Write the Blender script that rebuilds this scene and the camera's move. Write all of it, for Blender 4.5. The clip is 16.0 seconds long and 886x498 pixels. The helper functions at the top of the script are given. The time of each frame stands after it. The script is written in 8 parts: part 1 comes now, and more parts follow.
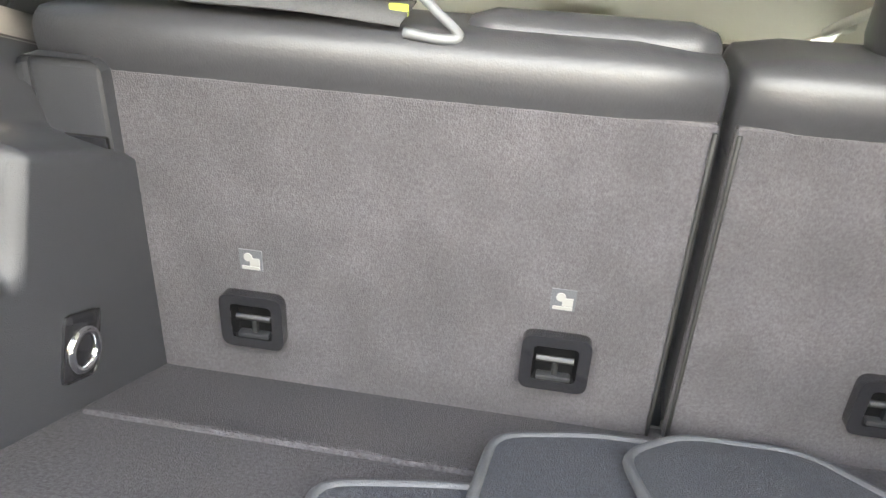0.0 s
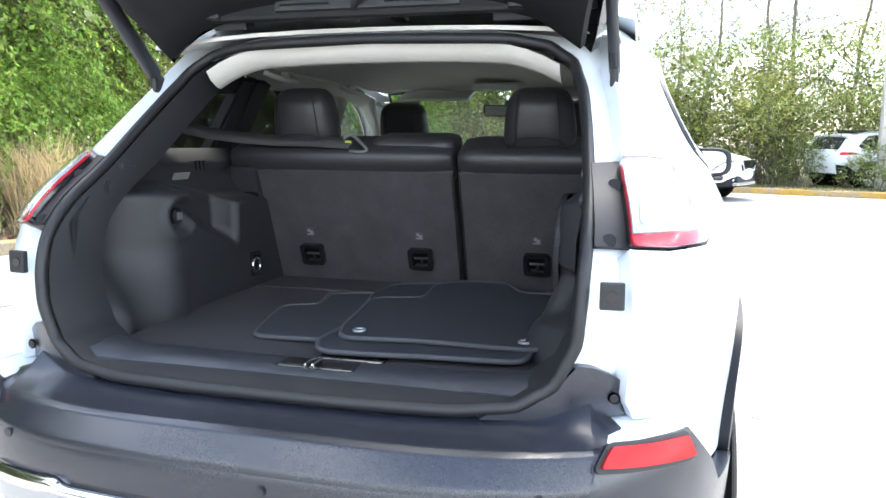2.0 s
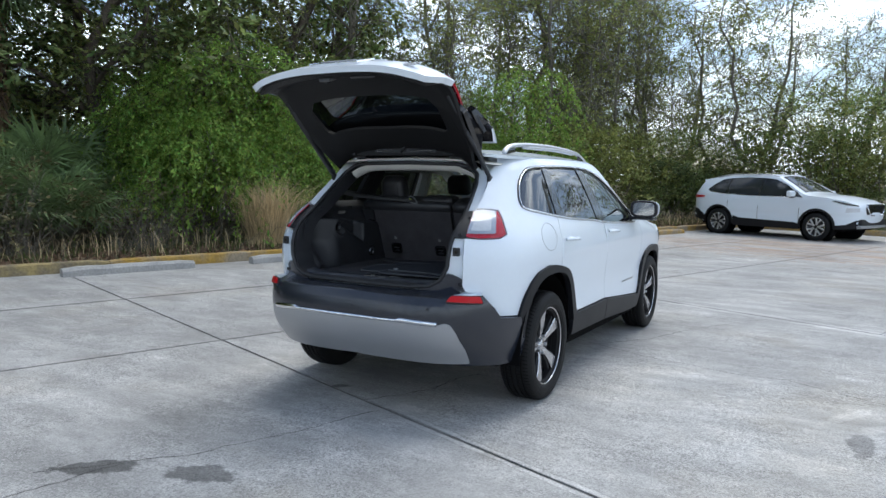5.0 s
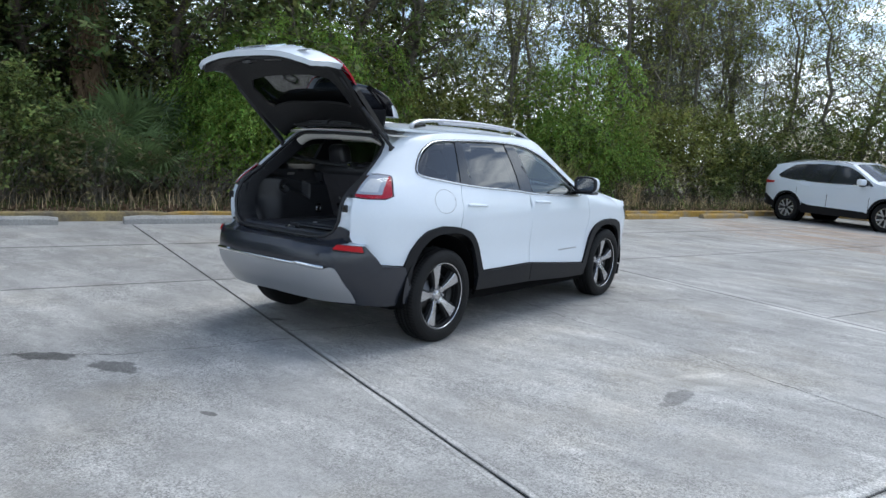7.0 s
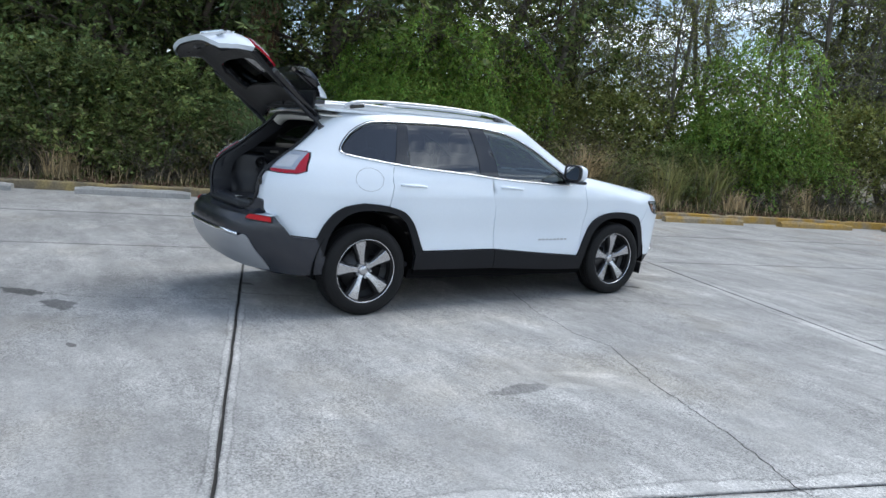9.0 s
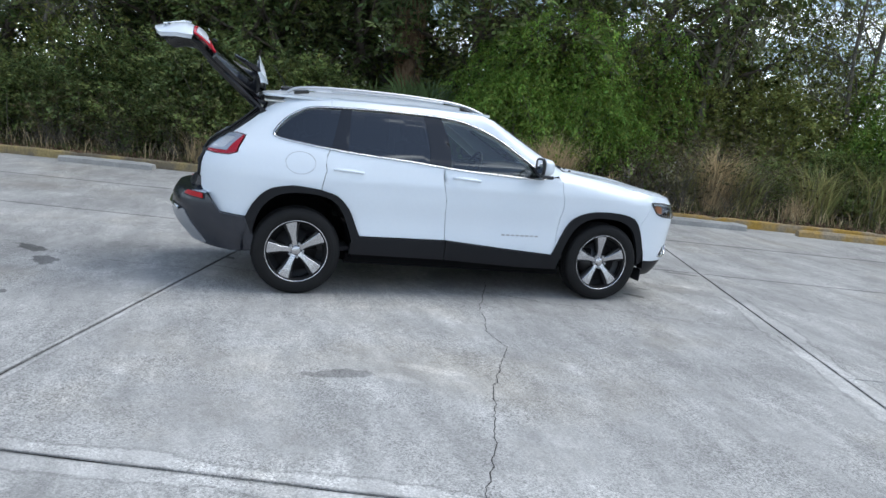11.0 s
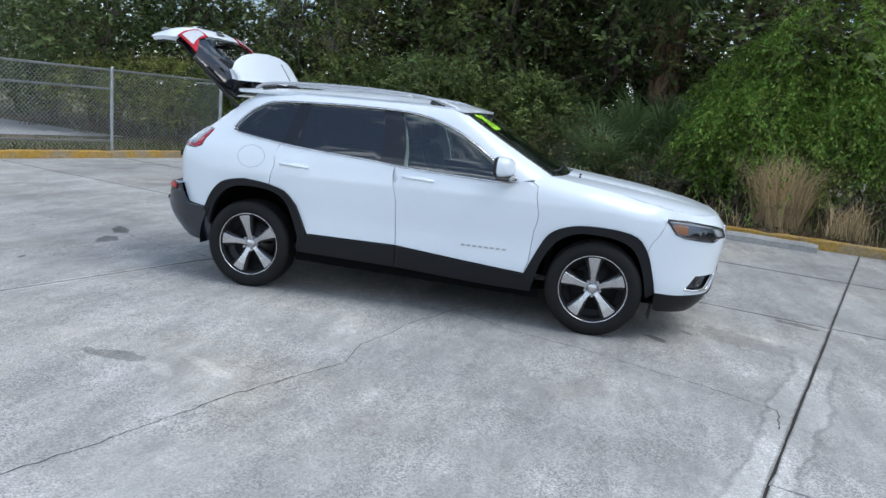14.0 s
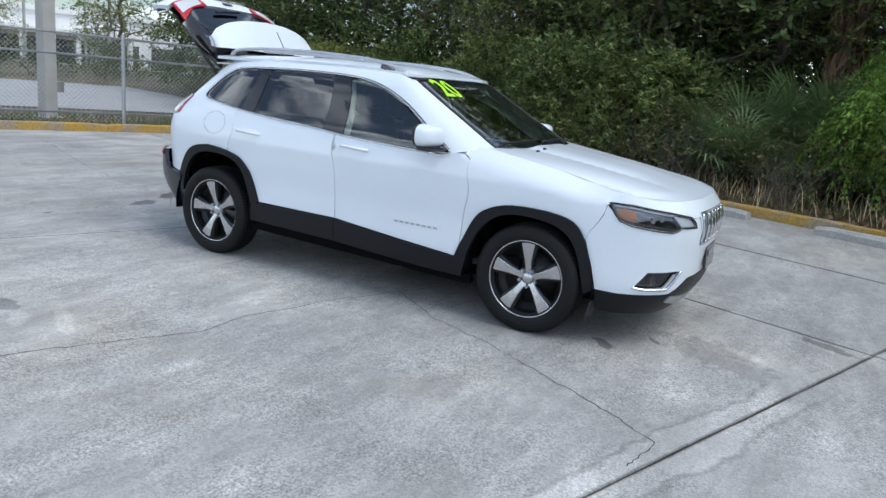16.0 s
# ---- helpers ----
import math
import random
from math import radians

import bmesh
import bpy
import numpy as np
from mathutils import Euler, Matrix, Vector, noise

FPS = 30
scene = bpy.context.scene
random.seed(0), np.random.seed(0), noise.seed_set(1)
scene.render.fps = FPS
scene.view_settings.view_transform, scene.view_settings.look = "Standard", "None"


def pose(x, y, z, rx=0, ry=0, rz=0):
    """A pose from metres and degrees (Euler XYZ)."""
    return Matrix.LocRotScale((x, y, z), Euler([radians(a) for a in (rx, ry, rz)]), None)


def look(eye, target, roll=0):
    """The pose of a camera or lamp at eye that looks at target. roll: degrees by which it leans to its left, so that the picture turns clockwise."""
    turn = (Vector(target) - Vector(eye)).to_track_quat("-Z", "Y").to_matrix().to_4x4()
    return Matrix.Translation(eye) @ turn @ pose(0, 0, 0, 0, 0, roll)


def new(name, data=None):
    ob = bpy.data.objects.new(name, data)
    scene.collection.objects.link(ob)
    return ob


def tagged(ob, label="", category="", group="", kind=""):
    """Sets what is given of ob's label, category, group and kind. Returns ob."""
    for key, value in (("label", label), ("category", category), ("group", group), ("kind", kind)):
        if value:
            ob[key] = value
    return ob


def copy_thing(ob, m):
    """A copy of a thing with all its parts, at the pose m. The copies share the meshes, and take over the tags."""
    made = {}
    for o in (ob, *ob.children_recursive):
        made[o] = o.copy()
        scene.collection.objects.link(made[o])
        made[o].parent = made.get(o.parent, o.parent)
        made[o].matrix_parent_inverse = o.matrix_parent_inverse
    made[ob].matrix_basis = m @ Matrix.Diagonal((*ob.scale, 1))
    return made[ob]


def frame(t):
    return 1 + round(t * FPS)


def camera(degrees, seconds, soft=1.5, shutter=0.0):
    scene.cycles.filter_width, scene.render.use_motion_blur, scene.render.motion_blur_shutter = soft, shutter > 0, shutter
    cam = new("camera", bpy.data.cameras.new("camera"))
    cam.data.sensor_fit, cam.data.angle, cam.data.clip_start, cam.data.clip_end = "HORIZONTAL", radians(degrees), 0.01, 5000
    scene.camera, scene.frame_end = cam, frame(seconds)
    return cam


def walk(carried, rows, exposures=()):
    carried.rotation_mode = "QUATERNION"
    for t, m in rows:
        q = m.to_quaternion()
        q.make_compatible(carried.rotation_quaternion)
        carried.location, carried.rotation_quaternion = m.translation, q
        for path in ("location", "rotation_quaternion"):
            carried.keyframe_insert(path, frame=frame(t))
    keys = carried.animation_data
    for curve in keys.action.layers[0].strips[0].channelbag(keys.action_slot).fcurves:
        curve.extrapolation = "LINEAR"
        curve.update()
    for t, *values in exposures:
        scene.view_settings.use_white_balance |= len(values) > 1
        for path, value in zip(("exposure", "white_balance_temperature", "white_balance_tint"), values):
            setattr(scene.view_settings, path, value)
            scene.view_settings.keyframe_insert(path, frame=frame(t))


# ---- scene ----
cam = camera(63.0, 16.0)
PATH = [
    (0, (-0.035, -2.022, 1.11), (-0.289, -0.054, 0.854), 6.0),
    (0.5, (0.046, -2.16, 1.142), (-0.005, -0.175, 0.902), 5.6),
    (1, (0.192, -2.525, 1.17), (-0.031, -0.55, 0.948), 3.3),
    (1.2, (0.245, -2.69, 1.18), (0.01, -0.714, 0.979), 3.7),
    (1.5, (0.396, -2.941, 1.228), (0.025, -0.996, 0.944), 1.5),
    (2, (0.648, -3.354, 1.248), (0.141, -1.441, 0.96), 0.4),
    (2.5, (0.941, -3.783, 1.276), (0.305, -1.905, 1.013), -0.2),
    (3, (1.226, -4.27, 1.304), (0.487, -2.425, 1.08), -0.5),
    (3.5, (1.578, -4.693, 1.317), (0.751, -2.883, 1.117), -0.5),
    (4, (1.889, -5.094, 1.339), (0.992, -3.316, 1.151), -0.4),
    (4.2, (2.001, -5.244, 1.357), (1.085, -3.476, 1.173), -0.1),
    (6.3, (3.477, -5.872, 1.421), (2.403, -4.204, 1.169), 2.5),
    (6.5, (3.641, -5.795, 1.404), (2.535, -4.15, 1.142), 2.8),
    (7, (4.081, -5.519, 1.43), (2.873, -3.949, 1.153), 3.1),
    (7.5, (4.568, -5.217, 1.429), (3.244, -3.745, 1.142), 3.2),
    (8, (4.972, -4.828, 1.433), (3.535, -3.468, 1.135), 3.5),
    (8.5, (5.356, -4.411, 1.435), (3.817, -3.173, 1.128), 4.0),
    (9, (5.68, -3.953, 1.43), (4.053, -2.834, 1.114), 4.3),
    (9.2, (5.799, -3.745, 1.456), (4.14, -2.675, 1.135), 4.4),
    (11.3, (6.598, -1.599, 1.503), (4.695, -1.097, 1.149), 5.5),
    (11.5, (6.569, -1.363, 1.454), (4.649, -0.923, 1.106), 5.4),
    (12, (6.589, -0.834, 1.459), (4.639, -0.558, 1.108), 5.2),
    (12.5, (6.571, -0.298, 1.481), (4.606, -0.192, 1.128), 5.1),
    (13, (6.434, 0.232, 1.498), (4.467, 0.169, 1.144), 5.0),
    (13.5, (6.33, 0.774, 1.508), (4.376, 0.548, 1.151), 5.0),
    (14, (6.122, 1.273, 1.5), (4.194, 0.888, 1.133), 5.1),
    (14.5, (5.903, 1.745, 1.493), (4.013, 1.212, 1.111), 5.2),
    (15, (5.648, 2.18, 1.5), (3.807, 1.51, 1.098), 5.4),
    (15.5, (5.338, 2.56, 1.515), (3.553, 1.765, 1.09), 5.4),
    (16, (5.032, 2.946, 1.495), (3.308, 2.034, 1.051), 5.3),
]
EXPOSURES = [(0.0, 4.85, 8000, 8), (0.7, 5.12, 7700, 8), (1.0, 5.12, 7300, 8), (1.5, 4.10, 6700, 8), (2.0, 2.25, 6450, 8), (2.5, 0.82, 6200, 7), (3.0, 0.56, 6250, 6), (3.5, 0.44, 6200, 6), (4.2, 0.32, 6080, 6), (6.4, 0.10, 5950, 6), (16.0, 0.10, 5920, 6)]
walk(cam, [(t, look(eye, target, roll)) for t, eye, target, roll in PATH], EXPOSURES)

# ---- light ----
world = bpy.data.worlds.new("sky")
scene.world = world
world.use_nodes = True
wn, wl = world.node_tree.nodes, world.node_tree.links
SUN_EL, SUN_AZ = 62.0, -2.0      # height, and bearing from +y towards +x
sky = wn.new("ShaderNodeTexSky")
sky.sky_type, sky.sun_disc = "NISHITA", False
sky.sun_elevation, sky.sun_rotation = radians(SUN_EL), radians(SUN_AZ)
sky.air_density, sky.dust_density = 1.0, 1.5
coord = wn.new("ShaderNodeTexCoord")
stretch = wn.new("ShaderNodeMapping")
stretch.inputs["Scale"].default_value, stretch.inputs["Location"].default_value = (1.6, 1.6, 4.5), (3.1, 1.7, 0.4)
cloud = wn.new("ShaderNodeTexNoise")
cloud.inputs["Scale"].default_value, cloud.inputs["Detail"].default_value, cloud.inputs["Roughness"].default_value = 2.6, 9.0, 0.58
ramp = wn.new("ShaderNodeValToRGB")
ramp.color_ramp.elements[0].position, ramp.color_ramp.elements[1].position = 0.47, 0.60
ramp.color_ramp.elements[0].color, ramp.color_ramp.elements[1].color = (0.04, 0.04, 0.04, 1), (1, 1, 1, 1)
mixw = wn.new("ShaderNodeMix")
mixw.data_type = "RGBA"
mixw.inputs["B"].default_value = (15.2, 15.5, 15.9, 1)
wl.new(coord.outputs["Generated"], stretch.inputs["Vector"])
wl.new(stretch.outputs["Vector"], cloud.inputs["Vector"])
height = wn.new("ShaderNodeSeparateXYZ")
clear_up = wn.new("ShaderNodeMapRange")
clear_up.inputs["From Min"].default_value, clear_up.inputs["From Max"].default_value = 0.52, 0.95
clear_up.inputs["To Min"].default_value, clear_up.inputs["To Max"].default_value = 0.0, -0.17
thinned = wn.new("ShaderNodeMath")
wl.new(coord.outputs["Generated"], height.inputs["Vector"])
wl.new(height.outputs["Z"], clear_up.inputs["Value"])
wl.new(cloud.outputs["Fac"], thinned.inputs[0])
wl.new(clear_up.outputs["Result"], thinned.inputs[1])
wl.new(thinned.outputs["Value"], ramp.inputs["Fac"])
wl.new(ramp.outputs["Color"], mixw.inputs["Factor"])
wl.new(sky.outputs["Color"], mixw.inputs["A"])
wl.new(mixw.outputs["Result"], wn["Background"].inputs["Color"])
wn["Background"].inputs["Strength"].default_value = 0.136

sun_data = bpy.data.lights.new("sun", "SUN")
sun_data.energy, sun_data.angle, sun_data.color = 1.75, radians(38), (1.0, 0.94, 0.85)
sun = new("sun", sun_data)
sun_dir = Vector((math.sin(radians(SUN_AZ)) * math.cos(radians(SUN_EL)), math.cos(radians(SUN_AZ)) * math.cos(radians(SUN_EL)), math.sin(radians(SUN_EL))))
sun.matrix_basis = look(sun_dir * 60, (0, 0, 0))


# ---- materials ----
def shader(name):
    m = bpy.data.materials.new(name)
    m.use_nodes = True
    return m, m.node_tree.nodes, m.node_tree.links, m.node_tree.nodes["Principled BSDF"]


def surface(name, color, rough=0.5, metal=0.0, var=0.12, scale=3.0, fine=40.0, fine_var=0.08, bump=0.0, bump_scale=120.0,
            coat=0.0, spec=0.5, by="", by_var=0.2, hue=0.0, tint=None, sheen=0.0, thin=0.0):
    """A node material: base colour with broad and fine variation, roughness wear and relief. by: Object or Island randomness."""
    m, n, l, p = shader(name)
    tc = n.new("ShaderNodeTexCoord")
    broad, grain = n.new("ShaderNodeTexNoise"), n.new("ShaderNodeTexNoise")
    broad.inputs["Scale"].default_value, broad.inputs["Detail"].default_value = scale, 6
    grain.inputs["Scale"].default_value, grain.inputs["Detail"].default_value = fine, 4
    value = None
    for tex, amount in ((broad, var), (grain, fine_var)):
        l.new(tc.outputs["Object"], tex.inputs["Vector"])
        mr = n.new("ShaderNodeMapRange")
        mr.inputs["From Min"].default_value, mr.inputs["From Max"].default_value = 0.25, 0.75
        mr.inputs["To Min"].default_value, mr.inputs["To Max"].default_value = 1 - amount, 1 + amount
        l.new(tex.outputs["Fac"], mr.inputs["Value"])
        if value is None:
            value = mr.outputs["Result"]
        else:
            mul = n.new("ShaderNodeMath")
            mul.operation = "MULTIPLY"
            l.new(value, mul.inputs[0]), l.new(mr.outputs["Result"], mul.inputs[1])
            value = mul.outputs["Value"]
    hsv = n.new("ShaderNodeHueSaturation")
    hsv.inputs["Color"].default_value = (*color, 1)
    if tint:
        mx = n.new("ShaderNodeMix")
        mx.data_type = "RGBA"
        mx.inputs["A"].default_value, mx.inputs["B"].default_value = (*color, 1), (*tint, 1)
        st = n.new("ShaderNodeMapRange")
        st.inputs["From Min"].default_value, st.inputs["From Max"].default_value = 0.42, 0.62
        l.new(broad.outputs["Fac"], st.inputs["Value"])
        l.new(st.outputs["Result"], mx.inputs["Factor"])
        l.new(mx.outputs["Result"], hsv.inputs["Color"])
    if by:
        if by == "Object":
            src = n.new("ShaderNodeObjectInfo").outputs["Random"]
        else:
            src = n.new("ShaderNodeNewGeometry").outputs["Random Per Island"]
        mr = n.new("ShaderNodeMapRange")
        mr.inputs["To Min"].default_value, mr.inputs["To Max"].default_value = 1 - by_var, 1 + by_var
        l.new(src, mr.inputs["Value"])
        mul = n.new("ShaderNodeMath")
        mul.operation = "MULTIPLY"
        l.new(value, mul.inputs[0]), l.new(mr.outputs["Result"], mul.inputs[1])
        value = mul.outputs["Value"]
        if hue:
            wn_ = n.new("ShaderNodeTexWhiteNoise")
            wn_.noise_dimensions = "1D"
            l.new(src, wn_.inputs["W"])
            hr = n.new("ShaderNodeMapRange")
            hr.inputs["To Min"].default_value, hr.inputs["To Max"].default_value = 0.5 - hue, 0.5 + hue
            l.new(wn_.outputs["Value"], hr.inputs["Value"])
            l.new(hr.outputs["Result"], hsv.inputs["Hue"])
    l.new(value, hsv.inputs["Value"])
    l.new(hsv.outputs["Color"], p.inputs["Base Color"])
    rr = n.new("ShaderNodeMapRange")
    rr.inputs["To Min"].default_value, rr.inputs["To Max"].default_value = max(0.02, rough * 0.85), min(1, rough * 1.15)
    l.new(broad.outputs["Fac"], rr.inputs["Value"])
    l.new(rr.outputs["Result"], p.inputs["Roughness"])
    p.inputs["Metallic"].default_value, p.inputs["Coat Weight"].default_value = metal, coat
    p.inputs["Coat Roughness"].default_value = 0.04
    p.inputs["Specular IOR Level"].default_value = spec
    p.inputs["Sheen Weight"].default_value = sheen
    if bump:
        tex = n.new("ShaderNodeTexNoise")
        tex.inputs["Scale"].default_value, tex.inputs["Detail"].default_value = bump_scale, 3
        l.new(tc.outputs["Object"], tex.inputs["Vector"])
        b = n.new("ShaderNodeBump")
        b.inputs["Strength"].default_value, b.inputs["Distance"].default_value = bump, 0.004
        l.new(tex.outputs["Fac"], b.inputs["Height"])
        l.new(b.outputs["Normal"], p.inputs["Normal"])
    if thin:
        tr = n.new("ShaderNodeBsdfTranslucent")
        l.new(hsv.outputs["Color"], tr.inputs["Color"])
        mixs = n.new("ShaderNodeMixShader")
        mixs.inputs["Fac"].default_value = thin
        l.new(p.outputs["BSDF"], mixs.inputs[1]), l.new(tr.outputs["BSDF"], mixs.inputs[2])
        l.new(mixs.outputs["Shader"], n["Material Output"].inputs["Surface"])
    return m


def glass(name, tint, ior=1.5, rough=0.0, gain=2.4):
    """A pane: tinted clear glass with a mirror gloss that follows Fresnel."""
    m, n, l, p = shader(name)
    n.remove(p)
    clear, gloss = n.new("ShaderNodeBsdfTransparent"), n.new("ShaderNodeBsdfGlossy")
    clear.inputs["Color"].default_value = (*tint, 1)
    gloss.inputs["Roughness"].default_value = rough
    lw = n.new("ShaderNodeLayerWeight")
    lw.inputs["Blend"].default_value = 0.5
    pw = n.new("ShaderNodeMath")
    pw.operation = "POWER"
    pw.inputs[1].default_value = 4.0
    l.new(lw.outputs["Facing"], pw.inputs[0])
    fr = n.new("ShaderNodeMapRange")
    fr.inputs["To Min"].default_value = ((ior - 1) / (ior + 1)) ** 2 * gain
    l.new(pw.outputs["Value"], fr.inputs["Value"])
    mixs = n.new("ShaderNodeMixShader")
    l.new(fr.outputs["Result"], mixs.inputs["Fac"])
    l.new(clear.outputs["BSDF"], mixs.inputs[1]), l.new(gloss.outputs["BSDF"], mixs.inputs[2])
    l.new(mixs.outputs["Shader"], n["Material Output"].inputs["Surface"])
    return m


PAINT = surface("white car paint", (0.770, 0.825, 0.885), 0.38, var=0.015, fine_var=0.01, scale=2, coat=0.7, spec=0.4)
BUMPERM = surface("satin dark grey bumper plastic", (0.0165, 0.0195, 0.029), 0.26, spec=0.75, var=0.12, fine=300, bump=0.04, bump_scale=700)
SILLM = surface("scuffed sill plastic", (0.034, 0.037, 0.045), 0.40, spec=0.6, var=0.15, scale=8, fine=60, fine_var=0.2, bump=0.1, bump_scale=200)
CLAD = surface("dark grey moulded plastic", (0.0085, 0.009, 0.0115), 0.45, spec=0.26, var=0.12, fine=300, bump=0.05, bump_scale=700)
GLOSSBLACK = surface("gloss black trim", (0.012, 0.012, 0.014), 0.15, var=0.1, coat=0.5)
GATETRIM = surface("black grained gate trim", (0.011, 0.0112, 0.012), 0.55, var=0.1, spec=0.3, fine=400, bump=0.2, bump_scale=800)
SEAL = surface("black rubber", (0.014, 0.0145, 0.017), 0.5, var=0.15, bump=0.1, bump_scale=300)
TYRE = surface("tyre rubber", (0.015, 0.015, 0.0155), 0.55, var=0.2, spec=0.13, fine=80, bump=0.25, bump_scale=250)
CHROME = surface("chrome", (0.82, 0.83, 0.85), 0.08, metal=1.0, var=0.03)
SILVER = surface("satin silver paint", (0.42, 0.43, 0.45), 0.38, metal=0.6, var=0.05, fine=400)
RAIL = surface("brushed silver rail", (0.62, 0.63, 0.65), 0.35, metal=0.8, var=0.04)
ALLOY = surface("polished alloy", (0.54, 0.54, 0.555), 0.26, metal=1.0, var=0.05, fine=500)
ALLOY_DARK = surface("dark grey alloy pocket", (0.028, 0.029, 0.031), 0.4, metal=0.5, var=0.1)
STEEL = surface("brake disc steel", (0.14, 0.14, 0.145), 0.4, metal=1.0, var=0.15)
# also stands in for shade in the tread sipes and anchor recesses
UNDER = surface("dark underbody and groove shade", (0.005, 0.005, 0.0055), 0.9, var=0.3, spec=0.04)
TINT = glass("tinted privacy glass", (0.050, 0.062, 0.072), 1.55, gain=3.0)
CLEAR = glass("green tinted window glass", (0.46, 0.55, 0.53), 1.52, gain=3.2)
LENS = glass("clear lamp lens", (0.92, 0.93, 0.94), 1.5, gain=1.1)
MIRROR = surface("mirror glass", (0.9, 0.9, 0.9), 0.02, metal=1.0, var=0.0, fine_var=0.0)
RED = surface("red lamp plastic", (0.46, 0.008, 0.024), 0.25, var=0.05, coat=0.2, spec=0.3)
REDDARK = surface("dark red reflector", (0.50, 0.006, 0.010), 0.35, var=0.15, fine=500, fine_var=0.25, coat=0.1, spec=0.25)
WHITELAMP = surface("clear ribbed lamp plastic", (0.62, 0.64, 0.67), 0.2, var=0.1, fine=60, fine_var=0.08, coat=0.5)
LAMPGREY = surface("smoky lamp plastic", (0.20, 0.22, 0.26), 0.15, var=0.1, fine=120, fine_var=0.2, coat=0.5)
LAMPCLEAR = surface("clear lamp window plastic", (0.40, 0.44, 0.52), 0.15, var=0.15, fine=90, fine_var=0.2, coat=0.5)
AMBER = surface("amber lamp plastic", (0.40, 0.17, 0.09), 0.25, var=0.1, coat=0.5)
LEATHER = surface("black leather", (0.028, 0.028, 0.031), 0.40, var=0.12, fine=120, bump=0.10, bump_scale=420)
STITCH = surface("dark stitching", (0.012, 0.012, 0.012), 0.7)
CARPET = surface("charcoal cargo carpet", (0.046, 0.043, 0.048), 0.95, var=0.26, scale=12, fine=280, fine_var=0.30, bump=0.5, bump_scale=500)
CARGO = surface("charcoal cargo floor carpet", (0.036, 0.034, 0.039), 0.95, var=0.22, scale=6, fine=260, fine_var=0.6, bump=0.8, bump_scale=500)
MAT = surface("dark blue grey mat carpet", (0.022, 0.025, 0.034), 0.95, var=0.10, scale=9, fine=300, fine_var=0.5, bump=0.8, bump_scale=500)
MATEDGE = surface("mat edge binding", (0.055, 0.058, 0.066), 0.8, var=0.1, bump=0.4, bump_scale=500)
TRIM = surface("black interior trim plastic", (0.024, 0.025, 0.029), 0.50, var=0.1, spec=0.5, fine=400, bump=0.2, bump_scale=800)
LINER = surface("pale grey headliner cloth", (0.76, 0.745, 0.69), 0.95, var=0.05, fine=500, fine_var=0.12, bump=0.2, bump_scale=900)
PALETRIM = surface("pale grey plastic trim", (0.70, 0.72, 0.67), 0.55, var=0.05)
LABEL = surface("white printed label", (0.20, 0.20, 0.19), 0.5, var=0.03)
GREYTAB = surface("grey plastic tab", (0.10, 0.104, 0.108), 0.5, var=0.05)
SPEAKER = surface("fine dark mesh", (0.030, 0.031, 0.034), 0.6, var=0.08, fine=240, fine_var=0.6, bump=0.8, bump_scale=420)
BELT = surface("grey woven belt", (0.040, 0.040, 0.042), 0.7, var=0.08, fine=600, fine_var=0.3, bump=0.4, bump_scale=700)
YELLOWTAG = surface("yellow green tag", (0.30, 0.34, 0.04), 0.6)
STICKER = surface("fluorescent green sticker", (0.48, 0.90, 0.02), 0.5, var=0.02)
BADGE = surface("dark badge", (0.10, 0.11, 0.12), 0.3, metal=0.6)
PLATEINK = surface("pale plate lettering", (0.26, 0.27, 0.29), 0.5)
CHROMEDULL = surface("dull chrome badge", (0.45, 0.46, 0.48), 0.3, metal=0.8)
KERBY = surface("worn yellow kerb paint", (0.44, 0.27, 0.05), 0.85, var=0.25, scale=2.2, fine=25, fine_var=0.3, tint=(0.27, 0.22, 0.15), bump=0.5, bump_scale=60)
KERBD = surface("dirty kerb with traces of yellow", (0.20, 0.165, 0.115), 0.9, var=0.3, scale=2.5, fine=30, fine_var=0.3, tint=(0.30, 0.23, 0.10), bump=0.5, bump_scale=60)
KERBG = surface("weathered concrete stop", (0.36, 0.35, 0.33), 0.9, var=0.2, scale=3, fine=40, fine_var=0.2, bump=0.5, bump_scale=70)
GALV = surface("galvanised steel", (0.42, 0.44, 0.46), 0.45, metal=0.7, var=0.15, scale=6)
POLE = surface("concrete light pole", (0.42, 0.41, 0.39), 0.85, var=0.1, fine=80, bump=0.3)
BARK = surface("grey brown bark", (0.12, 0.095, 0.075), 0.95, var=0.35, scale=5, fine=35, fine_var=0.35, bump=1.0, bump_scale=30)
BARKGREY = surface("pale grey bark", (0.175, 0.155, 0.125), 0.95, var=0.3, scale=4, fine=30, fine_var=0.3, bump=1.0, bump_scale=30)
PALMSKIRT = surface("dead palm thatch", (0.25, 0.165, 0.10), 0.95, var=0.3, by="Island", by_var=0.45)
LEAF = surface("dark green leaves", (0.130, 0.170, 0.062), 0.5, var=0.5, scale=1.1, by="Island", by_var=0.70, hue=0.035, spec=0.25, thin=0.3)
LEAFMID = surface("mid green leaves", (0.185, 0.232, 0.078), 0.5, var=0.5, scale=1.1, by="Island", by_var=0.70, hue=0.035, spec=0.22, thin=0.45)
LEAFVINE = surface("bright green vine leaves", (0.230, 0.345, 0.072), 0.5, var=0.55, scale=1.2, by="Island", by_var=0.55, hue=0.03, spec=0.2, thin=0.55)
LEAFBROWN = surface("withered brown leaves", (0.115, 0.105, 0.050), 0.8, var=0.25, scale=0.8, by="Island", by_var=0.5, hue=0.02, spec=0.2, thin=0.25)
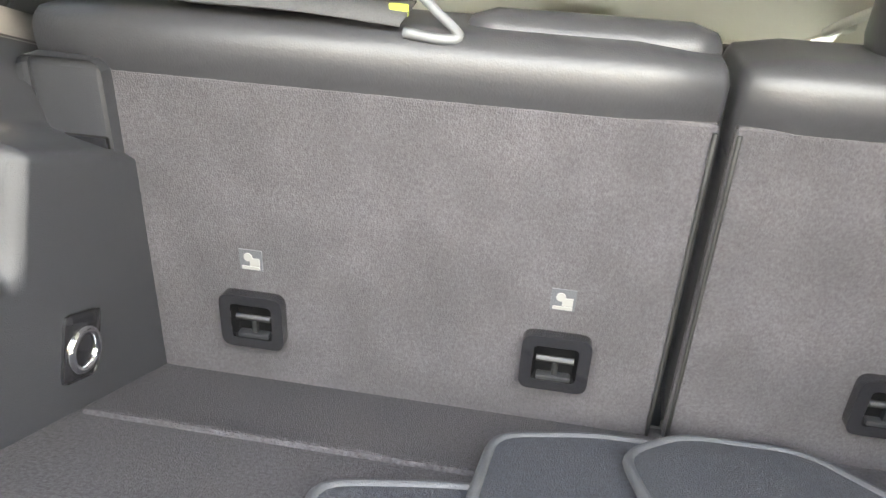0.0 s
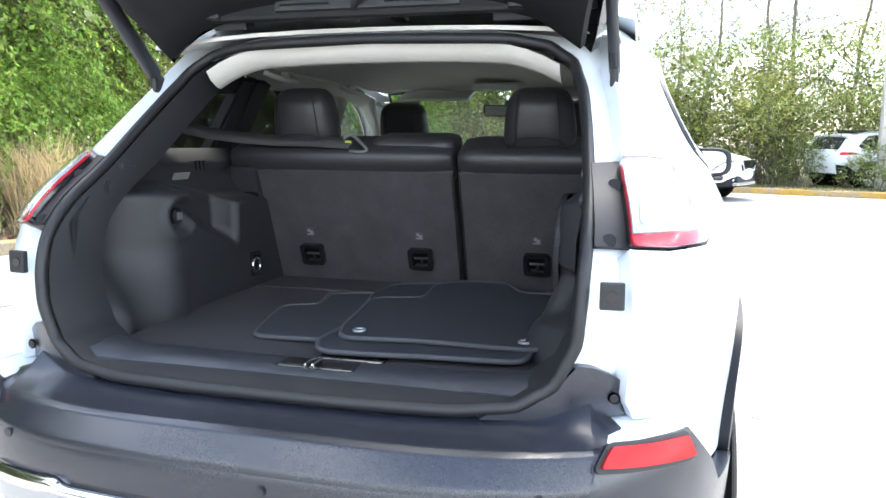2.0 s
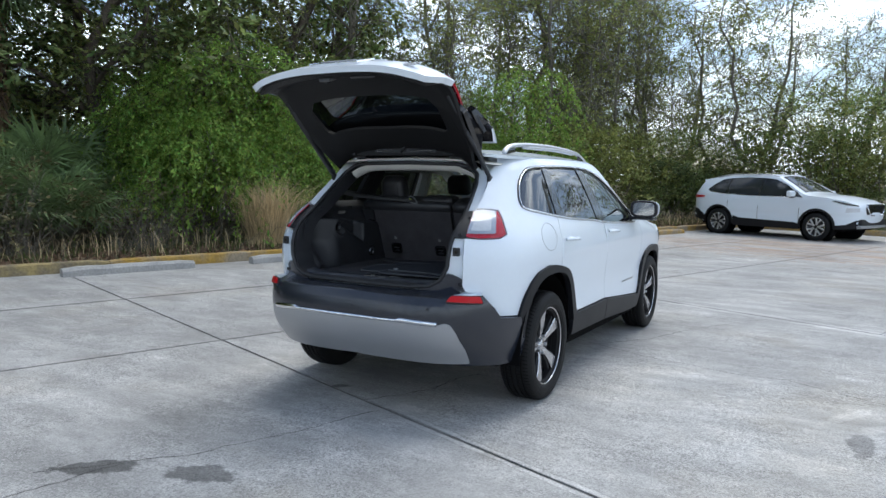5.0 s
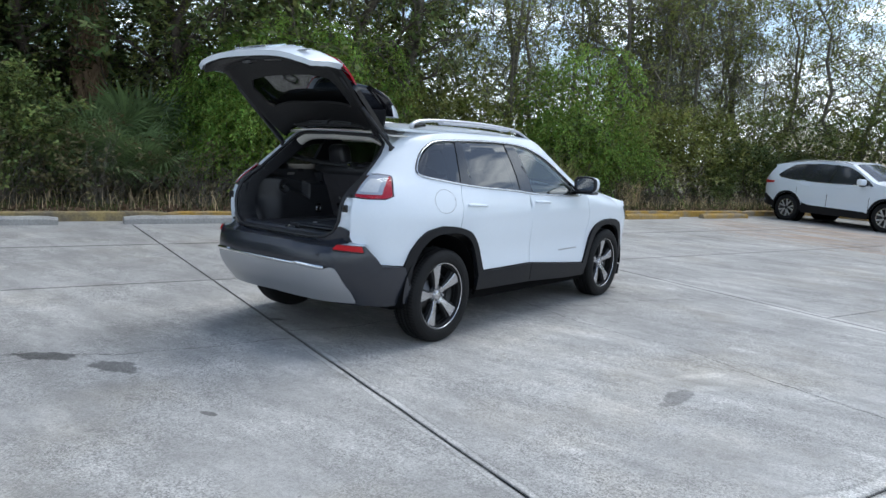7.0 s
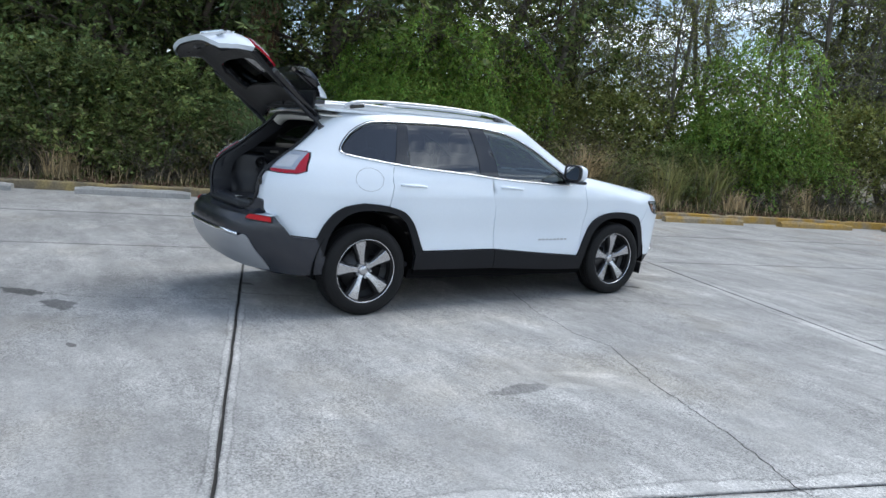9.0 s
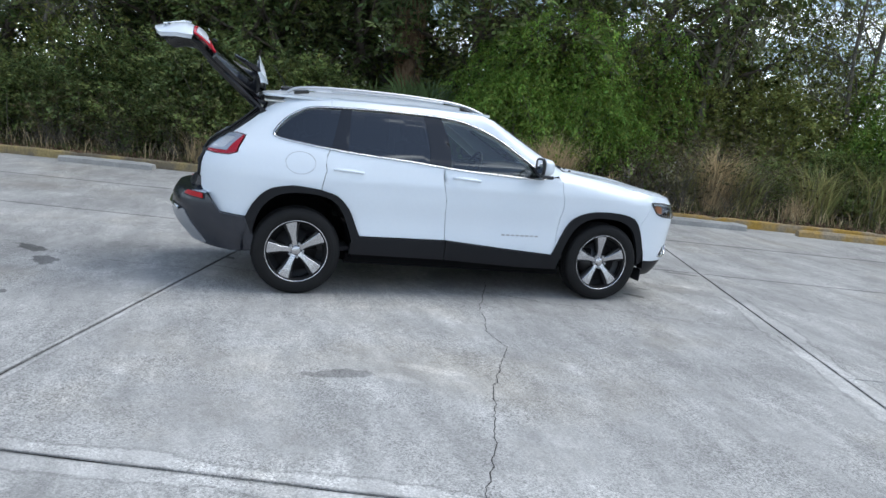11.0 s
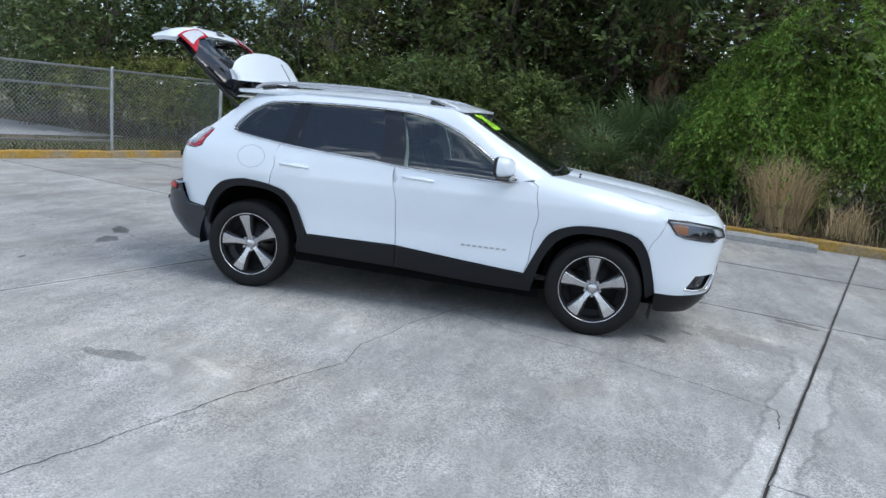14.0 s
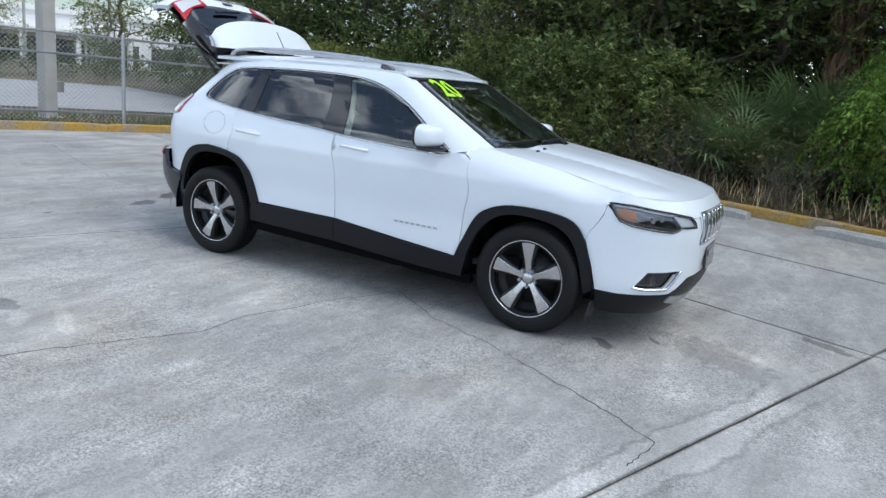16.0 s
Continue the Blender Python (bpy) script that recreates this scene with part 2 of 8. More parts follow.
LEAFOLIVE = surface("olive yellow leaves", (0.275, 0.300, 0.088), 0.6, var=0.45, scale=1.1, by="Island", by_var=0.5, hue=0.03, spec=0.3, thin=0.35)
LEAFPALM = surface("palm fronds", (0.165, 0.235, 0.095), 0.45, var=0.2, by="Island", by_var=0.4, thin=0.2)
MOSS = surface("grey hanging moss", (0.17, 0.175, 0.10), 0.95, var=0.2, by="Island", by_var=0.4, thin=0.2)
STRAW = surface("dry tan grass", (0.56, 0.44, 0.26), 0.8, var=0.2, by="Island", by_var=0.45, thin=0.25)
GRASSY = surface("yellow green tall grass", (0.30, 0.30, 0.115), 0.8, var=0.25, by="Island", by_var=0.45, hue=0.03, thin=0.3)
WEED = surface("green verge grass", (0.10, 0.125, 0.035), 0.8, var=0.3, scale=0.8, by="Island", by_var=0.45, thin=0.3)
LITTER = surface("brown leaf litter", (0.16, 0.10, 0.06), 0.9, var=0.3, by="Island", by_var=0.5)
EARTH = surface("grass and leaf litter ground", (0.085, 0.085, 0.035), 0.95, var=0.3, scale=0.7, fine=9, fine_var=0.4, tint=(0.14, 0.10, 0.06), bump=0.8, bump_scale=20)
ROADM = surface("pale road surface", (0.36, 0.36, 0.36), 0.9, var=0.08, scale=0.5, fine=30)
RENDERW = surface("white building render", (0.74, 0.74, 0.73), 0.8, var=0.05, scale=0.5)
DARKWIN = surface("dark building windows", (0.03, 0.035, 0.04), 0.15)
CRACKM = surface("dirt filled crack", (0.050, 0.047, 0.044), 0.95, var=0.3, fine=60)
DARKGLASS = surface("dark car window glass", (0.02, 0.022, 0.025), 0.06, var=0.1, coat=0.3)


JOINT_S, JOINT_N, JOINT_E = -1.91, 3.045, 4.20      # the near slab's edges in the car park's own axes
# stains: x, y, half sizes, turn, share of light left
STAINS = [(-0.55, -3.55, 0.20, 0.085, 40, 0.36), (-0.08, -3.34, 0.19, 0.10, 20, 0.42), (2.66, -1.24, 0.20, 0.065, 88, 0.58), (0.71, 1.85, 0.11, 0.04, 40, 0.45), (0.42, 2.11, 0.06, 0.02, 40, 0.5),
          (-0.34, 3.09, 0.20, 0.06, 60, 0.55), (0.42, 2.50, 0.42, 0.20, 55, 0.80), (-0.40, -1.84, 0.06, 0.03, 30, 0.4), (0.96, -3.39, 0.05, 0.025, 10, 0.4), (1.9, -4.2, 0.35, 0.22, 20, 0.74), (3.2, -4.0, 0.5, 0.3, 10, 0.84)]
SCUFFS = [(2.74, -0.92, 0.15, 0.055, 55), (0.28, 2.66, 0.15, 0.06, 60), (2.60, -0.72, 0.30, 0.05, 60), (2.55, -2.45, 0.10, 0.05, 30), (-0.65, -1.0, 0.3, 0.03, 70)]


def concrete():
    """Broom-finished, weathered concrete: bleached clouds and scuffs, dark washes, coarse salt-and-pepper grain, pale bands by the joints, stains."""
    m, n, l, p = shader("weathered concrete slab")
    geo = n.new("ShaderNodeNewGeometry")

    def tex(scale, detail, rough=0.6, stretch=None):
        t = n.new("ShaderNodeTexNoise")
        t.inputs["Scale"].default_value, t.inputs["Detail"].default_value, t.inputs["Roughness"].default_value = scale, detail, rough
        if stretch:
            mp = n.new("ShaderNodeMapping")
            mp.inputs["Rotation"].default_value, mp.inputs["Scale"].default_value = (0, 0, radians(stretch[0])), (stretch[1], stretch[2], 1)
            l.new(geo.outputs["Position"], mp.inputs["Vector"])
            l.new(mp.outputs["Vector"], t.inputs["Vector"])
        else:
            l.new(geo.outputs["Position"], t.inputs["Vector"])
        return t.outputs["Fac"]

    def band(src, a, b, c, d, soft=False):
        mr = n.new("ShaderNodeMapRange")
        if soft:
            mr.interpolation_type = "SMOOTHSTEP"
        for k, v in zip(("From Min", "From Max", "To Min", "To Max"), (a, b, c, d)):
            mr.inputs[k].default_value = v
        l.new(src, mr.inputs["Value"])
        return mr.outputs["Result"]

    def op(kind, a, b):
        mm = n.new("ShaderNodeMath")
        mm.operation = kind
        for k, q in enumerate((a, b)):
            if isinstance(q, (int, float)):
                mm.inputs[k].default_value = q
            else:
                l.new(q, mm.inputs[k])
        return mm.outputs["Value"]

    def times(*q):
        out = q[0]
        for r in q[1:]:
            out = op("MULTIPLY", out, r)
        return out

    ragged = tex(7.0, 6, 0.72)
    loose = tex(1.3, 5, 0.65)
    # broad weathering
    broad = band(tex(0.33, 4), 0.32, 0.68, 0.84, 1.14)
    cloudy = band(tex(1.0, 7, 0.66), 0.34, 0.66, 0.84, 1.14)
    swept = band(tex(1.9, 8, 0.74, (24, 0.45, 1.5)), 0.42, 0.66, 0.87, 1.22)
    bleach = band(tex(2.6, 9, 0.78, (-35, 0.8, 1.25)), 0.53, 0.63, 1.0, 1.20)
    dark = band(tex(0.75, 8, 0.70), 0.30, 0.46, 0.78, 1.0)
    # grain, stronger where the surface has worn down to the aggregate
    worn = band(loose, 0.40, 0.60, 0.35, 1.0)
    cells = n.new("ShaderNodeTexVoronoi")
    cells.inputs["Scale"].default_value = 135
    l.new(geo.outputs["Position"], cells.inputs["Vector"])
    bw = n.new("ShaderNodeRGBToBW")
    l.new(cells.outputs["Color"], bw.inputs["Color"])
    g1 = band(bw.outputs["Val"], 0.2, 0.8, -0.33, 0.33)
    g2 = band(tex(62, 5, 0.85), 0.35, 0.65, -0.34, 0.34)
    g3 = band(tex(14, 5, 0.8), 0.36, 0.64, -0.15, 0.15)
    grain = op("ADD", 1.0, op("MULTIPLY", worn, op("ADD", op("ADD", g1, g2), g3)))
    pits = band(tex(30, 3, 0.6), 0.685, 0.72, 1.0, 0.55)
    per = band(n.new("ShaderNodeObjectInfo").outputs["Random"], 0, 1, 0.94, 1.06)
    v = times(broad, cloudy, swept, bleach, dark, grain, pits, per)
    # pale bands beside the joints, with a thin dark rim
    lot = n.new("ShaderNodeVectorRotate")
    lot.rotation_type = "Z_AXIS"
    lot.inputs["Angle"].default_value = math.atan2(0.342, 0.940)
    l.new(geo.outputs["Position"], lot.inputs["Vector"])
    sep = n.new("ShaderNodeSeparateXYZ")
    l.new(lot.outputs["Vector"], sep.inputs["Vector"])
    U, V = sep.outputs["X"], sep.outputs["Y"]

    def beside(axis, at, width, along, a, b):
        d = op("ABSOLUTE", op("SUBTRACT", axis, at), 0.0)
        d = op("ADD", d, op("MULTIPLY", op("SUBTRACT", ragged, 0.5), width * 0.9))
        d = op("ADD", d, op("MULTIPLY", op("SUBTRACT", loose, 0.5), width * 2.0))
        inside_ = times(band(along, a, a + 0.5, 0.0, 1.0), band(along, b - 0.4, b, 1.0, 0.0))
        pale = times(band(d, width * 0.80, width * 1.0, 1.0, 0.0, True), inside_)
        rim = times(band(d, width * 1.02, width * 1.22, 1.0, 0.0, True), band(d, width * 0.86, width * 1.02, 0.0, 1.0, True), inside_)
        return op("SUBTRACT", op("MULTIPLY", pale, 0.22), op("MULTIPLY", rim, 0.20))

    for axis, at, width, along, a, b in ((V, JOINT_S, 0.05, U, 0.9, 4.3), (V, JOINT_N, 0.13, U, -0.6, 4.6), (U, JOINT_E, 0.115, V, -1.95, 3.1)):
        v = times(v, op("ADD", 1.0, beside(axis, at, width, along, a, b)))

    # grime settled along the joints
    for axis, at, width, left in ((V, JOINT_S, 0.022, 0.55), (V, JOINT_N, 0.022, 0.55), (U, JOINT_E, 0.028, 0.6), (U, -4.05, 0.045, 0.5), (U, -1.5, 0.028, 0.6)):
        d = op("ADD", op("ABSOLUTE", op("SUBTRACT", axis, at), 0.0), op("MULTIPLY", op("SUBTRACT", ragged, 0.5), width * 1.4))
        v = times(v, band(d, width * 0.4, width, left, 1.0, True))

    def blot(x, y, sx, sy, turn):
        mp = n.new("ShaderNodeMapping")
        mp.vector_type = "TEXTURE"
        mp.inputs["Location"].default_value, mp.inputs["Rotation"].default_value, mp.inputs["Scale"].default_value = (x, y, 0), (0, 0, radians(turn)), (sx, sy, 1)
        l.new(geo.outputs["Position"], mp.inputs["Vector"])
        ln = n.new("ShaderNodeVectorMath")
        ln.operation = "LENGTH"
        l.new(mp.outputs["Vector"], ln.inputs[0])
        return op("ADD", ln.outputs["Value"], op("MULTIPLY", op("SUBTRACT", ragged, 0.5), 2.6))

    for x, y, sx, sy, turn, left in STAINS:
        v = times(v, band(blot(x, y, sx, sy, turn), 0.80, 1.15, left, 1.0, True))
    for x, y, sx, sy, turn in SCUFFS:
        v = times(v, band(blot(x, y, sx, sy, turn), 0.70, 1.15, 1.26, 1.0, True))
    hsv = n.new("ShaderNodeHueSaturation")
    hue = n.new("ShaderNodeMix")
    hue.data_type = "RGBA"
    hue.inputs["A"].default_value, hue.inputs["B"].default_value = (0.357, 0.351, 0.338, 1), (0.350, 0.331, 0.297, 1)
    l.new(band(tex(0.55, 6, 0.65), 0.50, 0.68, 0.0, 1.0), hue.inputs["Factor"])
    # rusty runs on the far slabs
    run = n.new("ShaderNodeMapping")
    run.vector_type = "TEXTURE"
    run.inputs["Rotation"].default_value, run.inputs["Scale"].default_value = (0, 0, radians(-24)), (2.6, 0.20, 1)
    l.new(geo.outputs["Position"], run.inputs["Vector"])
    streak = n.new("ShaderNodeTexNoise")
    streak.inputs["Scale"].default_value, streak.inputs["Detail"].default_value, streak.inputs["Roughness"].default_value = 1.0, 5, 0.6
    l.new(run.outputs["Vector"], streak.inputs["Vector"])
    rust = n.new("ShaderNodeMix")
    rust.data_type = "RGBA"
    rust.inputs["B"].default_value = (0.350, 0.225, 0.140, 1)
    l.new(times(band(blot(1.9, 11.6, 4.2, 2.9, -24), 0.55, 1.1, 1.0, 0.0, True), band(streak.outputs["Fac"], 0.46, 0.60, 0.10, 0.80)), rust.inputs["Factor"])
    l.new(hue.outputs["Result"], rust.inputs["A"])
    l.new(rust.outputs["Result"], hsv.inputs["Color"])
    l.new(v, hsv.inputs["Value"])
    l.new(hsv.outputs["Color"], p.inputs["Base Color"])
    p.inputs["Roughness"].default_value = 0.82
    b = n.new("ShaderNodeBump")
    b.inputs["Strength"].default_value, b.inputs["Distance"].default_value = 0.6, 0.004
    l.new(tex(90, 4, 0.7), b.inputs["Height"])
    l.new(b.outputs["Normal"], p.inputs["Normal"])
    return m


CONCRETE = concrete()


# ---- building helpers ----
def mesh_object(name, verts, faces, material, parent=None, label="", smooth=True):
    me = bpy.data.meshes.new(name)
    me.from_pydata([tuple(map(float, v)) for v in verts], [], [tuple(int(i) for i in f) for f in faces])
    me.materials.append(material)
    if smooth:
        me.polygons.foreach_set("use_smooth", [True] * len(me.polygons))
    me.update()
    ob = new(name, me)
    if parent:
        ob.parent = parent
    if label:
        tagged(ob, label)
    return ob


def part(name, bm, material, parent, label="", smooth=False, angle=None):
    """Links a bmesh as one mesh object under a thing or a part."""
    me = bpy.data.meshes.new(name)
    bm.to_mesh(me)
    bm.free()
    me.materials.append(material)
    if smooth or angle:
        me.polygons.foreach_set("use_smooth", [True] * len(me.polygons))
    if angle:
        me.set_sharp_from_angle(angle=radians(angle))
    ob = new(name, me)
    ob.parent = parent
    if label:
        tagged(ob, label)
    return ob


def thing(name, label, category, at=None, group="", kind=""):
    ob = new(name)
    ob.empty_display_size = 0.2
    if at is not None:
        ob.matrix_basis = at
    return tagged(ob, label, category, group, kind)


def box(sx, sy, sz, m=None, bevel=0.0, seg=2):
    """A bevelled box of those sizes, its centre at m."""
    bm = bmesh.new()
    bmesh.ops.create_cube(bm, size=1, matrix=Matrix.Diagonal((sx, sy, sz, 1)))
    if bevel:
        bmesh.ops.bevel(bm, geom=bm.edges[:], offset=bevel, segments=seg, affect="EDGES", profile=0.6)
    if m is not None:
        bmesh.ops.transform(bm, matrix=m, verts=bm.verts[:])
    return bm


def rod(r, length, m=None, seg=20, r2=None, bevel=0.0):
    bm = bmesh.new()
    bmesh.ops.create_cone(bm, cap_ends=True, segments=seg, radius1=r, radius2=r if r2 is None else r2, depth=length)
    if bevel:
        rim = [e for e in bm.edges if len(e.link_faces) == 2 and abs(e.link_faces[0].normal.dot(e.link_faces[1].normal)) < 0.3]
        bmesh.ops.bevel(bm, geom=rim, offset=bevel, segments=2, affect="EDGES")
    if m is not None:
        bmesh.ops.transform(bm, matrix=m, verts=bm.verts[:])
    return bm


def spline(points, per=8, closed=False):
    """A smooth line through the points."""
    pts = [Vector(p) for p in points]
    out = []
    n = len(pts)
    for i in range(n if closed else n - 1):
        if closed:
            a, b, c, d = pts[i - 1], pts[i], pts[(i + 1) % n], pts[(i + 2) % n]
        else:
            a, b, c, d = pts[max(i - 1, 0)], pts[i], pts[i + 1], pts[min(i + 2, n - 1)]
        for k in range(per):
            t = k / per
            out.append(0.5 * (2 * b + (c - a) * t + (2 * a - 5 * b + 4 * c - d) * t * t + (3 * b - a - 3 * c + d) * t ** 3))
    if not closed:
        out.append(pts[-1])
    return out


def tube_data(path, radius, sides=8, closed=False, flat=1.0, up=None, base=0):
    """Vertices and faces of a tube along the path; radius may be a list."""
    path = [Vector(p) for p in path]
    n = len(path)
    verts, faces = [], []
    ref = Vector(up) if up else None
    for i, p in enumerate(path):
        d = (path[(i + 1) % n] - path[i - 1]) if closed else (path[min(i + 1, n - 1)] - path[max(i - 1, 0)])
        d = d.normalized() if d.length > 1e-9 else Vector((0, 0, 1))
        if ref is None:
            ref = Vector((0, 0, 1)) if abs(d.z) < 0.9 else Vector((1, 0, 0))
        a = d.cross(ref)
        if a.length < 1e-4:
            a = d.cross(Vector((0.3, 1, 0.2)))
        a.normalize()
        b = a.cross(d).normalized()
        if not up:
            ref = b
        r = radius[i] if hasattr(radius, "__len__") else radius
        for k in range(sides):
            t = 2 * math.pi * k / sides
            verts.append(p + a * (r * math.cos(t)) + b * (r * flat * math.sin(t)))
    for i in range(n if closed else n - 1):
        j = (i + 1) % n
        for k in range(sides):
            q = (k + 1) % sides
            faces.append((base + i * sides + k, base + i * sides + q, base + j * sides + q, base + j * sides + k))
    if not closed:
        faces.append(tuple(base + k for k in reversed(range(sides))))
        faces.append(tuple(base + (n - 1) * sides + k for k in range(sides)))
    return verts, faces


def tube(name, path, radius, material, parent=None, label="", sides=8, closed=False, flat=1.0, up=None):
    v, f = tube_data(path, radius, sides, closed, flat, up)
    return mesh_object(name, v, f, material, parent, label)


def hermite(xs, ys):
    """A smooth curve through a table."""
    xs, ys = np.array(xs, float), np.array(ys, float)
    d = np.gradient(ys, xs)

    def at(x):
        x = min(max(float(x), xs[0]), xs[-1])
        i = min(max(int(np.searchsorted(xs, x)) - 1, 0), len(xs) - 2)
        h = xs[i + 1] - xs[i]
        t = (x - xs[i]) / h
        return float((2 * t ** 3 - 3 * t * t + 1) * ys[i] + (t ** 3 - 2 * t * t + t) * h * d[i] + (3 * t * t - 2 * t ** 3) * ys[i + 1] + (t ** 3 - t * t) * h * d[i + 1])
    return at


def inside(p, poly):
    hit, j = False, len(poly) - 1
    for i in range(len(poly)):
        (xi, yi), (xj, yj) = poly[i], poly[j]
        if (yi > p[1]) != (yj > p[1]) and p[0] < (xj - xi) * (p[1] - yi) / (yj - yi) + xi:
            hit = not hit
        j = i
    return hit


def fine_loop(poly, h):
    out = []
    for i, a in enumerate(poly):
        b = poly[(i + 1) % len(poly)]
        n = max(1, int(math.ceil(math.hypot(b[0] - a[0], b[1] - a[1]) / h)))
        out += [(a[0] + (b[0] - a[0]) * k / n, a[1] + (b[1] - a[1]) * k / n) for k in range(n)]
    return out


def shrink(poly, d):
    """Moves the outline inwards by d."""
    area = sum(poly[i - 1][0] * poly[i][1] - poly[i][0] * poly[i - 1][1] for i in range(len(poly)))
    sgn = 1 if area > 0 else -1
    out = []
    for i in range(len(poly)):
        a, b, c = Vector(poly[i - 1]), Vector(poly[i]), Vector(poly[(i + 1) % len(poly)])
        n1, n2 = (b - a), (c - b)
        n1, n2 = Vector((-n1.y, n1.x)).normalized() * sgn, Vector((-n2.y, n2.x)).normalized() * sgn
        m = n1 + n2
        m = m / max(0.6, m.length_squared / 2) if m.length > 1e-6 else n1
        out.append((b.x + m.x * d, b.y + m.y * d))
    return out


def rounded(poly, r, seg=4):
    """Rounds the outline's corners by about r."""
    out = []
    n = len(poly)
    for i in range(n):
        a, b, c = Vector(poly[i - 1]), Vector(poly[i]), Vector(poly[(i + 1) % n])
        u, v = a - b, c - b
        k = min(r, u.length * 0.45, v.length * 0.45)
        p, q = b + u.normalized() * k, b + v.normalized() * k
        for s in range(seg + 1):
            t = s / seg
            w = (1 - t) ** 2 * p + 2 * t * (1 - t) * b + t * t * q
            out.append((w.x, w.y))
    return out


def fill(poly, h, holes=()):
    """Triangles of an outline with a lattice of inner points: 2D points, triangles, outline indices."""
    from mathutils.geometry import delaunay_2d_cdt
    loops = [fine_loop(poly, h)] + [fine_loop(o, h) for o in holes]
    pts, edges = [], []
    for lp in loops:
        b = len(pts)
        pts += lp
        edges += [(b + i, b + (i + 1) % len(lp)) for i in range(len(lp))]
    nb = len(pts)
    arr = np.array(pts)
    lo, hi = arr.min(0), arr.max(0)
    row, y = 0, lo[1] + h * 0.5
    while y < hi[1]:
        x = lo[0] + h * (0.5 if row % 2 else 0.0)
        while x < hi[0]:
            if inside((x, y), loops[0]) and not any(inside((x, y), o) for o in loops[1:]):
                if np.min((arr[:nb, 0] - x) ** 2 + (arr[:nb, 1] - y) ** 2) > (0.55 * h) ** 2:
                    pts.append((x, y))
            x += h
        y += h * 0.87
        row += 1
    v, _, tris, *_ = delaunay_2d_cdt([Vector(p) for p in pts], edges, [], 0, 1e-6)
    v = [(p.x, p.y) for p in v]
    keep = []
    for t in tris:
        c = ((v[t[0]][0] + v[t[1]][0] + v[t[2]][0]) / 3, (v[t[0]][1] + v[t[1]][1] + v[t[2]][1]) / 3)
        if inside(c, loops[0]) and not any(inside(c, o) for o in loops[1:]):
            keep.append(tuple(t))
    return v, keep


def skin(name, poly, at, material, parent, h=0.05, thick=0.012, label="", flip=False, mirror=False, holes=(), smooth=True):
    """A panel: the outline filled, carried onto the surface at(a, b, offset), with turned-in edges of that depth."""
    v2, tris = fill(poly, h, holes)
    made = []
    for side in ((1, -1) if mirror else (1,)):
        verts = [at(a, b, 0.0) for a, b in v2]
        faces = list(tris)
        count = {}
        for t in tris:
            for k in range(3):
                e = (t[k], t[(k + 1) % 3])
                count[e] = count.get(e, 0) + 1
        rim = [e for e in count if (e[1], e[0]) not in count]
        if thick:
            top, low = {}, {}
            for e in rim:
                for i in e:
                    if i not in top:
                        top[i] = len(verts)
                        verts.append(at(*v2[i], 0.0))
                        low[i] = len(verts)
                        verts.append(at(*v2[i], -thick))
            faces += [(top[b], top[a], low[a], low[b]) for a, b in rim]
        if side < 0:
            verts = [(-x, y, z) for x, y, z in verts]
        if (side < 0) != flip:
            faces = [tuple(reversed(f)) for f in faces]
        ob = mesh_object(name, verts, faces, material, parent, label, smooth)
        if smooth:
            true = []
            for (a, b), p in zip(v2, ob.data.vertices):
                n = (at(a + 0.006, b, 0.0) - at(a - 0.006, b, 0.0)).cross(at(a, b + 0.006, 0.0) - at(a, b - 0.006, 0.0))
                n = Vector((n.x * side, n.y, n.z)).normalized() if n.length > 1e-9 else Vector()
                d = n.dot(p.normal)
                true.append(n if d > 0.3 else -n if d < -0.3 else Vector())
            true += [Vector()] * (len(verts) - len(v2))
            ob.data.normals_split_custom_set_from_vertices(true)
        made.append(ob)
    return made


def lathe(profile, seg=48, axis="X", close=False):
    """Vertices and faces of a profile (radius, along) turned about an axis."""
    verts, faces = [], []
    n = len(profile)
    for k in range(seg):
        t = 2 * math.pi * k / seg
        for r, a in profile:
            verts.append((a, r * math.cos(t), r * math.sin(t)) if axis == "X" else (r * math.cos(t), r * math.sin(t), a))
    for k in range(seg):
        q = (k + 1) % seg
        for i in range(n if close else n - 1):
            j = (i + 1) % n
            faces.append((k * n + i, k * n + j, q * n + j, q * n + i))
    return verts, faces


def place(u, v, z=0.0):
    """A spot in the car park, by its own axes: u away from the woods, v along them."""
    return Vector((0.940 * u + 0.342 * v, -0.342 * u + 0.940 * v, z))


# ---- the place: ground, car park, kerbs, fence ----
def ground_height(u, v):
    if -6.70 < u < 60 and -10.45 < v < 17.45:
        return -0.03
    if v < -12.6 and u > -8:
        return 0.03
    return 0.11 + 0.05 * noise.noise(Vector((u * 0.3, v * 0.3, 0.0)))


us = [-600, -200, -80, -45, -30, -22, -18, -15, -12, -10, -8.5, -7.4, -6.72, -6.69, -4, 0, 5, 12, 25, 40, 59.9, 60.1, 90, 200, 600]
vs = [-600, -200, -90, -60, -45, -34, -27, -22, -17, -13, -12.5, -11.5, -10.48, -10.44, -6, -2, 2, 6, 11, 17.44, 17.48, 19, 22, 27, 35, 50, 90, 200, 600]
gv = [place(u, v, ground_height(u, v)) for v in vs for u in us]
gf = [(j * len(us) + i, j * len(us) + i + 1, (j + 1) * len(us) + i + 1, (j + 1) * len(us) + i) for j in range(len(vs) - 1) for i in range(len(us) - 1)]
ground = tagged(mesh_object("ground", gv, gf, EARTH, smooth=False), "rough grass and leaf litter round the car park", "ground", kind="structure")

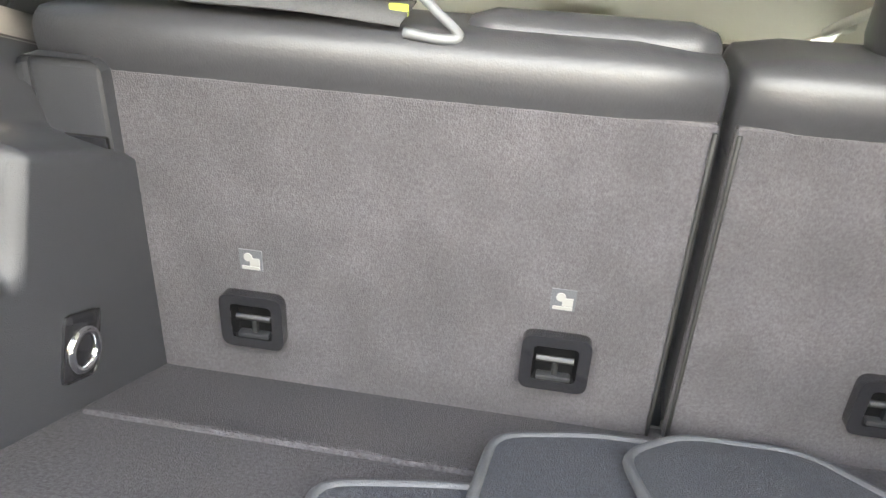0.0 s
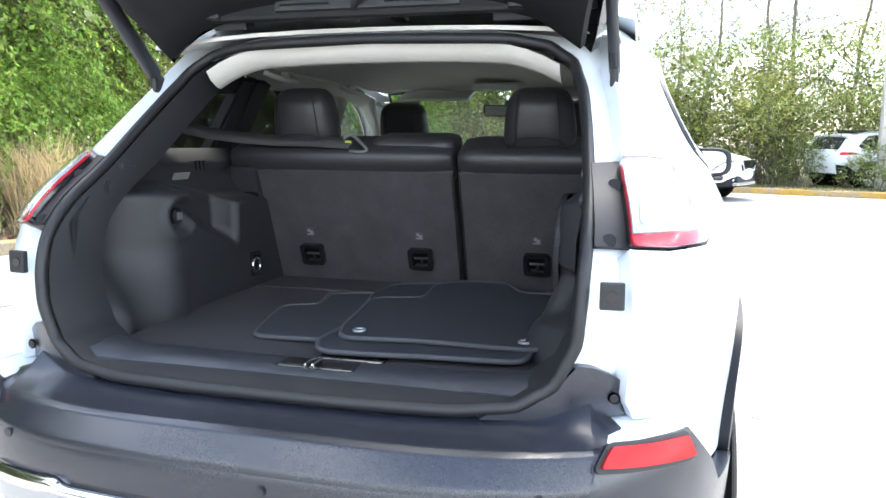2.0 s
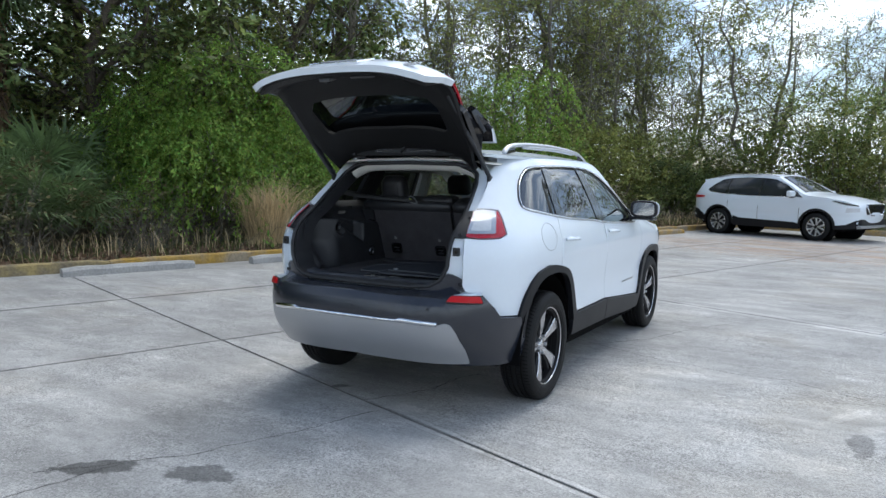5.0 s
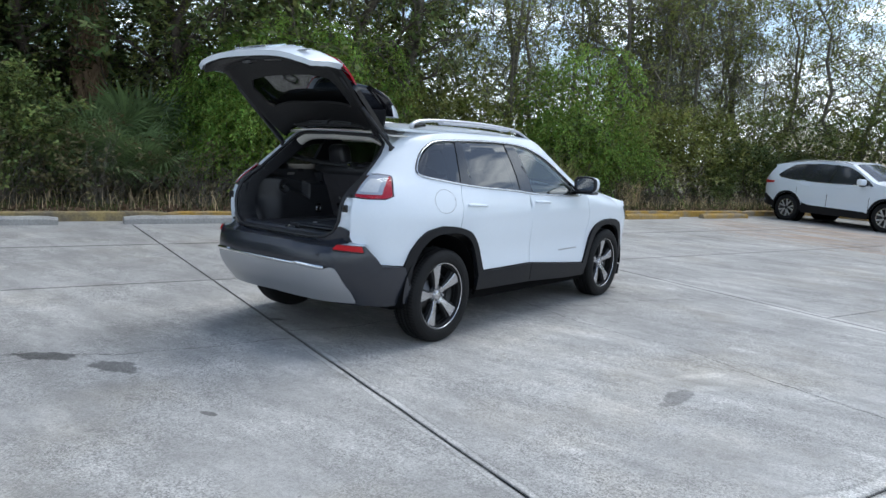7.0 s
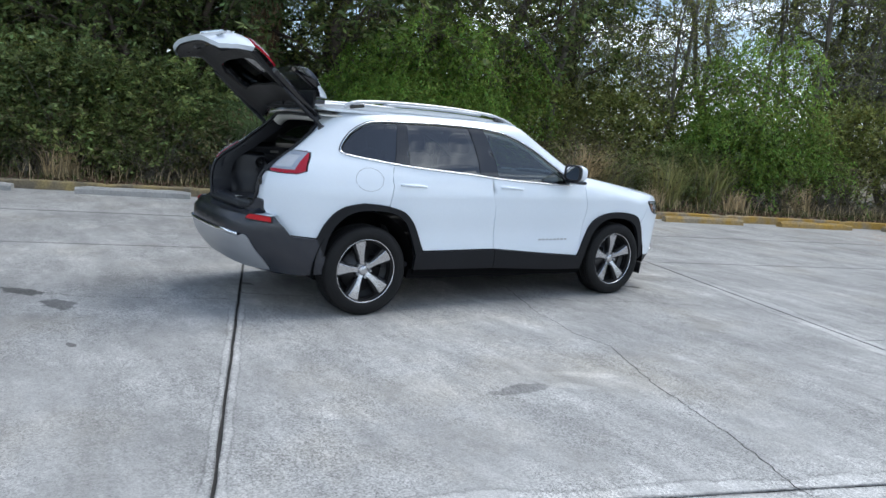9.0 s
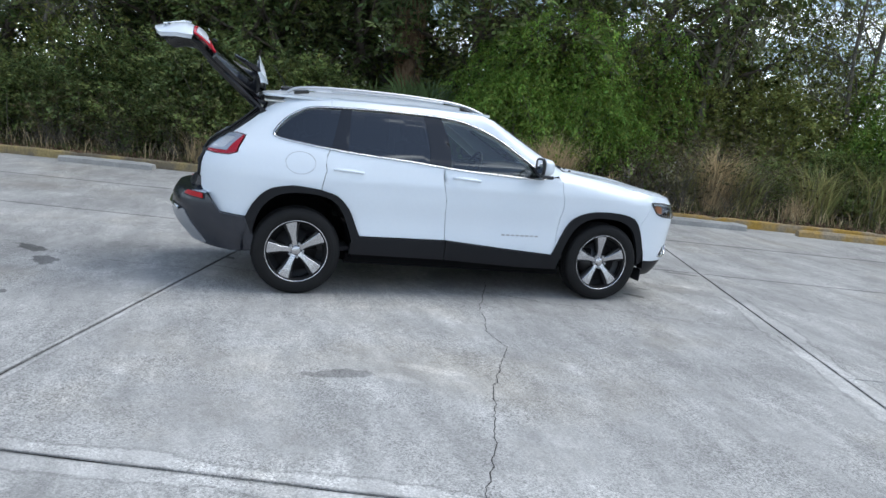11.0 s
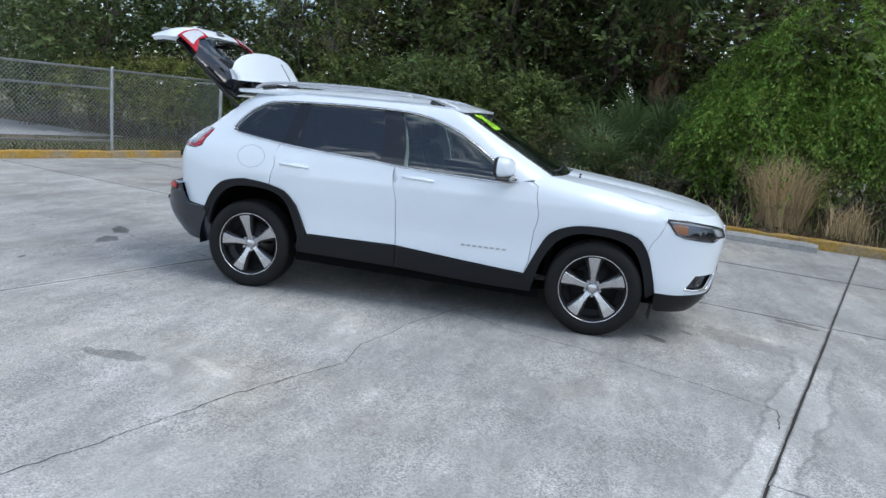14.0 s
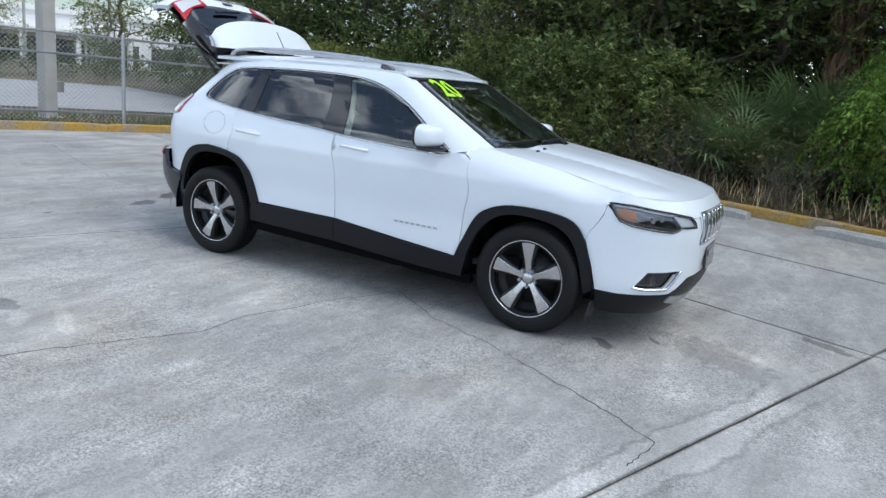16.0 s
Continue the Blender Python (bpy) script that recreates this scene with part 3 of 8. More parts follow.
pavement = thing("pavement", "weathered pale grey concrete car park in large slabs", "pavement", kind="structure")
JOINTS_V = [-10.44, -6.65, JOINT_S, JOINT_N, 7.90, 12.70, 17.44]
JOINTS_U = [[-6.69, -4.05, -1.5, 4.2, 9.5, 15, 21, 30, 45, 59.8], [-6.69, -4.05, -1.5, 4.2, 9.5, 15, 21, 30, 45, 59.8], [-6.69, -4.05, -1.5, 4.2, 9.5, 15, 21, 30, 45, 59.8],
            [-6.69, -4.05, -1.5, 1.94, 7.4, 13, 19, 28, 45, 59.8], [-6.69, -4.05, -1.5, 1.94, 7.4, 13, 19, 28, 45, 59.8], [-6.69, -4.05, -1.5, 1.94, 7.4, 13, 19, 28, 45, 59.8]]


def slab(u0, u1, v0, v1):
    g = 0.0085
    rng = random.Random(int(u0 * 31 + v0 * 17))
    top = []
    for a, b in (((u0, v0), (u1, v0)), ((u1, v0), (u1, v1)), ((u1, v1), (u0, v1)), ((u0, v1), (u0, v0))):
        L = math.hypot(b[0] - a[0], b[1] - a[1])
        n = max(2, min(40, int(L / 0.16)))
        for k in range(n):
            t = k / n
            inn = Vector((-(b[1] - a[1]), b[0] - a[0])).normalized()
            j = g + (rng.uniform(-0.0025, 0.004) if k else 0)
            top.append((a[0] + (b[0] - a[0]) * t + inn.x * j, a[1] + (b[1] - a[1]) * t + inn.y * j))
    n = len(top)
    c = Vector(((u0 + u1) / 2, (v0 + v1) / 2))
    verts = [place(u, v, 0.0) for u, v in top]
    verts += [place(u + (-0.002 if u < c.x else 0.002), v + (-0.002 if v < c.y else 0.002), -0.006) for u, v in top]
    verts += [place(u, v, -0.03) for u, v in top]
    faces = [tuple(range(n))] + [(n + i, n + (i + 1) % n, (i + 1) % n, i) for i in range(n)]
    return mesh_object("slab", verts, faces, CONCRETE, pavement, smooth=False)


for row in range(len(JOINTS_V) - 1):
    for a, b in zip(JOINTS_U[row][:-1], JOINTS_U[row][1:]):
        slab(a, b, JOINTS_V[row], JOINTS_V[row + 1])
mesh_object("joint_filler", [place(-6.69, -10.44, -0.012), place(59.8, -10.44, -0.012), place(59.8, 17.44, -0.012), place(-6.69, 17.44, -0.012)], [(0, 1, 2, 3)], CRACKM, pavement, smooth=False)


def ribbon(name, pts, width, material, z=0.0015, jag=0.02, seed=1, step=0.05):
    """A thin uneven band on the ground along a line."""
    rng = random.Random(seed)
    line = []
    for a, b in zip(pts[:-1], pts[1:]):
        a, b = Vector(a), Vector(b)
        n = max(2, int((b - a).length / step))
        for k in range(n):
            line.append(a + (b - a) * (k / n))
    line.append(Vector(pts[-1]))
    off = 0.0
    v, f = [], []
    for i, p in enumerate(line):
        d = (line[min(i + 1, len(line) - 1)] - line[max(i - 1, 0)]).normalized()
        nrm = Vector((-d.y, d.x))
        off = off * 0.75 + rng.uniform(-jag, jag)
        w = width * rng.uniform(0.45, 1.25)
        if i in (0, len(line) - 1):
            w *= 0.3
        q = p + nrm * off
        v += [(q.x - nrm.x * w / 2, q.y - nrm.y * w / 2, z), (q.x + nrm.x * w / 2, q.y + nrm.y * w / 2, z)]
    f = [(2 * i, 2 * i + 1, 2 * i + 3, 2 * i + 2) for i in range(len(line) - 1)]
    f = [tuple(reversed(q)) for q in f]
    return mesh_object(name, v, f, material, pavement, smooth=False)


CRACKS = [
    [(0.25, 0.52), (0.68, 0.33), (1.30, 0.07), (1.40, 0.08), (1.85, -0.06), (2.20, -0.04), (2.88, -0.39), (3.33, -0.54), (3.60, -0.64), (4.02, -0.84), (4.4, -1.0)],
    [(0.67, 0.30), (1.04, 0.78), (1.23, 1.31), (1.48, 1.79), (1.74, 2.22), (1.88, 2.43), (2.02, 2.42), (2.18, 2.40)],
    [(0.28, -1.05), (0.20, -1.19), (0.17, -1.58), (-0.04, -1.97), (-0.10, -2.02)],
    [(0.12, -2.12), (0.02, -2.37), (-0.03, -2.57), (-0.11, -2.77), (-0.3, -3.2), (-0.75, -3.75)],
    [(-0.48, -3.44), (-0.60, -4.0), (-0.77, -4.71), (-1.2, -5.9), (-2.0, -7.8), (-2.67, -9.35)],
    [(-2.85, 5.31), (-2.3, 5.35), (-1.69, 5.47), (-0.9, 5.6)],
]
for i, c in enumerate(CRACKS):
    ribbon("crack", c, 0.0066, CRACKM, 0.0015, 0.009, i + 3, 0.026)

# kerbs and wheel stops
def kerb_piece(name, length, width, height, m, material, seed, parent, soft=0.02):
    rng = random.Random(seed)
    sec = [(-width / 2, -0.03), (-width / 2 + 0.006, height - soft), (-width / 2 + soft, height), (width / 2 - soft, height), (width / 2 - 0.006, height - soft), (width / 2, -0.03)]
    n = max(4, int(length / 0.18))
    v, f = [], []
    for i in range(n + 1):
        y = -length / 2 + length * i / n
        end = 0.85 if i in (0, n) else 1.0
        for x, z in sec:
            v.append(m @ Vector((x + rng.uniform(-0.005, 0.005), y, z * (end if z > 0 else 1) + (rng.uniform(-0.006, 0.004) if z > 0 else 0))))
    k = len(sec)
    for i in range(n):
        for j in range(k - 1):
            f.append((i * k + j, (i + 1) * k + j, (i + 1) * k + j + 1, i * k + j + 1))
    f += [tuple(range(k)), tuple(reversed([n * k + j for j in range(k)]))]
    return mesh_object(name, v, [tuple(reversed(q)) for q in f], material, parent, smooth=False)


LOT = Matrix(((0.940, 0.342, 0, 0), (-0.342, 0.940, 0, 0), (0, 0, 1, 0), (0, 0, 0, 1)))
kerb = thing("kerb", "worn yellow-painted concrete kerb round the car park", "kerb", kind="structure")
v = -10.44
seed = 5
while v < 17.4:
    L = min(3.05, 17.44 - v)
    kerb_piece("kerb_stone", L - 0.01, 0.17, 0.15, LOT @ pose(-6.775, v + L / 2, 0), KERBD if v < -3.0 else KERBY, seed, kerb)
    v += L
    seed += 1
for vv in (-10.53, 17.53):
    u = -6.86
    while u < 45:
        kerb_piece("kerb_stone", 3.04, 0.17, 0.15, LOT @ pose(u + 1.525, vv, 0, 0, 0, 90), KERBY, seed, kerb)
        u += 3.05
        seed += 1
for i, v0 in enumerate((-7.45, -4.72, -2.02, 0.72, 3.43, 6.15, 8.88, 11.60)):
    st = kerb_piece("wheel_stop", 1.80, 0.17, 0.125, LOT @ pose(-6.32, v0 + 0.9, 0), KERBY if v0 > 6 else KERBG, 60 + i, None, soft=0.04)
    tagged(st, "yellow-painted concrete wheel stop before the kerb" if v0 > 6 else "grey concrete wheel stop before the yellow kerb", "wheel stop", "wheel stops along the woods")

# fence along the south kerb
fence = thing("fence", "galvanised chain link fence on steel posts", "fence")
FV = -10.72
posts_u = [-6.86 + 2.86 * k for k in range(12)]
for k, u in enumerate(posts_u):
    q = place(u, FV)
    part("post", rod(0.035 if k else 0.045, 1.85, Matrix.Translation((q.x, q.y, 0.90)), 12), GALV, fence)
    part("post_cap", rod(0.04, 0.03, Matrix.Translation((q.x, q.y, 1.84)), 12, r2=0.012), GALV, fence)
for z, u0 in ((1.78, posts_u[0]), (1.40, posts_u[1]), (0.33, posts_u[1])):
    tube("rail", [place(u0, FV - 0.04, z), place(posts_u[-1], FV - 0.04, z)], 0.022, GALV, fence, sides=8)
# the western leg, down the side of the woods
q0, q1 = place(posts_u[0], FV, 1.72), place(posts_u[0] - 3.0, FV - 7.5, 1.72)
tube("rail", [q0, q1], 0.018, GALV, fence, sides=8)


def chain_link(name, a, b, z0, z1, pitch, w, parent):
    a, b = Vector(a), Vector(b)
    L = (b - a).length
    d = (b - a).normalized()
    nrm = Vector((-d.y, d.x, 0))
    hgt = z1 - z0
    v, f = [], []
    k = -hgt
    while k < L:
        for sg in (1, -1):
            s0, s1 = (k, k + hgt) if sg > 0 else (k + hgt, k)
            pts = []
            for s, z in ((s0, z0), (s1, z1)):
                pts.append((s, z))
            (sa, za), (sb, zb) = pts
            # clip to the panel
            def cut(sa, za, sb, zb, lim):
                t = (lim - sa) / (sb - sa)
                return lim, za + (zb - za) * t
            if max(sa, sb) <= 0 or min(sa, sb) >= L:
                continue
            if sa < 0:
                sa, za = cut(sa, za, sb, zb, 0)
            if sb < 0:
                sb, zb = cut(sa, za, sb, zb, 0)
            if sa > L:
                sa, za = cut(sa, za, sb, zb, L)
            if sb > L:
                sb, zb = cut(sa, za, sb, zb, L)
            p, q = a + d * sa, a + d * sb
            p.z, q.z = za, zb
            e = (q - p).normalized()
            side = e.cross(nrm).normalized() * (w / 2)
            o = nrm * (0.002 * sg)
            i = len(v)
            v += [p - side + o, p + side + o, q + side + o, q - side + o]
            f.append((i, i + 1, i + 2, i + 3))
        k += pitch
    return mesh_object(name, v, f, GALV, parent, smooth=False)


chain_link("wire_mesh", place(posts_u[0], FV), place(posts_u[9], FV), 0.16, 1.78, 0.085, 0.006, fence)
chain_link("wire_mesh", place(posts_u[0], FV), place(posts_u[0] - 3.0, FV - 7.5), 0.16, 1.70, 0.10, 0.005, fence)

# road, far lawn and building beyond the fence
road_pts = [(-40, -15.2), (-14, -15.4), (0, -15.6), (25, -15.6), (60, -15.2), (60, -31), (25, -31.5), (0, -31), (-40, -31)]
tagged(mesh_object("road", [place(u, v, 0.05) for u, v in road_pts], [tuple(range(len(road_pts)))][:1], ROADM, smooth=False), "pale road beyond the fence", "road", kind="structure")


# ---- the white car: outer skin ----
HALF = hermite([0.15, 0.20, 0.28, 0.40, 0.55, 0.70, 0.85, 0.95, 1.05, 1.12, 1.20, 1.30, 1.40, 1.48, 1.52, 1.55],
               [0.83, 0.85, 0.875, 0.895, 0.900, 0.903, 0.910, 0.907, 0.890, 0.868, 0.832, 0.786, 0.740, 0.700, 0.668, 0.630])
TAIL = hermite([0.20, 0.80, 0.90, 1.00, 1.07, 1.15, 1.21, 1.30, 1.40, 1.50, 1.56], [2.21, 2.21, 2.22, 2.215, 2.19, 2.115, 2.03, 1.925, 1.81, 1.70, 1.63])
TAILBUMP = hermite([0.20, 0.34, 0.40, 0.46, 0.55, 0.62, 0.66, 0.70, 0.712, 0.75, 0.76, 0.80], [2.08, 2.17, 2.22, 2.27, 2.315, 2.325, 2.322, 2.312, 2.306, 2.280, 2.272, 2.240])
NOSE = hermite([0.15, 0.22, 0.30, 0.37, 0.45, 0.60, 0.70, 0.80, 0.86, 0.92, 1.00, 1.10, 1.20], [2.08, 2.17, 2.23, 2.265, 2.275, 2.29, 2.305, 2.305, 2.285, 2.24, 2.18, 2.14, 2.12])
SCREEN = hermite([0.95, 1.06, 1.15, 1.27, 1.40, 1.50, 1.56], [1.34, 1.16, 0.99, 0.76, 0.52, 0.34, 0.24])
EN, EM, KNEE, ARC, RUN = 3.0, 8.0, 0.80, 0.72, 4.0


class Hull:
    """The body's skin as rings: for each height a rounded plan outline, run from the tail's middle round the right side to the nose."""

    def __init__(self, tail, front):
        self.tail, self.front = tail, front

    def size(self, z):
        w, r, f = HALF(z), self.tail(z), self.front(z)
        k = (1 - KNEE ** EN) ** (1 / EM)
        return w, r, f, -r * k, f * k

    def raw(self, s, z):
        total = 2 * ARC + RUN
        sgn = 1
        if s < 0:
            s, sgn = -s, -1
        if s > total:
            s, sgn = 2 * total - s, -1
        w, r, f, yr, yf = self.size(z)
        if s < ARC:
            x = s / ARC * KNEE * w
            y = -r * (1 - (x / w) ** EN) ** (1 / EM)
        elif s > ARC + RUN:
            x = (total - s) / ARC * KNEE * w
            y = f * (1 - (x / w) ** EN) ** (1 / EM)
        else:
            y = yr + (yf - yr) * (s - ARC) / RUN
            x = w * max(0.0, 1 - abs(y / (r if y < 0 else f)) ** EM) ** (1 / EN)
        return Vector((sgn * x, y, z))

    def at(self, s, z, off=0.0):
        p = self.raw(s, z)
        if off:
            n = (self.raw(s + 0.004, z) - self.raw(s - 0.004, z)).cross(self.raw(s, z + 0.004) - self.raw(s, z - 0.004))
            p = p + n.normalized() * off
        return p

    def side(self, y, z):
        """The ring's parameter at that y on the right side."""
        w, r, f, yr, yf = self.size(z)
        x = w * max(0.0, 1 - abs(y / (r if y < 0 else f)) ** EM) ** (1 / EN)
        if x >= KNEE * w - 1e-6:
            return (ARC + RUN * (y - yr) / (yf - yr), z)
        return (ARC * x / (KNEE * w), z) if y < 0 else (2 * ARC + RUN - ARC * x / (KNEE * w), z)

    def end(self, x, z, front=False):
        """The ring's parameter at that x on the tail or the nose."""
        w, r, f, yr, yf = self.size(z)
        sgn, x = (1 if x >= 0 else -1), abs(x)
        if x <= KNEE * w:
            s = ARC * x / (KNEE * w)
        else:
            y = (f if front else r) * (1 - (x / w) ** EN) ** (1 / EM)
            s = ARC + RUN * ((-y - yr) / (yf - yr)) if not front else ARC + RUN * (yf - y) / (yf - yr)
        if front:
            return (2 * ARC + RUN - sgn * s, z)
        return (sgn * s, z)


LOW, UP, BUMP = Hull(TAIL, NOSE), Hull(TAIL, SCREEN), Hull(TAILBUMP, NOSE)


def lift(hull, d):
    """The same skin moved out by d."""
    return lambda s, z, off=0.0: hull.at(s, z, off + d)


def sides(hull, pts):
    return [hull.side(y, z) for y, z in pts]


def tails(hull, pts):
    return [hull.end(x, z) for x, z in pts]


def noses(hull, pts):
    return [hull.end(x, z, True) for x, z in pts]


car = thing("car", "white compact SUV with its tailgate open on a concrete car park", "car")

ARCH_R = [(-1.755, 0.60), (-1.71, 0.70), (-1.645, 0.785), (-1.56, 0.84), (-1.41, 0.868), (-1.28, 0.858), (-1.19, 0.845), (-1.06, 0.805), (-0.965, 0.71), (-0.905, 0.58), (-0.865, 0.49)]
ARCH_RI = [(-0.925, 0.44), (-0.975, 0.59), (-1.045, 0.725), (-1.16, 0.795), (-1.34, 0.815), (-1.50, 0.795), (-1.61, 0.715), (-1.675, 0.60), (-1.705, 0.46)]
ARCH_F = [(0.845, 0.40), (0.91, 0.55), (0.98, 0.69), (1.07, 0.76), (1.22, 0.80), (1.45, 0.80), (1.62, 0.76), (1.70, 0.66), (1.75, 0.52), (1.785, 0.37)]
ARCH_FI = [(1.725, 0.33), (1.685, 0.51), (1.615, 0.655), (1.50, 0.725), (1.34, 0.748), (1.20, 0.74), (1.09, 0.69), (1.01, 0.60), (0.95, 0.47), (0.905, 0.29)]
DLO_LOW = [(-1.53, 1.222), (-1.40, 1.20), (-1.13, 1.165), (-0.87, 1.14), (-0.42, 1.11), (-0.22, 1.09), (0.03, 1.072), (0.30, 1.06), (0.50, 1.052), (0.74, 1.055)]
DLO_TOP = [(0.60, 1.155), (0.47, 1.24), (0.33, 1.33), (0.18, 1.402), (0.0, 1.46), (-0.20, 1.487), (-0.45, 1.495), (-0.70, 1.496), (-1.05, 1.487), (-1.25, 1.475), (-1.34, 1.452), (-1.45, 1.39), (-1.53, 1.31), (-1.565, 1.25)]
GAP = 0.0025

# painted panels of both flanks
rear_door_poly = sides(LOW, [(-1.13, 1.165), (-1.155, 1.0), (-1.19, 0.845)] + ARCH_R[7:] + [(-0.145, 0.488), (-0.16, 0.73), (-0.19, 1.09), (-0.42, 1.11), (-0.87, 1.14)])
front_door_poly = sides(LOW, [(-0.19, 1.09), (-0.16, 0.73), (-0.145, 0.488), (0.40, 0.437), (0.845, 0.40), (0.872, 0.49), (0.888, 0.72), (0.893, 0.93), (0.886, 1.04), (0.845, 1.076), (0.50, 1.052), (0.30, 1.06), (0.03, 1.072)])
HOOD_EDGE = [(1.80, 0.972), (1.65, 1.007), (1.41, 1.050), (1.12, 1.096), (0.98, 1.116), (0.88, 1.126)]
fender_poly = sides(LOW, [(0.845, 1.076), (0.886, 1.04), (0.893, 0.93), (0.888, 0.72), (0.872, 0.49)] + ARCH_F[:8] + [(1.722, 0.72), (1.80, 0.885), (1.87, 0.945), (1.89, 0.965)] + HOOD_EDGE)
quarter_poly = (sides(LOW, [(-1.13, 1.165), (-1.40, 1.20), (-1.53, 1.222), (-1.565, 1.25), (-1.53, 1.31), (-1.45, 1.39), (-1.34, 1.452), (-1.25, 1.475), (-1.12, 1.486), (-1.12, 1.55), (-1.50, 1.55)])
                + tails(LOW, [(0.56, 1.53), (0.575, 1.45), (0.60, 1.36), (0.615, 1.28), (0.617, 1.226), (0.66, 1.226), (0.714, 1.217), (0.755, 1.166), (0.800, 1.085), (0.784, 1.062), (0.711, 1.062), (0.640, 1.070), (0.645, 0.80), (0.66, 0.763)])
                + sides(LOW, [(-2.045, 0.757), (-1.990, 0.674), (-1.945, 0.617)] + ARCH_R[:7] + [(-1.155, 1.0)]))
upper_poly = sides(UP, DLO_TOP[:9] + [(-1.12, 1.486), (-1.12, 1.55), (-0.3, 1.55), (0.16, 1.535)]) + noses(UP, [(0.62, 1.50), (0.635, 1.40), (0.655, 1.27), (0.695, 1.110)]) + sides(UP, [(0.92, 1.10), (0.80, 1.075), (0.75, 1.06)])


def bow(hull):
    """The flank with its shoulder: a soft hollow below the belt line and the fender's rounded top."""
    def at(s, z, off=0.0):
        p = hull.at(s, z, off)
        w = max(0.0, 1 - ((abs(p.y) / 1.9) ** 6))
        d = -0.010 * math.exp(-((z - 0.62) / 0.11) ** 2) * w + 0.006 * math.exp(-((z - 0.93) / 0.05) ** 2) * w
        if p.y > 0.85 and z > 0.9:
            top = 1.130 - 0.175 * max(0.0, (p.y - 0.88)) ** 1.15
            k = max(0.0, (z - (top - 0.13)) / 0.13)
            d -= 0.10 * min(k, 1.2) ** 2 * (1 - min(1.0, max(0.0, (p.y - 1.62) / 0.26)))
        return Vector((p.x + (d if p.x > 0 else -d), p.y, p.z))
    return at


skin("rear_door_panel", shrink(rear_door_poly, GAP), bow(LOW), PAINT, car, mirror=True, label="white painted rear door skin")
skin("front_door_panel", shrink(front_door_poly, GAP), bow(LOW), PAINT, car, mirror=True, label="white painted front door skin")
skin("fender", shrink(fender_poly, 0.0012), bow(LOW), PAINT, car, mirror=True, h=0.04)
skin("quarter_panel", shrink(quarter_poly, GAP), bow(LOW), PAINT, car, mirror=True, h=0.045, thick=0.045)
skin("roof_side", shrink(upper_poly, 0.001), UP.at, PAINT, car, mirror=True, h=0.035)

# dark cladding round the arches and along the sills
def eased(pts):
    return [(q[0], q[1]) for q in spline([Vector((a, b, 0)) for a, b in pts], 3)]


skin("rear_arch_cladding", sides(LOW, eased(ARCH_R) + eased(ARCH_RI)), lift(LOW, 0.017), CLAD, car, h=0.03, thick=0.035, mirror=True)
skin("front_arch_cladding", sides(LOW, eased(ARCH_F) + eased(ARCH_FI)), lift(LOW, 0.017), CLAD, car, h=0.03, thick=0.035, mirror=True)
CL = 0.017
skin("rear_door_cladding", sides(LOW, [(-0.145, 0.484), (-0.865, 0.484), (-0.935, 0.44), (-0.94, 0.345), (-0.145, 0.325)]), lift(LOW, CL), CLAD, car, thick=0.03, mirror=True)
skin("front_door_cladding", sides(LOW, [(0.91, 0.385), (0.845, 0.396), (0.40, 0.433), (-0.139, 0.484), (-0.139, 0.325), (0.55, 0.283), (0.905, 0.275)]), lift(LOW, CL), CLAD, car, thick=0.03, mirror=True)
skin("rocker", sides(LOW, [(0.95, 0.275), (0.55, 0.278), (-0.14, 0.320), (-0.96, 0.340), (-0.97, 0.255), (0.95, 0.205)]), lift(LOW, -0.025), UNDER, car, thick=0.05, mirror=True)

# rear bumper with silver lower plate, bright strip, reflectors
bump_half = [(0.0, 0.694), (0.45, 0.690), (0.594, 0.682), (0.606, 0.722), (0.616, 0.752)]
bump_poly = (tails(BUMP, [(-x, z) for x, z in bump_half[1:]][::-1]) + tails(BUMP, bump_half))
left_run = tails(BUMP, [(0.754, 0.750)]) + sides(BUMP, [(-1.992, 0.676), (-1.943, 0.613), (-1.758, 0.596), (-1.69, 0.46), (-1.70, 0.33), (-1.85, 0.318)])
under = tails(BUMP, [(0.74, 0.325), (0.5, 0.345), (0.0, 0.36)])
right_lower = left_run + under
bump_poly = bump_poly + right_lower + [(-s, z) for s, z in right_lower[::-1][1:]]
bump_at = lift(BUMP, 0.004)
skin("rear_bumper", bump_poly, bump_at, BUMPERM, car, h=0.022, thick=0.03, label="dark grey plastic rear bumper")
sp = [(0.0, 0.603), (0.36, 0.602), (0.56, 0.588), (0.60, 0.605), (0.632, 0.598), (0.654, 0.555), (0.680, 0.44), (0.672, 0.352), (0.5, 0.352), (0.0, 0.366)]
spr = tails(BUMP, sp)
skin("bumper_plate", rounded([(-s, z) for s, z in spr[1:-1][::-1]] + spr, 0.012), lift(BUMP, 0.012), SILVER, car, h=0.025, thick=0.03, label="silver grey lower bumper plate")
strip_hi = lambda a: 0.6205 - 0.0025 * (a / 0.35) ** 2 if a < 0.35 else 0.618 + 0.010 * min(1.0, (a - 0.35) / 0.022) - 0.016 * max(0.0, a - 0.372) / 0.2
strip_lo = lambda a: 0.604 if a < 0.36 else 0.603 - 0.015 * (a - 0.36) / 0.2
cv_ = []
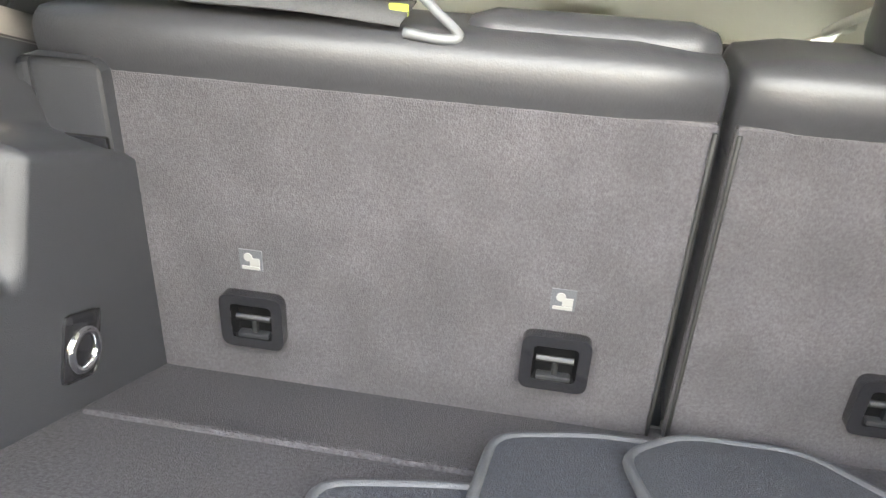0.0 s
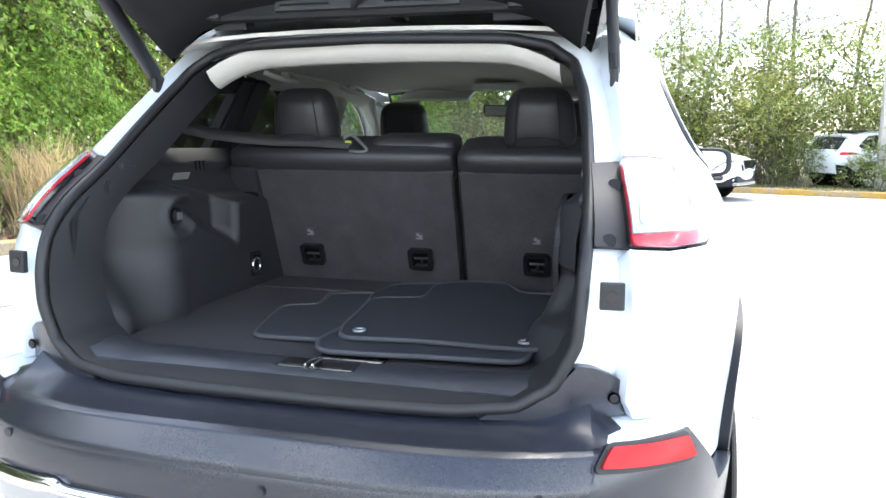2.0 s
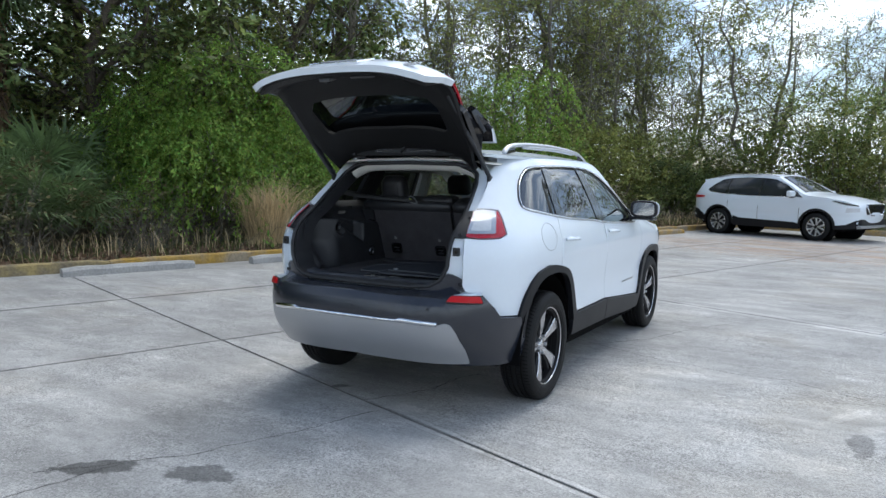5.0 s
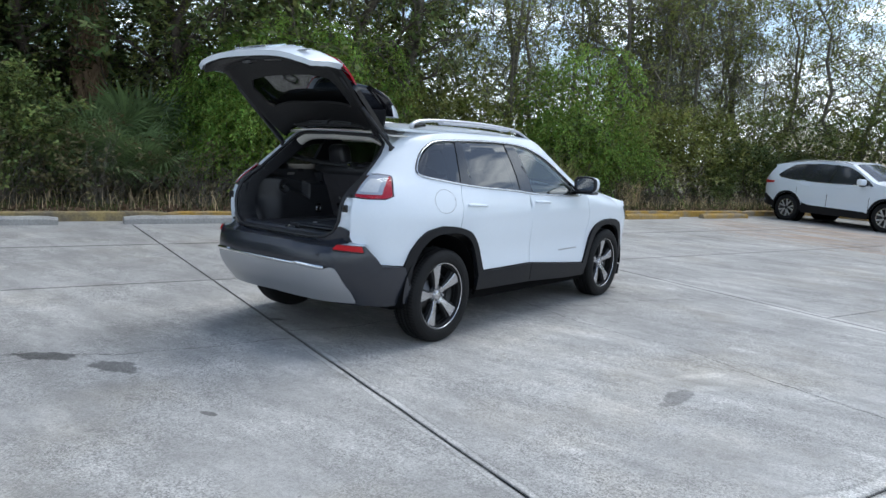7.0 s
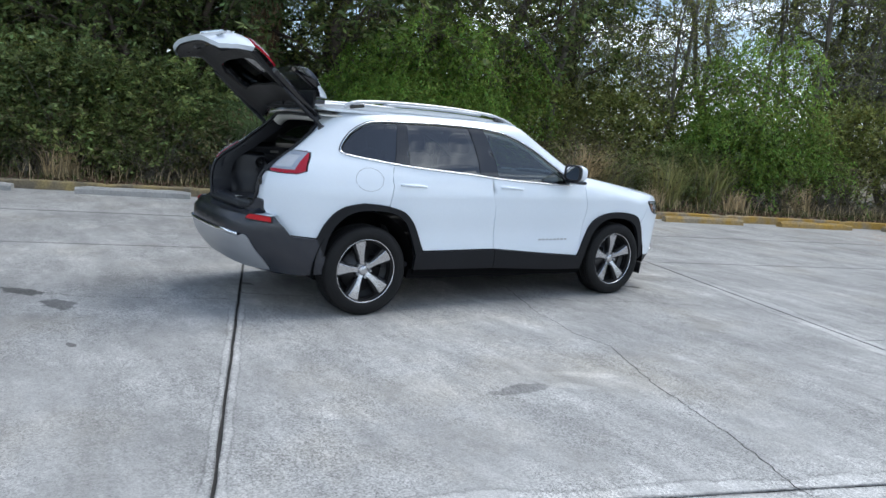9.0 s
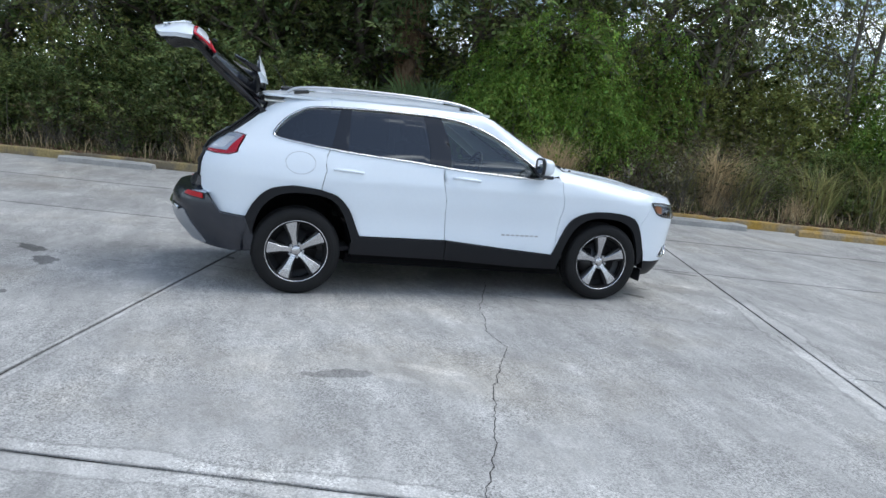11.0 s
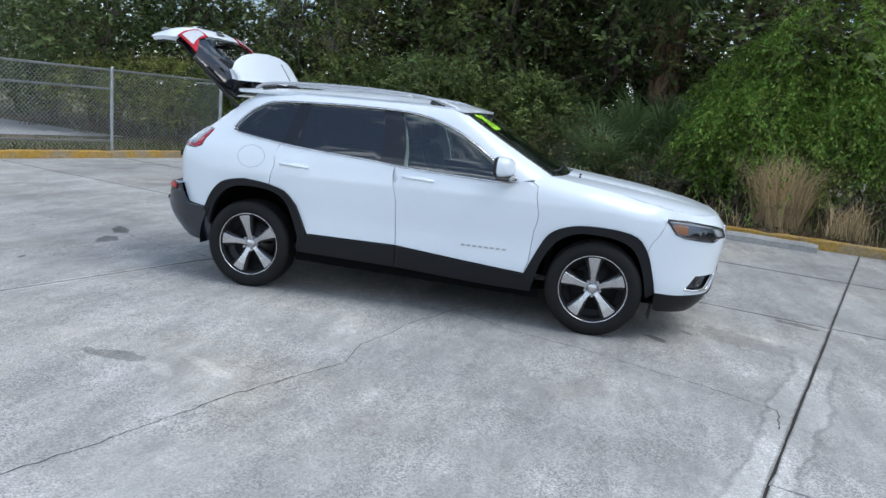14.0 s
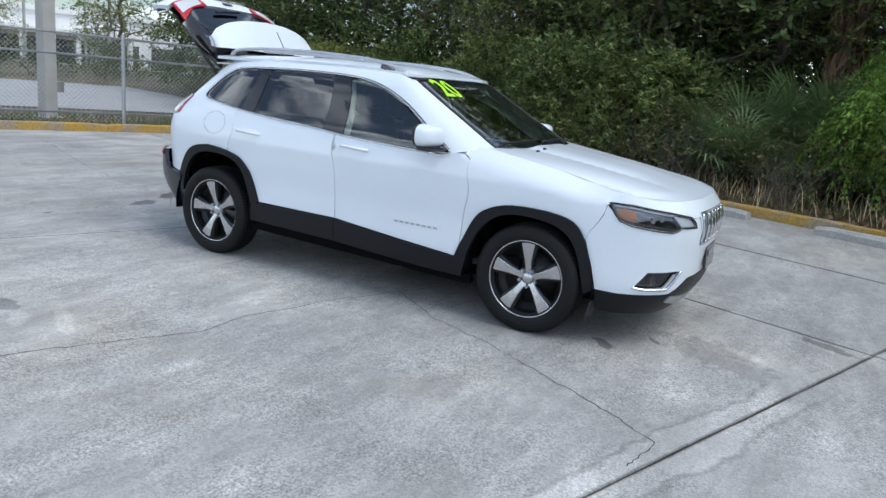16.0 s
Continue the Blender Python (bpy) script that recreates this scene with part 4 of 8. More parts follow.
for i in range(121):
    x = -0.57 + 1.14 * i / 120
    hi, lo = strip_hi(abs(x)), strip_lo(abs(x))
    cv_ += [BUMP.at(*BUMP.end(x, hi), 0.006), BUMP.at(*BUMP.end(x, hi - 0.001), 0.021), BUMP.at(*BUMP.end(x, (hi + lo) / 2), 0.023), BUMP.at(*BUMP.end(x, lo + 0.001), 0.021), BUMP.at(*BUMP.end(x, lo), 0.006)]
mesh_object("bright_strip", cv_, [(i * 5 + k, i * 5 + 5 + k, i * 5 + 6 + k, i * 5 + 1 + k) for i in range(120) for k in range(4)], CHROME, car, "bright chrome bumper strip")
refl = rounded(tails(BUMP, [(0.606, 0.719), (0.622, 0.746), (0.742, 0.741), (0.757, 0.707)])[::-1], 0.006)
skin("reflector_surround", shrink(refl, -0.007), lift(BUMP, 0.012), SEAL, car, h=0.014, thick=0.012, mirror=True)
skin("reflector", refl, lift(BUMP, 0.021), REDDARK, car, h=0.014, thick=0.012, mirror=True, label="red bumper reflector")
for x, z in ((0.06, 0.665), (0.52, 0.68)):
    for sg in ((1, -1) if x > 0.1 else (1,)):
        s_, z_ = BUMP.end(x * sg, z)
        q = BUMP.at(s_, z_, 0.006)
        part("parking_sensor", rod(0.010, 0.006, Matrix.Translation(q) @ pose(0, 0, 0, 90), 16, bevel=0.002), BUMPERM, car)

shoulder = []
for i in range(9):
    x = 0.622 + 0.126 * i / 8
    shoulder += [BUMP.at(*BUMP.end(x, 0.750), 0.004), BUMP.at(*BUMP.end(x, 0.755), -0.003), LOW.at(*LOW.end(x, 0.757), 0.002).lerp(BUMP.at(*BUMP.end(x, 0.751), 0.003), max(0.0, i / 4 - 1)), LOW.at(*LOW.end(x, 0.761), -0.060)]
for sg in (1, -1):
    mesh_object("bumper_shoulder", [(sg * q.x, q.y, q.z) for q in shoulder], [(i * 4 + k, i * 4 + 4 + k, i * 4 + 5 + k, i * 4 + 1 + k) for i in range(8) for k in range(3)], PAINT, car)
skin("bumper_tab", rounded(tails(LOW, [(0.40, 0.766), (0.672, 0.762), (0.669, 0.795), (0.660, 0.822), (0.642, 0.838), (0.605, 0.858), (0.574, 0.864), (0.550, 0.836), (0.50, 0.804), (0.44, 0.786)]), 0.008), lift(LOW, -0.022), BUMPERM, car, h=0.02, thick=0.02, mirror=True)
# bumper's top ledge up to the loading sill
ledge = []
for i in range(49):
    x = -0.60 + 1.2 * i / 48
    dip = 0.012 * (abs(x) / 0.6) ** 2
    f0 = BUMP.at(*BUMP.end(x, 0.690 - dip), 0.004)
    rows_ = [(0.0, 0.690), (0.002, 0.7035), (0.004, 0.707), (0.0065, 0.7105), (0.028, 0.745), (0.0305, 0.748), (0.034, 0.7495), (0.044, 0.7535), (0.0475, 0.7545), (0.052, 0.754)]
    ledge += [Vector((x, f0.y + dy, z - dip)) for dy, z in rows_] + [Vector((x * 0.985, -2.135, 0.768)), Vector((x * 0.98, -2.10, 0.795))]
mesh_object("bumper_ledge", ledge, [(i * 12 + k, i * 12 + 12 + k, i * 12 + 13 + k, i * 12 + 1 + k) for i in range(48) for k in range(11)], BUMPERM, car)
for sg in (1, -1):
    cap = []
    for k, q in enumerate(ledge[-12:]):
        z = 0.684 + 0.067 * k / 9
        o = BUMP.at(*BUMP.end(0.600 + (z - 0.682) * 0.3, z), 0.003) if k < 10 else shoulder[2 if k == 10 else 3] + Vector((0.02, 0, 0))
        cap += [Vector((abs(q[0]) - 0.002, q[1], q[2])), (Vector((abs(q[0]), q[1], q[2])) + o) / 2 - Vector((0, 0.002, 0)), o]
    mesh_object("ledge_end", [(sg * q.x, q.y, q.z) for q in cap], [(k * 3 + j, k * 3 + 3 + j, k * 3 + 4 + j, k * 3 + 1 + j) for k in range(11) for j in range(2)], BUMPERM, car)
for sg in (1, -1):
    part("bumper_screw", rod(0.011, 0.006, pose(sg * 0.628, LOW.at(*LOW.end(0.628, 0.803), -0.021).y, 0.803, 90), 16, bevel=0.003), SEAL, car)

# front bumper, lower lip, grille, lamps
fb = sides(LOW, [(1.722, 0.718), (1.704, 0.664), (1.754, 0.52), (1.789, 0.37)]) + noses(LOW, [(0.80, 0.36), (0.58, 0.365), (0.50, 0.41), (0.42, 0.455), (0.0, 0.455)])
fbt = noses(LOW, [(0.0, 0.655), (0.36, 0.655), (0.405, 0.70), (0.415, 0.76), (0.433, 0.837), (0.508, 0.837), (0.491, 0.815), (0.479, 0.780), (0.617, 0.783), (0.643, 0.764), (0.675, 0.756), (0.735, 0.762)]) + sides(LOW, [(1.95, 0.781), (1.883, 0.803), (1.848, 0.843), (1.803, 0.888)])
TOTAL = 2 * ARC + RUN
full = fb + [(2 * TOTAL - s, z) for s, z in fb[:-1][::-1]] + [(2 * TOTAL - s, z) for s, z in fbt[::-1][:-1]] + fbt
FOG = noses(LOW, [(0.620, 0.402), (0.740, 0.400), (0.772, 0.407), (0.757, 0.45), (0.735, 0.506), (0.60, 0.511), (0.530, 0.511), (0.575, 0.455)])
fog_holes = [FOG, [(2 * TOTAL - s, z) for s, z in FOG]]
skin("front_bumper", full, LOW.at, PAINT, car, h=0.04, holes=fog_holes, label="white front bumper skin")
brow = noses(LOW, [(0.0, 0.87), (0.38, 0.87), (0.435, 0.8405), (0.512, 0.8405), (0.531, 0.849), (0.662, 0.874), (0.748, 0.890)]) + sides(LOW, [(1.95, 0.905), (1.812, 0.909), (1.87, 0.945), (1.89, 0.965)]) + noses(LOW, [(0.75, 0.944), (0.70, 0.936), (0.6, 0.934), (0.4, 0.933), (0.0, 0.933)])
brow_full = brow + [(2 * TOTAL - s, z) for s, z in brow[1:-1][::-1]]
skin("hood_front", brow_full, LOW.at, PAINT, car, h=0.04, thick=0.03)
lip = sides(LOW, [(1.785, 0.366), (1.79, 0.24)]) + noses(LOW, [(0.78, 0.22), (0.5, 0.20), (0.0, 0.20), (0.0, 0.45), (0.42, 0.45), (0.50, 0.405), (0.58, 0.361), (0.80, 0.356)])
lip_full = lip[:5] + [(2 * TOTAL - s, z) for s, z in lip[:4][::-1]] + [(2 * TOTAL - s, z) for s, z in lip[6:][::-1]] + lip[6:]
skin("front_lip", lip_full, lift(LOW, -0.006), CLAD, car, h=0.045, thick=0.03, label="dark grey lower front bumper")
skin("skid_strip", noses(LOW, [(0.56, 0.305), (0.40, 0.268), (-0.40, 0.268), (-0.56, 0.305), (-0.54, 0.342), (-0.40, 0.328), (0.40, 0.328), (0.54, 0.342)]), lift(LOW, 0.006), SILVER, car, h=0.04)
skin("lower_intake", noses(LOW, [(0.575, 0.352), (0.49, 0.402), (0.41, 0.446), (-0.41, 0.446), (-0.49, 0.402), (-0.575, 0.352), (-0.40, 0.338), (0.40, 0.338)]), lift(LOW, 0.0), SEAL, car, h=0.03, thick=0.012, label="black lower air intake")
grille_poly = noses(LOW, [(0.405, 0.70), (0.36, 0.66), (-0.36, 0.66), (-0.405, 0.70), (-0.415, 0.76), (-0.43, 0.84), (-0.38, 0.868), (0.38, 0.868), (0.43, 0.84), (0.415, 0.76)])
skin("grille", grille_poly, lift(LOW, -0.035), GLOSSBLACK, car, h=0.04, thick=0.02, label="black grille with seven bright slots")
for k in range(7):
    cx = (k - 3) * 0.107
    slot = rounded(noses(LOW, [(cx + 0.042, 0.675), (cx - 0.042, 0.675), (cx - 0.044, 0.855), (cx + 0.044, 0.855)]), 0.02)
    ring3 = [LOW.at(s, z, 0.0) for s, z in fine_loop(slot, 0.02)]
    tube("grille_ring", ring3, 0.0075, CHROME, car, sides=6, closed=True)
for cx in [(k - 2.5) * 0.107 for k in range(6)] + [-0.385, 0.385]:
    skin("grille_bar", noses(LOW, [(cx + 0.010, 0.665), (cx - 0.010, 0.665), (cx - 0.010, 0.865), (cx + 0.010, 0.865)]), lift(LOW, -0.006), PAINT, car, h=0.04, thick=0.03)
lamp = sides(LOW, [(1.813, 0.906), (1.85, 0.846), (1.883, 0.807), (1.95, 0.784)]) + noses(LOW, [(0.735, 0.765), (0.675, 0.759), (0.645, 0.767), (0.619, 0.786), (0.482, 0.783), (0.494, 0.815), (0.531, 0.846), (0.662, 0.871), (0.748, 0.887)]) + sides(LOW, [(1.95, 0.902)])
skin("headlamp", lamp, lift(LOW, -0.030), LAMPGREY, car, h=0.03, thick=0.01, mirror=True, label="headlamp with dark surround and amber corner")
skin("headlamp_lens", shrink(lamp, 0.002), lift(LOW, 0.003), LENS, car, h=0.025, thick=0.0, mirror=True)
lamp3 = [LOW.at(s, z, 0.002) for s, z in fine_loop(lamp, 0.02)]
for sg in (1, -1):
    tube("headlamp_rim", [(sg * p.x, p.y, p.z) for p in lamp3], 0.0055, GLOSSBLACK, car, sides=6, closed=True)
    for a_, z_, r_ in ((0.760, 0.822, 0.015), (0.722, 0.834, 0.013)):
        q = LOW.at(*LOW.end(a_, z_, True), -0.030)
        part("headlamp_reflector", rod(r_, 0.03, pose(sg * q.x, q.y, q.z, 90, 0, sg * -35), 24, r2=r_ * 0.8), CHROMEDULL, car)
amber = sides(LOW, [(1.852, 0.868), (1.885, 0.820), (1.975, 0.802), (1.965, 0.872), (1.90, 0.885)])
dark_mid = sides(LOW, [(1.965, 0.792)]) + noses(LOW, [(0.735, 0.771), (0.675, 0.765), (0.648, 0.773), (0.630, 0.797), (0.665, 0.828), (0.72, 0.832)]) + sides(LOW, [(2.03, 0.822)])
skin("headlamp_mask", dark_mid, lift(LOW, -0.022), GLOSSBLACK, car, h=0.02, thick=0.010, mirror=True)
skin("turn_signal", amber, lift(LOW, -0.018), AMBER, car, h=0.02, thick=0.015, mirror=True)
drl = sides(LOW, [(1.835, 0.898), (1.835, 0.888), (1.95, 0.884)]) + noses(LOW, [(0.748, 0.870), (0.66, 0.856), (0.66, 0.866), (0.748, 0.881)]) + sides(LOW, [(1.95, 0.896)])
skin("running_light", drl, lift(LOW, -0.010), WHITELAMP, car, h=0.02, thick=0.01, mirror=True)
skin("lamp_plate", noses(LOW, [(0.612, 0.793), (0.492, 0.790), (0.502, 0.814), (0.538, 0.840), (0.655, 0.862), (0.638, 0.828)]), lift(LOW, -0.010), WHITELAMP, car, h=0.02, thick=0.012, mirror=True)
skin("fog_recess", shrink(FOG, -0.004), lift(LOW, -0.03), GLOSSBLACK, car, h=0.03, thick=0.01, mirror=True)
fog3 = [LOW.at(*LOW.end(a_, z_, True), 0.004) for a_, z_ in [(0.776, 0.410), (0.745, 0.399), (0.70, 0.397), (0.635, 0.398), (0.612, 0.406), (0.570, 0.455), (0.528, 0.510)]]
fog3 = spline(fog3, 4)
for sg in (1, -1):
    tube("fog_trim", [(sg * p.x, p.y, p.z) for p in fog3], 0.010, CHROME, car, sides=6)
    part("fog_lamp", rod(0.032, 0.03, pose(sg * 0.68, 2.09, 0.455, 90), 20, bevel=0.004), LENS, car)
plate_f = part("front_plate", box(0.31, 0.02, 0.155, pose(0, 2.292, 0.545, 4), 0.006), GLOSSBLACK, car, "black dealer plate in a bright frame")
for dz in (0.025, -0.03):
    part("plate_bar", box(0.20, 0.004, 0.035, pose(0, 2.304, 0.545 + dz, 4)), PLATEINK, plate_f)
part("hood_badge", box(0.10, 0.006, 0.025, pose(0, 2.215, 0.915, 55), 0.002), BADGE, car)

# hood
hood_z = hermite([0.95, 1.05, 1.2, 1.4, 1.6, 1.8, 1.95, 2.08, 2.16, 2.24], [1.124, 1.117, 1.102, 1.078, 1.052, 1.023, 0.998, 0.974, 0.957, 0.936])
edge_z = hermite([0.85, 0.98, 1.12, 1.41, 1.65, 1.80, 1.90, 2.05, 2.2], [1.128, 1.118, 1.098, 1.052, 1.009, 0.976, 0.962, 0.942, 0.938])


front_y = hermite([0.0, 0.2, 0.4, 0.6, 0.7, 0.75, 0.795], [2.228, 2.225, 2.204, 2.136, 2.062, 2.002, 1.905])


def hood_at(x, y, off=0.0):
    w = 0.785
    k = min(1.0, abs(x) / w)
    z = hood_z(y) + 0.022 * (1 - min(1, (abs(x) / 0.36)) ** 4) * min(1, max(0, (2.12 - y) / 0.4))
    z = z + (edge_z(y) - 0.004 - z) * k ** 6
    near = min(1.0, max(0.0, 1 - (front_y(abs(x)) - y) / 0.17))
    z = z + (0.936 - z) * near ** 3 * (1 - k ** 6)
    return Vector((x, y, z + off))


hood_poly = [(-0.795 * k / 16, front_y(0.795 * k / 16) - 0.002) for k in range(17)] + [(-0.795, 1.76), (-0.775, 1.62), (-0.775, 1.41), (-0.78, 1.12), (-0.765, 0.95), (-0.60, 1.02), (-0.30, 1.075), (0.0, 1.09)]
hood_poly = hood_poly + [(-x, y) for x, y in hood_poly[1:-1][::-1]]
skin("hood", hood_poly, hood_at, PAINT, car, h=0.045, thick=0.02, flip=False, label="white hood with raised centre")
cowl = [(-0.72, 0.98), (-0.60, 1.02), (0.0, 1.09), (0.60, 1.02), (0.72, 0.98), (0.66, 0.88), (0.0, 0.95), (-0.66, 0.88)]
skin("cowl", cowl, lambda x, y, off=0.0: Vector((x, y, 1.094 + off)), TRIM, car, h=0.08)
for x0, x1 in ((-0.55, 0.02), (0.05, 0.62)):
    tube("wiper", [UP.at(*UP.end(x0 + (x1 - x0) * k / 6, 1.118 - 0.012 * k / 6 + 0.03, True), 0.014) for k in range(7)], 0.008, SEAL, car, sides=6)
for x in (0.30, 0.42):
    part("washer_jet", box(0.025, 0.018, 0.012, pose(x, 1.16, hood_at(x, 1.16).z + 0.006), 0.004), SEAL, car)

# roof
roof_z = hermite([-1.72, -1.6, -1.3, -0.9, -0.4, 0.0, 0.2, 0.36, 0.45], [1.565, 1.577, 1.598, 1.612, 1.615, 1.600, 1.578, 1.545, 1.52])


def roof_at(x, y, off=0.0):
    e = 1.551 - (0.032 * max(0.0, (y - 0.05) / 0.3) ** 1.4 if y > 0.05 else 0.0)
    return Vector((x, y, e + (roof_z(y) - e) * (1 - (abs(x) / 0.632) ** 3) + off))


front_x = [(-0.63, 0.19), (-0.55, 0.27), (-0.3, 0.335), (0.0, 0.345), (0.3, 0.335), (0.55, 0.27), (0.63, 0.19)]
roof_poly = [(-0.632, -1.60), (-0.56, -1.655), (0.56, -1.655), (0.632, -1.60)] + front_x[::-1]
skin("roof", roof_poly, roof_at, PAINT, car, h=0.06, thick=0.02, label="white roof panel")
for sg in (1, -1):
    rail = spline([(sg * 0.605, -1.47, 1.570), (sg * 0.605, -1.38, 1.612), (sg * 0.605, -1.1, 1.633), (sg * 0.603, -0.6, 1.637), (sg * 0.598, -0.15, 1.618), (sg * 0.592, 0.05, 1.588), (sg * 0.588, 0.19, 1.542)], 6)
    tube("roof_rail", rail, 0.018, RAIL, car, sides=10, flat=0.75, label="silver roof rail")
    web = [(sg * 0.602, -1.12, 1.616), (sg * 0.602, -0.85, 1.619), (sg * 0.601, -0.5, 1.618), (sg * 0.598, -0.18, 1.606)]
    tube("rail_web", spline(web, 6), 0.026, RAIL, car, sides=8, flat=0.5)
    for y, z in ((-1.36, 1.583), (0.03, 1.562)):
        part("rail_foot", box(0.022, 0.12, 0.03, pose(sg * 0.602, y, z, 8 if y < 0 else -16), 0.008), GLOSSBLACK, car)
part("antenna", box(0.05, 0.12, 0.05, pose(0.0, -1.42, 1.605), 0.018), GLOSSBLACK, car)
tube("antenna_rod", [(0.0, -1.43, 1.62), (0.0, -1.55, 1.80)], 0.003, SEAL, car, sides=5)

# side windows
panes = {
    "quarter_glass": ([(-1.13, 1.172), (-1.40, 1.207), (-1.52, 1.232), (-1.548, 1.252), (-1.515, 1.305), (-1.44, 1.378), (-1.335, 1.44), (-1.25, 1.462), (-1.045, 1.474)], TINT),
    "rear_window": ([(-1.0, 1.158), (-0.965, 1.476), (-0.70, 1.483), (-0.36, 1.483), (-0.315, 1.108), (-0.42, 1.117), (-0.87, 1.147)], TINT),
    "front_window": ([(-0.135, 1.09), (-0.215, 1.475), (0.0, 1.447), (0.17, 1.39), (0.32, 1.318), (0.455, 1.23), (0.585, 1.145), (0.66, 1.06), (0.50, 1.058), (0.30, 1.067), (0.03, 1.079)], CLEAR),
}
for name, (pts, mat_) in panes.items():
    poly = sides(UP, pts)
    area = sum(poly[i - 1][0] * poly[i][1] - poly[i][0] * poly[i - 1][1] for i in range(len(poly)))
    if area < 0:
        poly = poly[::-1]
    for ob in skin(name, poly, lift(UP, -0.008), mat_, car, h=0.06, thick=0.0, mirror=True):
        ob.visible_shadow = False
pillars = {"b_pillar_trim": [(-0.13, 1.085), (-0.213, 1.482), (-0.362, 1.488), (-0.317, 1.103)][::-1],
           "c_pillar_trim": [(-0.998, 1.152), (-0.963, 1.482), (-1.047, 1.48), (-1.132, 1.168)],
           "mirror_sail": [(0.75, 1.056), (0.60, 1.150), (0.56, 1.165), (0.655, 1.056)]}
for name, pts in pillars.items():
    poly = sides(UP, pts)
    area = sum(poly[i - 1][0] * poly[i][1] - poly[i][0] * poly[i - 1][1] for i in range(len(poly)))
    skin(name, poly if area > 0 else poly[::-1], lift(UP, -0.003), GLOSSBLACK, car, h=0.05, thick=0.012, mirror=True)
dlo = [UP.at(*UP.side(y, z), 0.002) for y, z in DLO_LOW + DLO_TOP]
dlo = spline(dlo, 3, closed=True)
for sg in (1, -1):
    tube("window_seal", [(sg * p.x * 0.997, p.y, p.z) for p in dlo], 0.009, SEAL, car, sides=6, closed=True)
    tube("window_chrome", [(sg * p.x * 1.004, p.y, p.z) for p in dlo], 0.0055, CHROME, car, sides=6, closed=True)

# windscreen, with the year sticker on it
ws = noses(UP, [(0.690, 1.112), (0.0, 1.075), (-0.690, 1.112), (-0.65, 1.27), (-0.63, 1.40), (-0.61, 1.505), (-0.3, 1.535), (0.0, 1.54), (0.3, 1.535), (0.61, 1.505), (0.63, 1.40), (0.65, 1.27)])
wso = skin("windscreen", ws, lift(UP, -0.003), CLEAR, car, h=0.07, thick=0.0)[0]
wso.visible_shadow = False
wsr = [UP.at(s, z, -0.001) for s, z in fine_loop(ws, 0.05)]
tube("windscreen_seal", wsr, 0.009, SEAL, car, sides=6, closed=True)


def text_mesh(name, words, size, m, material, parent, depth=0.001, bend=None, wide=1.0):
    cu = bpy.data.curves.new(name, "FONT")
    cu.body, cu.size, cu.extrude, cu.align_x, cu.align_y = words, size, depth, "CENTER", "CENTER"
    cu.offset = 0.004 if size > 0.1 else 0.0
    tmp = bpy.data.objects.new("lettering_source", cu)
    me = bpy.data.meshes.new_from_object(tmp)
    bpy.data.objects.remove(tmp)
    me.materials.clear()
    me.materials.append(material)
    ob = new(name, me)
    ob.parent = parent
    if bend:
        for v in me.vertices:
            v.co = bend(v.co)
    else:
        me.transform(m)
    return ob


def on_screen(co):
    zz = 1.455 + co.y * 0.60
    s, z = UP.end(0.40 - co.x, zz, True)
    return UP.at(s, z, 0.004 + co.z)


text_mesh("year_sticker", "20", 0.235, None, STICKER, car, bend=on_screen)

# handles, fuel flap, badges, mirrors
for y in (-0.985, 0.0):
    for sg in (1, -1):
        q = LOW.at(*LOW.side(y, 1.005), 0.0)
        part("handle_cup", box(0.02, 0.12, 0.05, pose(sg * (q.x - 0.006), y + 0.01, 1.0), 0.009), PAINT, car)
        hp = spline([(sg * (q.x + 0.004), y - 0.115, 1.012), (sg * (q.x + 0.034), y - 0.07, 1.014), (sg * (q.x + 0.036), y + 0.05, 1.008), (sg * (q.x + 0.008), y + 0.115, 1.002)], 6)
        tube("door_handle", hp, 0.014, PAINT, car, sides=10, flat=0.8)
flap = [LOW.side(-1.36 + 0.115 * math.cos(t), 1.045 + 0.085 * math.sin(t)) for t in [2 * math.pi * k / 36 for k in range(36)]]
tube("fuel_flap_gap", [bow(LOW)(s, z, 0.0) for s, z in flap], 0.0011, GREYTAB, car, sides=5, closed=True)
for k in range(8):
    y = 0.375 + k * 0.044
    for sg in (1, -1):
        q = bow(LOW)(*LOW.side(y, 0.557), 0.003)
        part("badge_bar", box(0.003, 0.030, 0.013, pose(sg * q.x, y, 0.557), 0.001), CHROMEDULL, car)
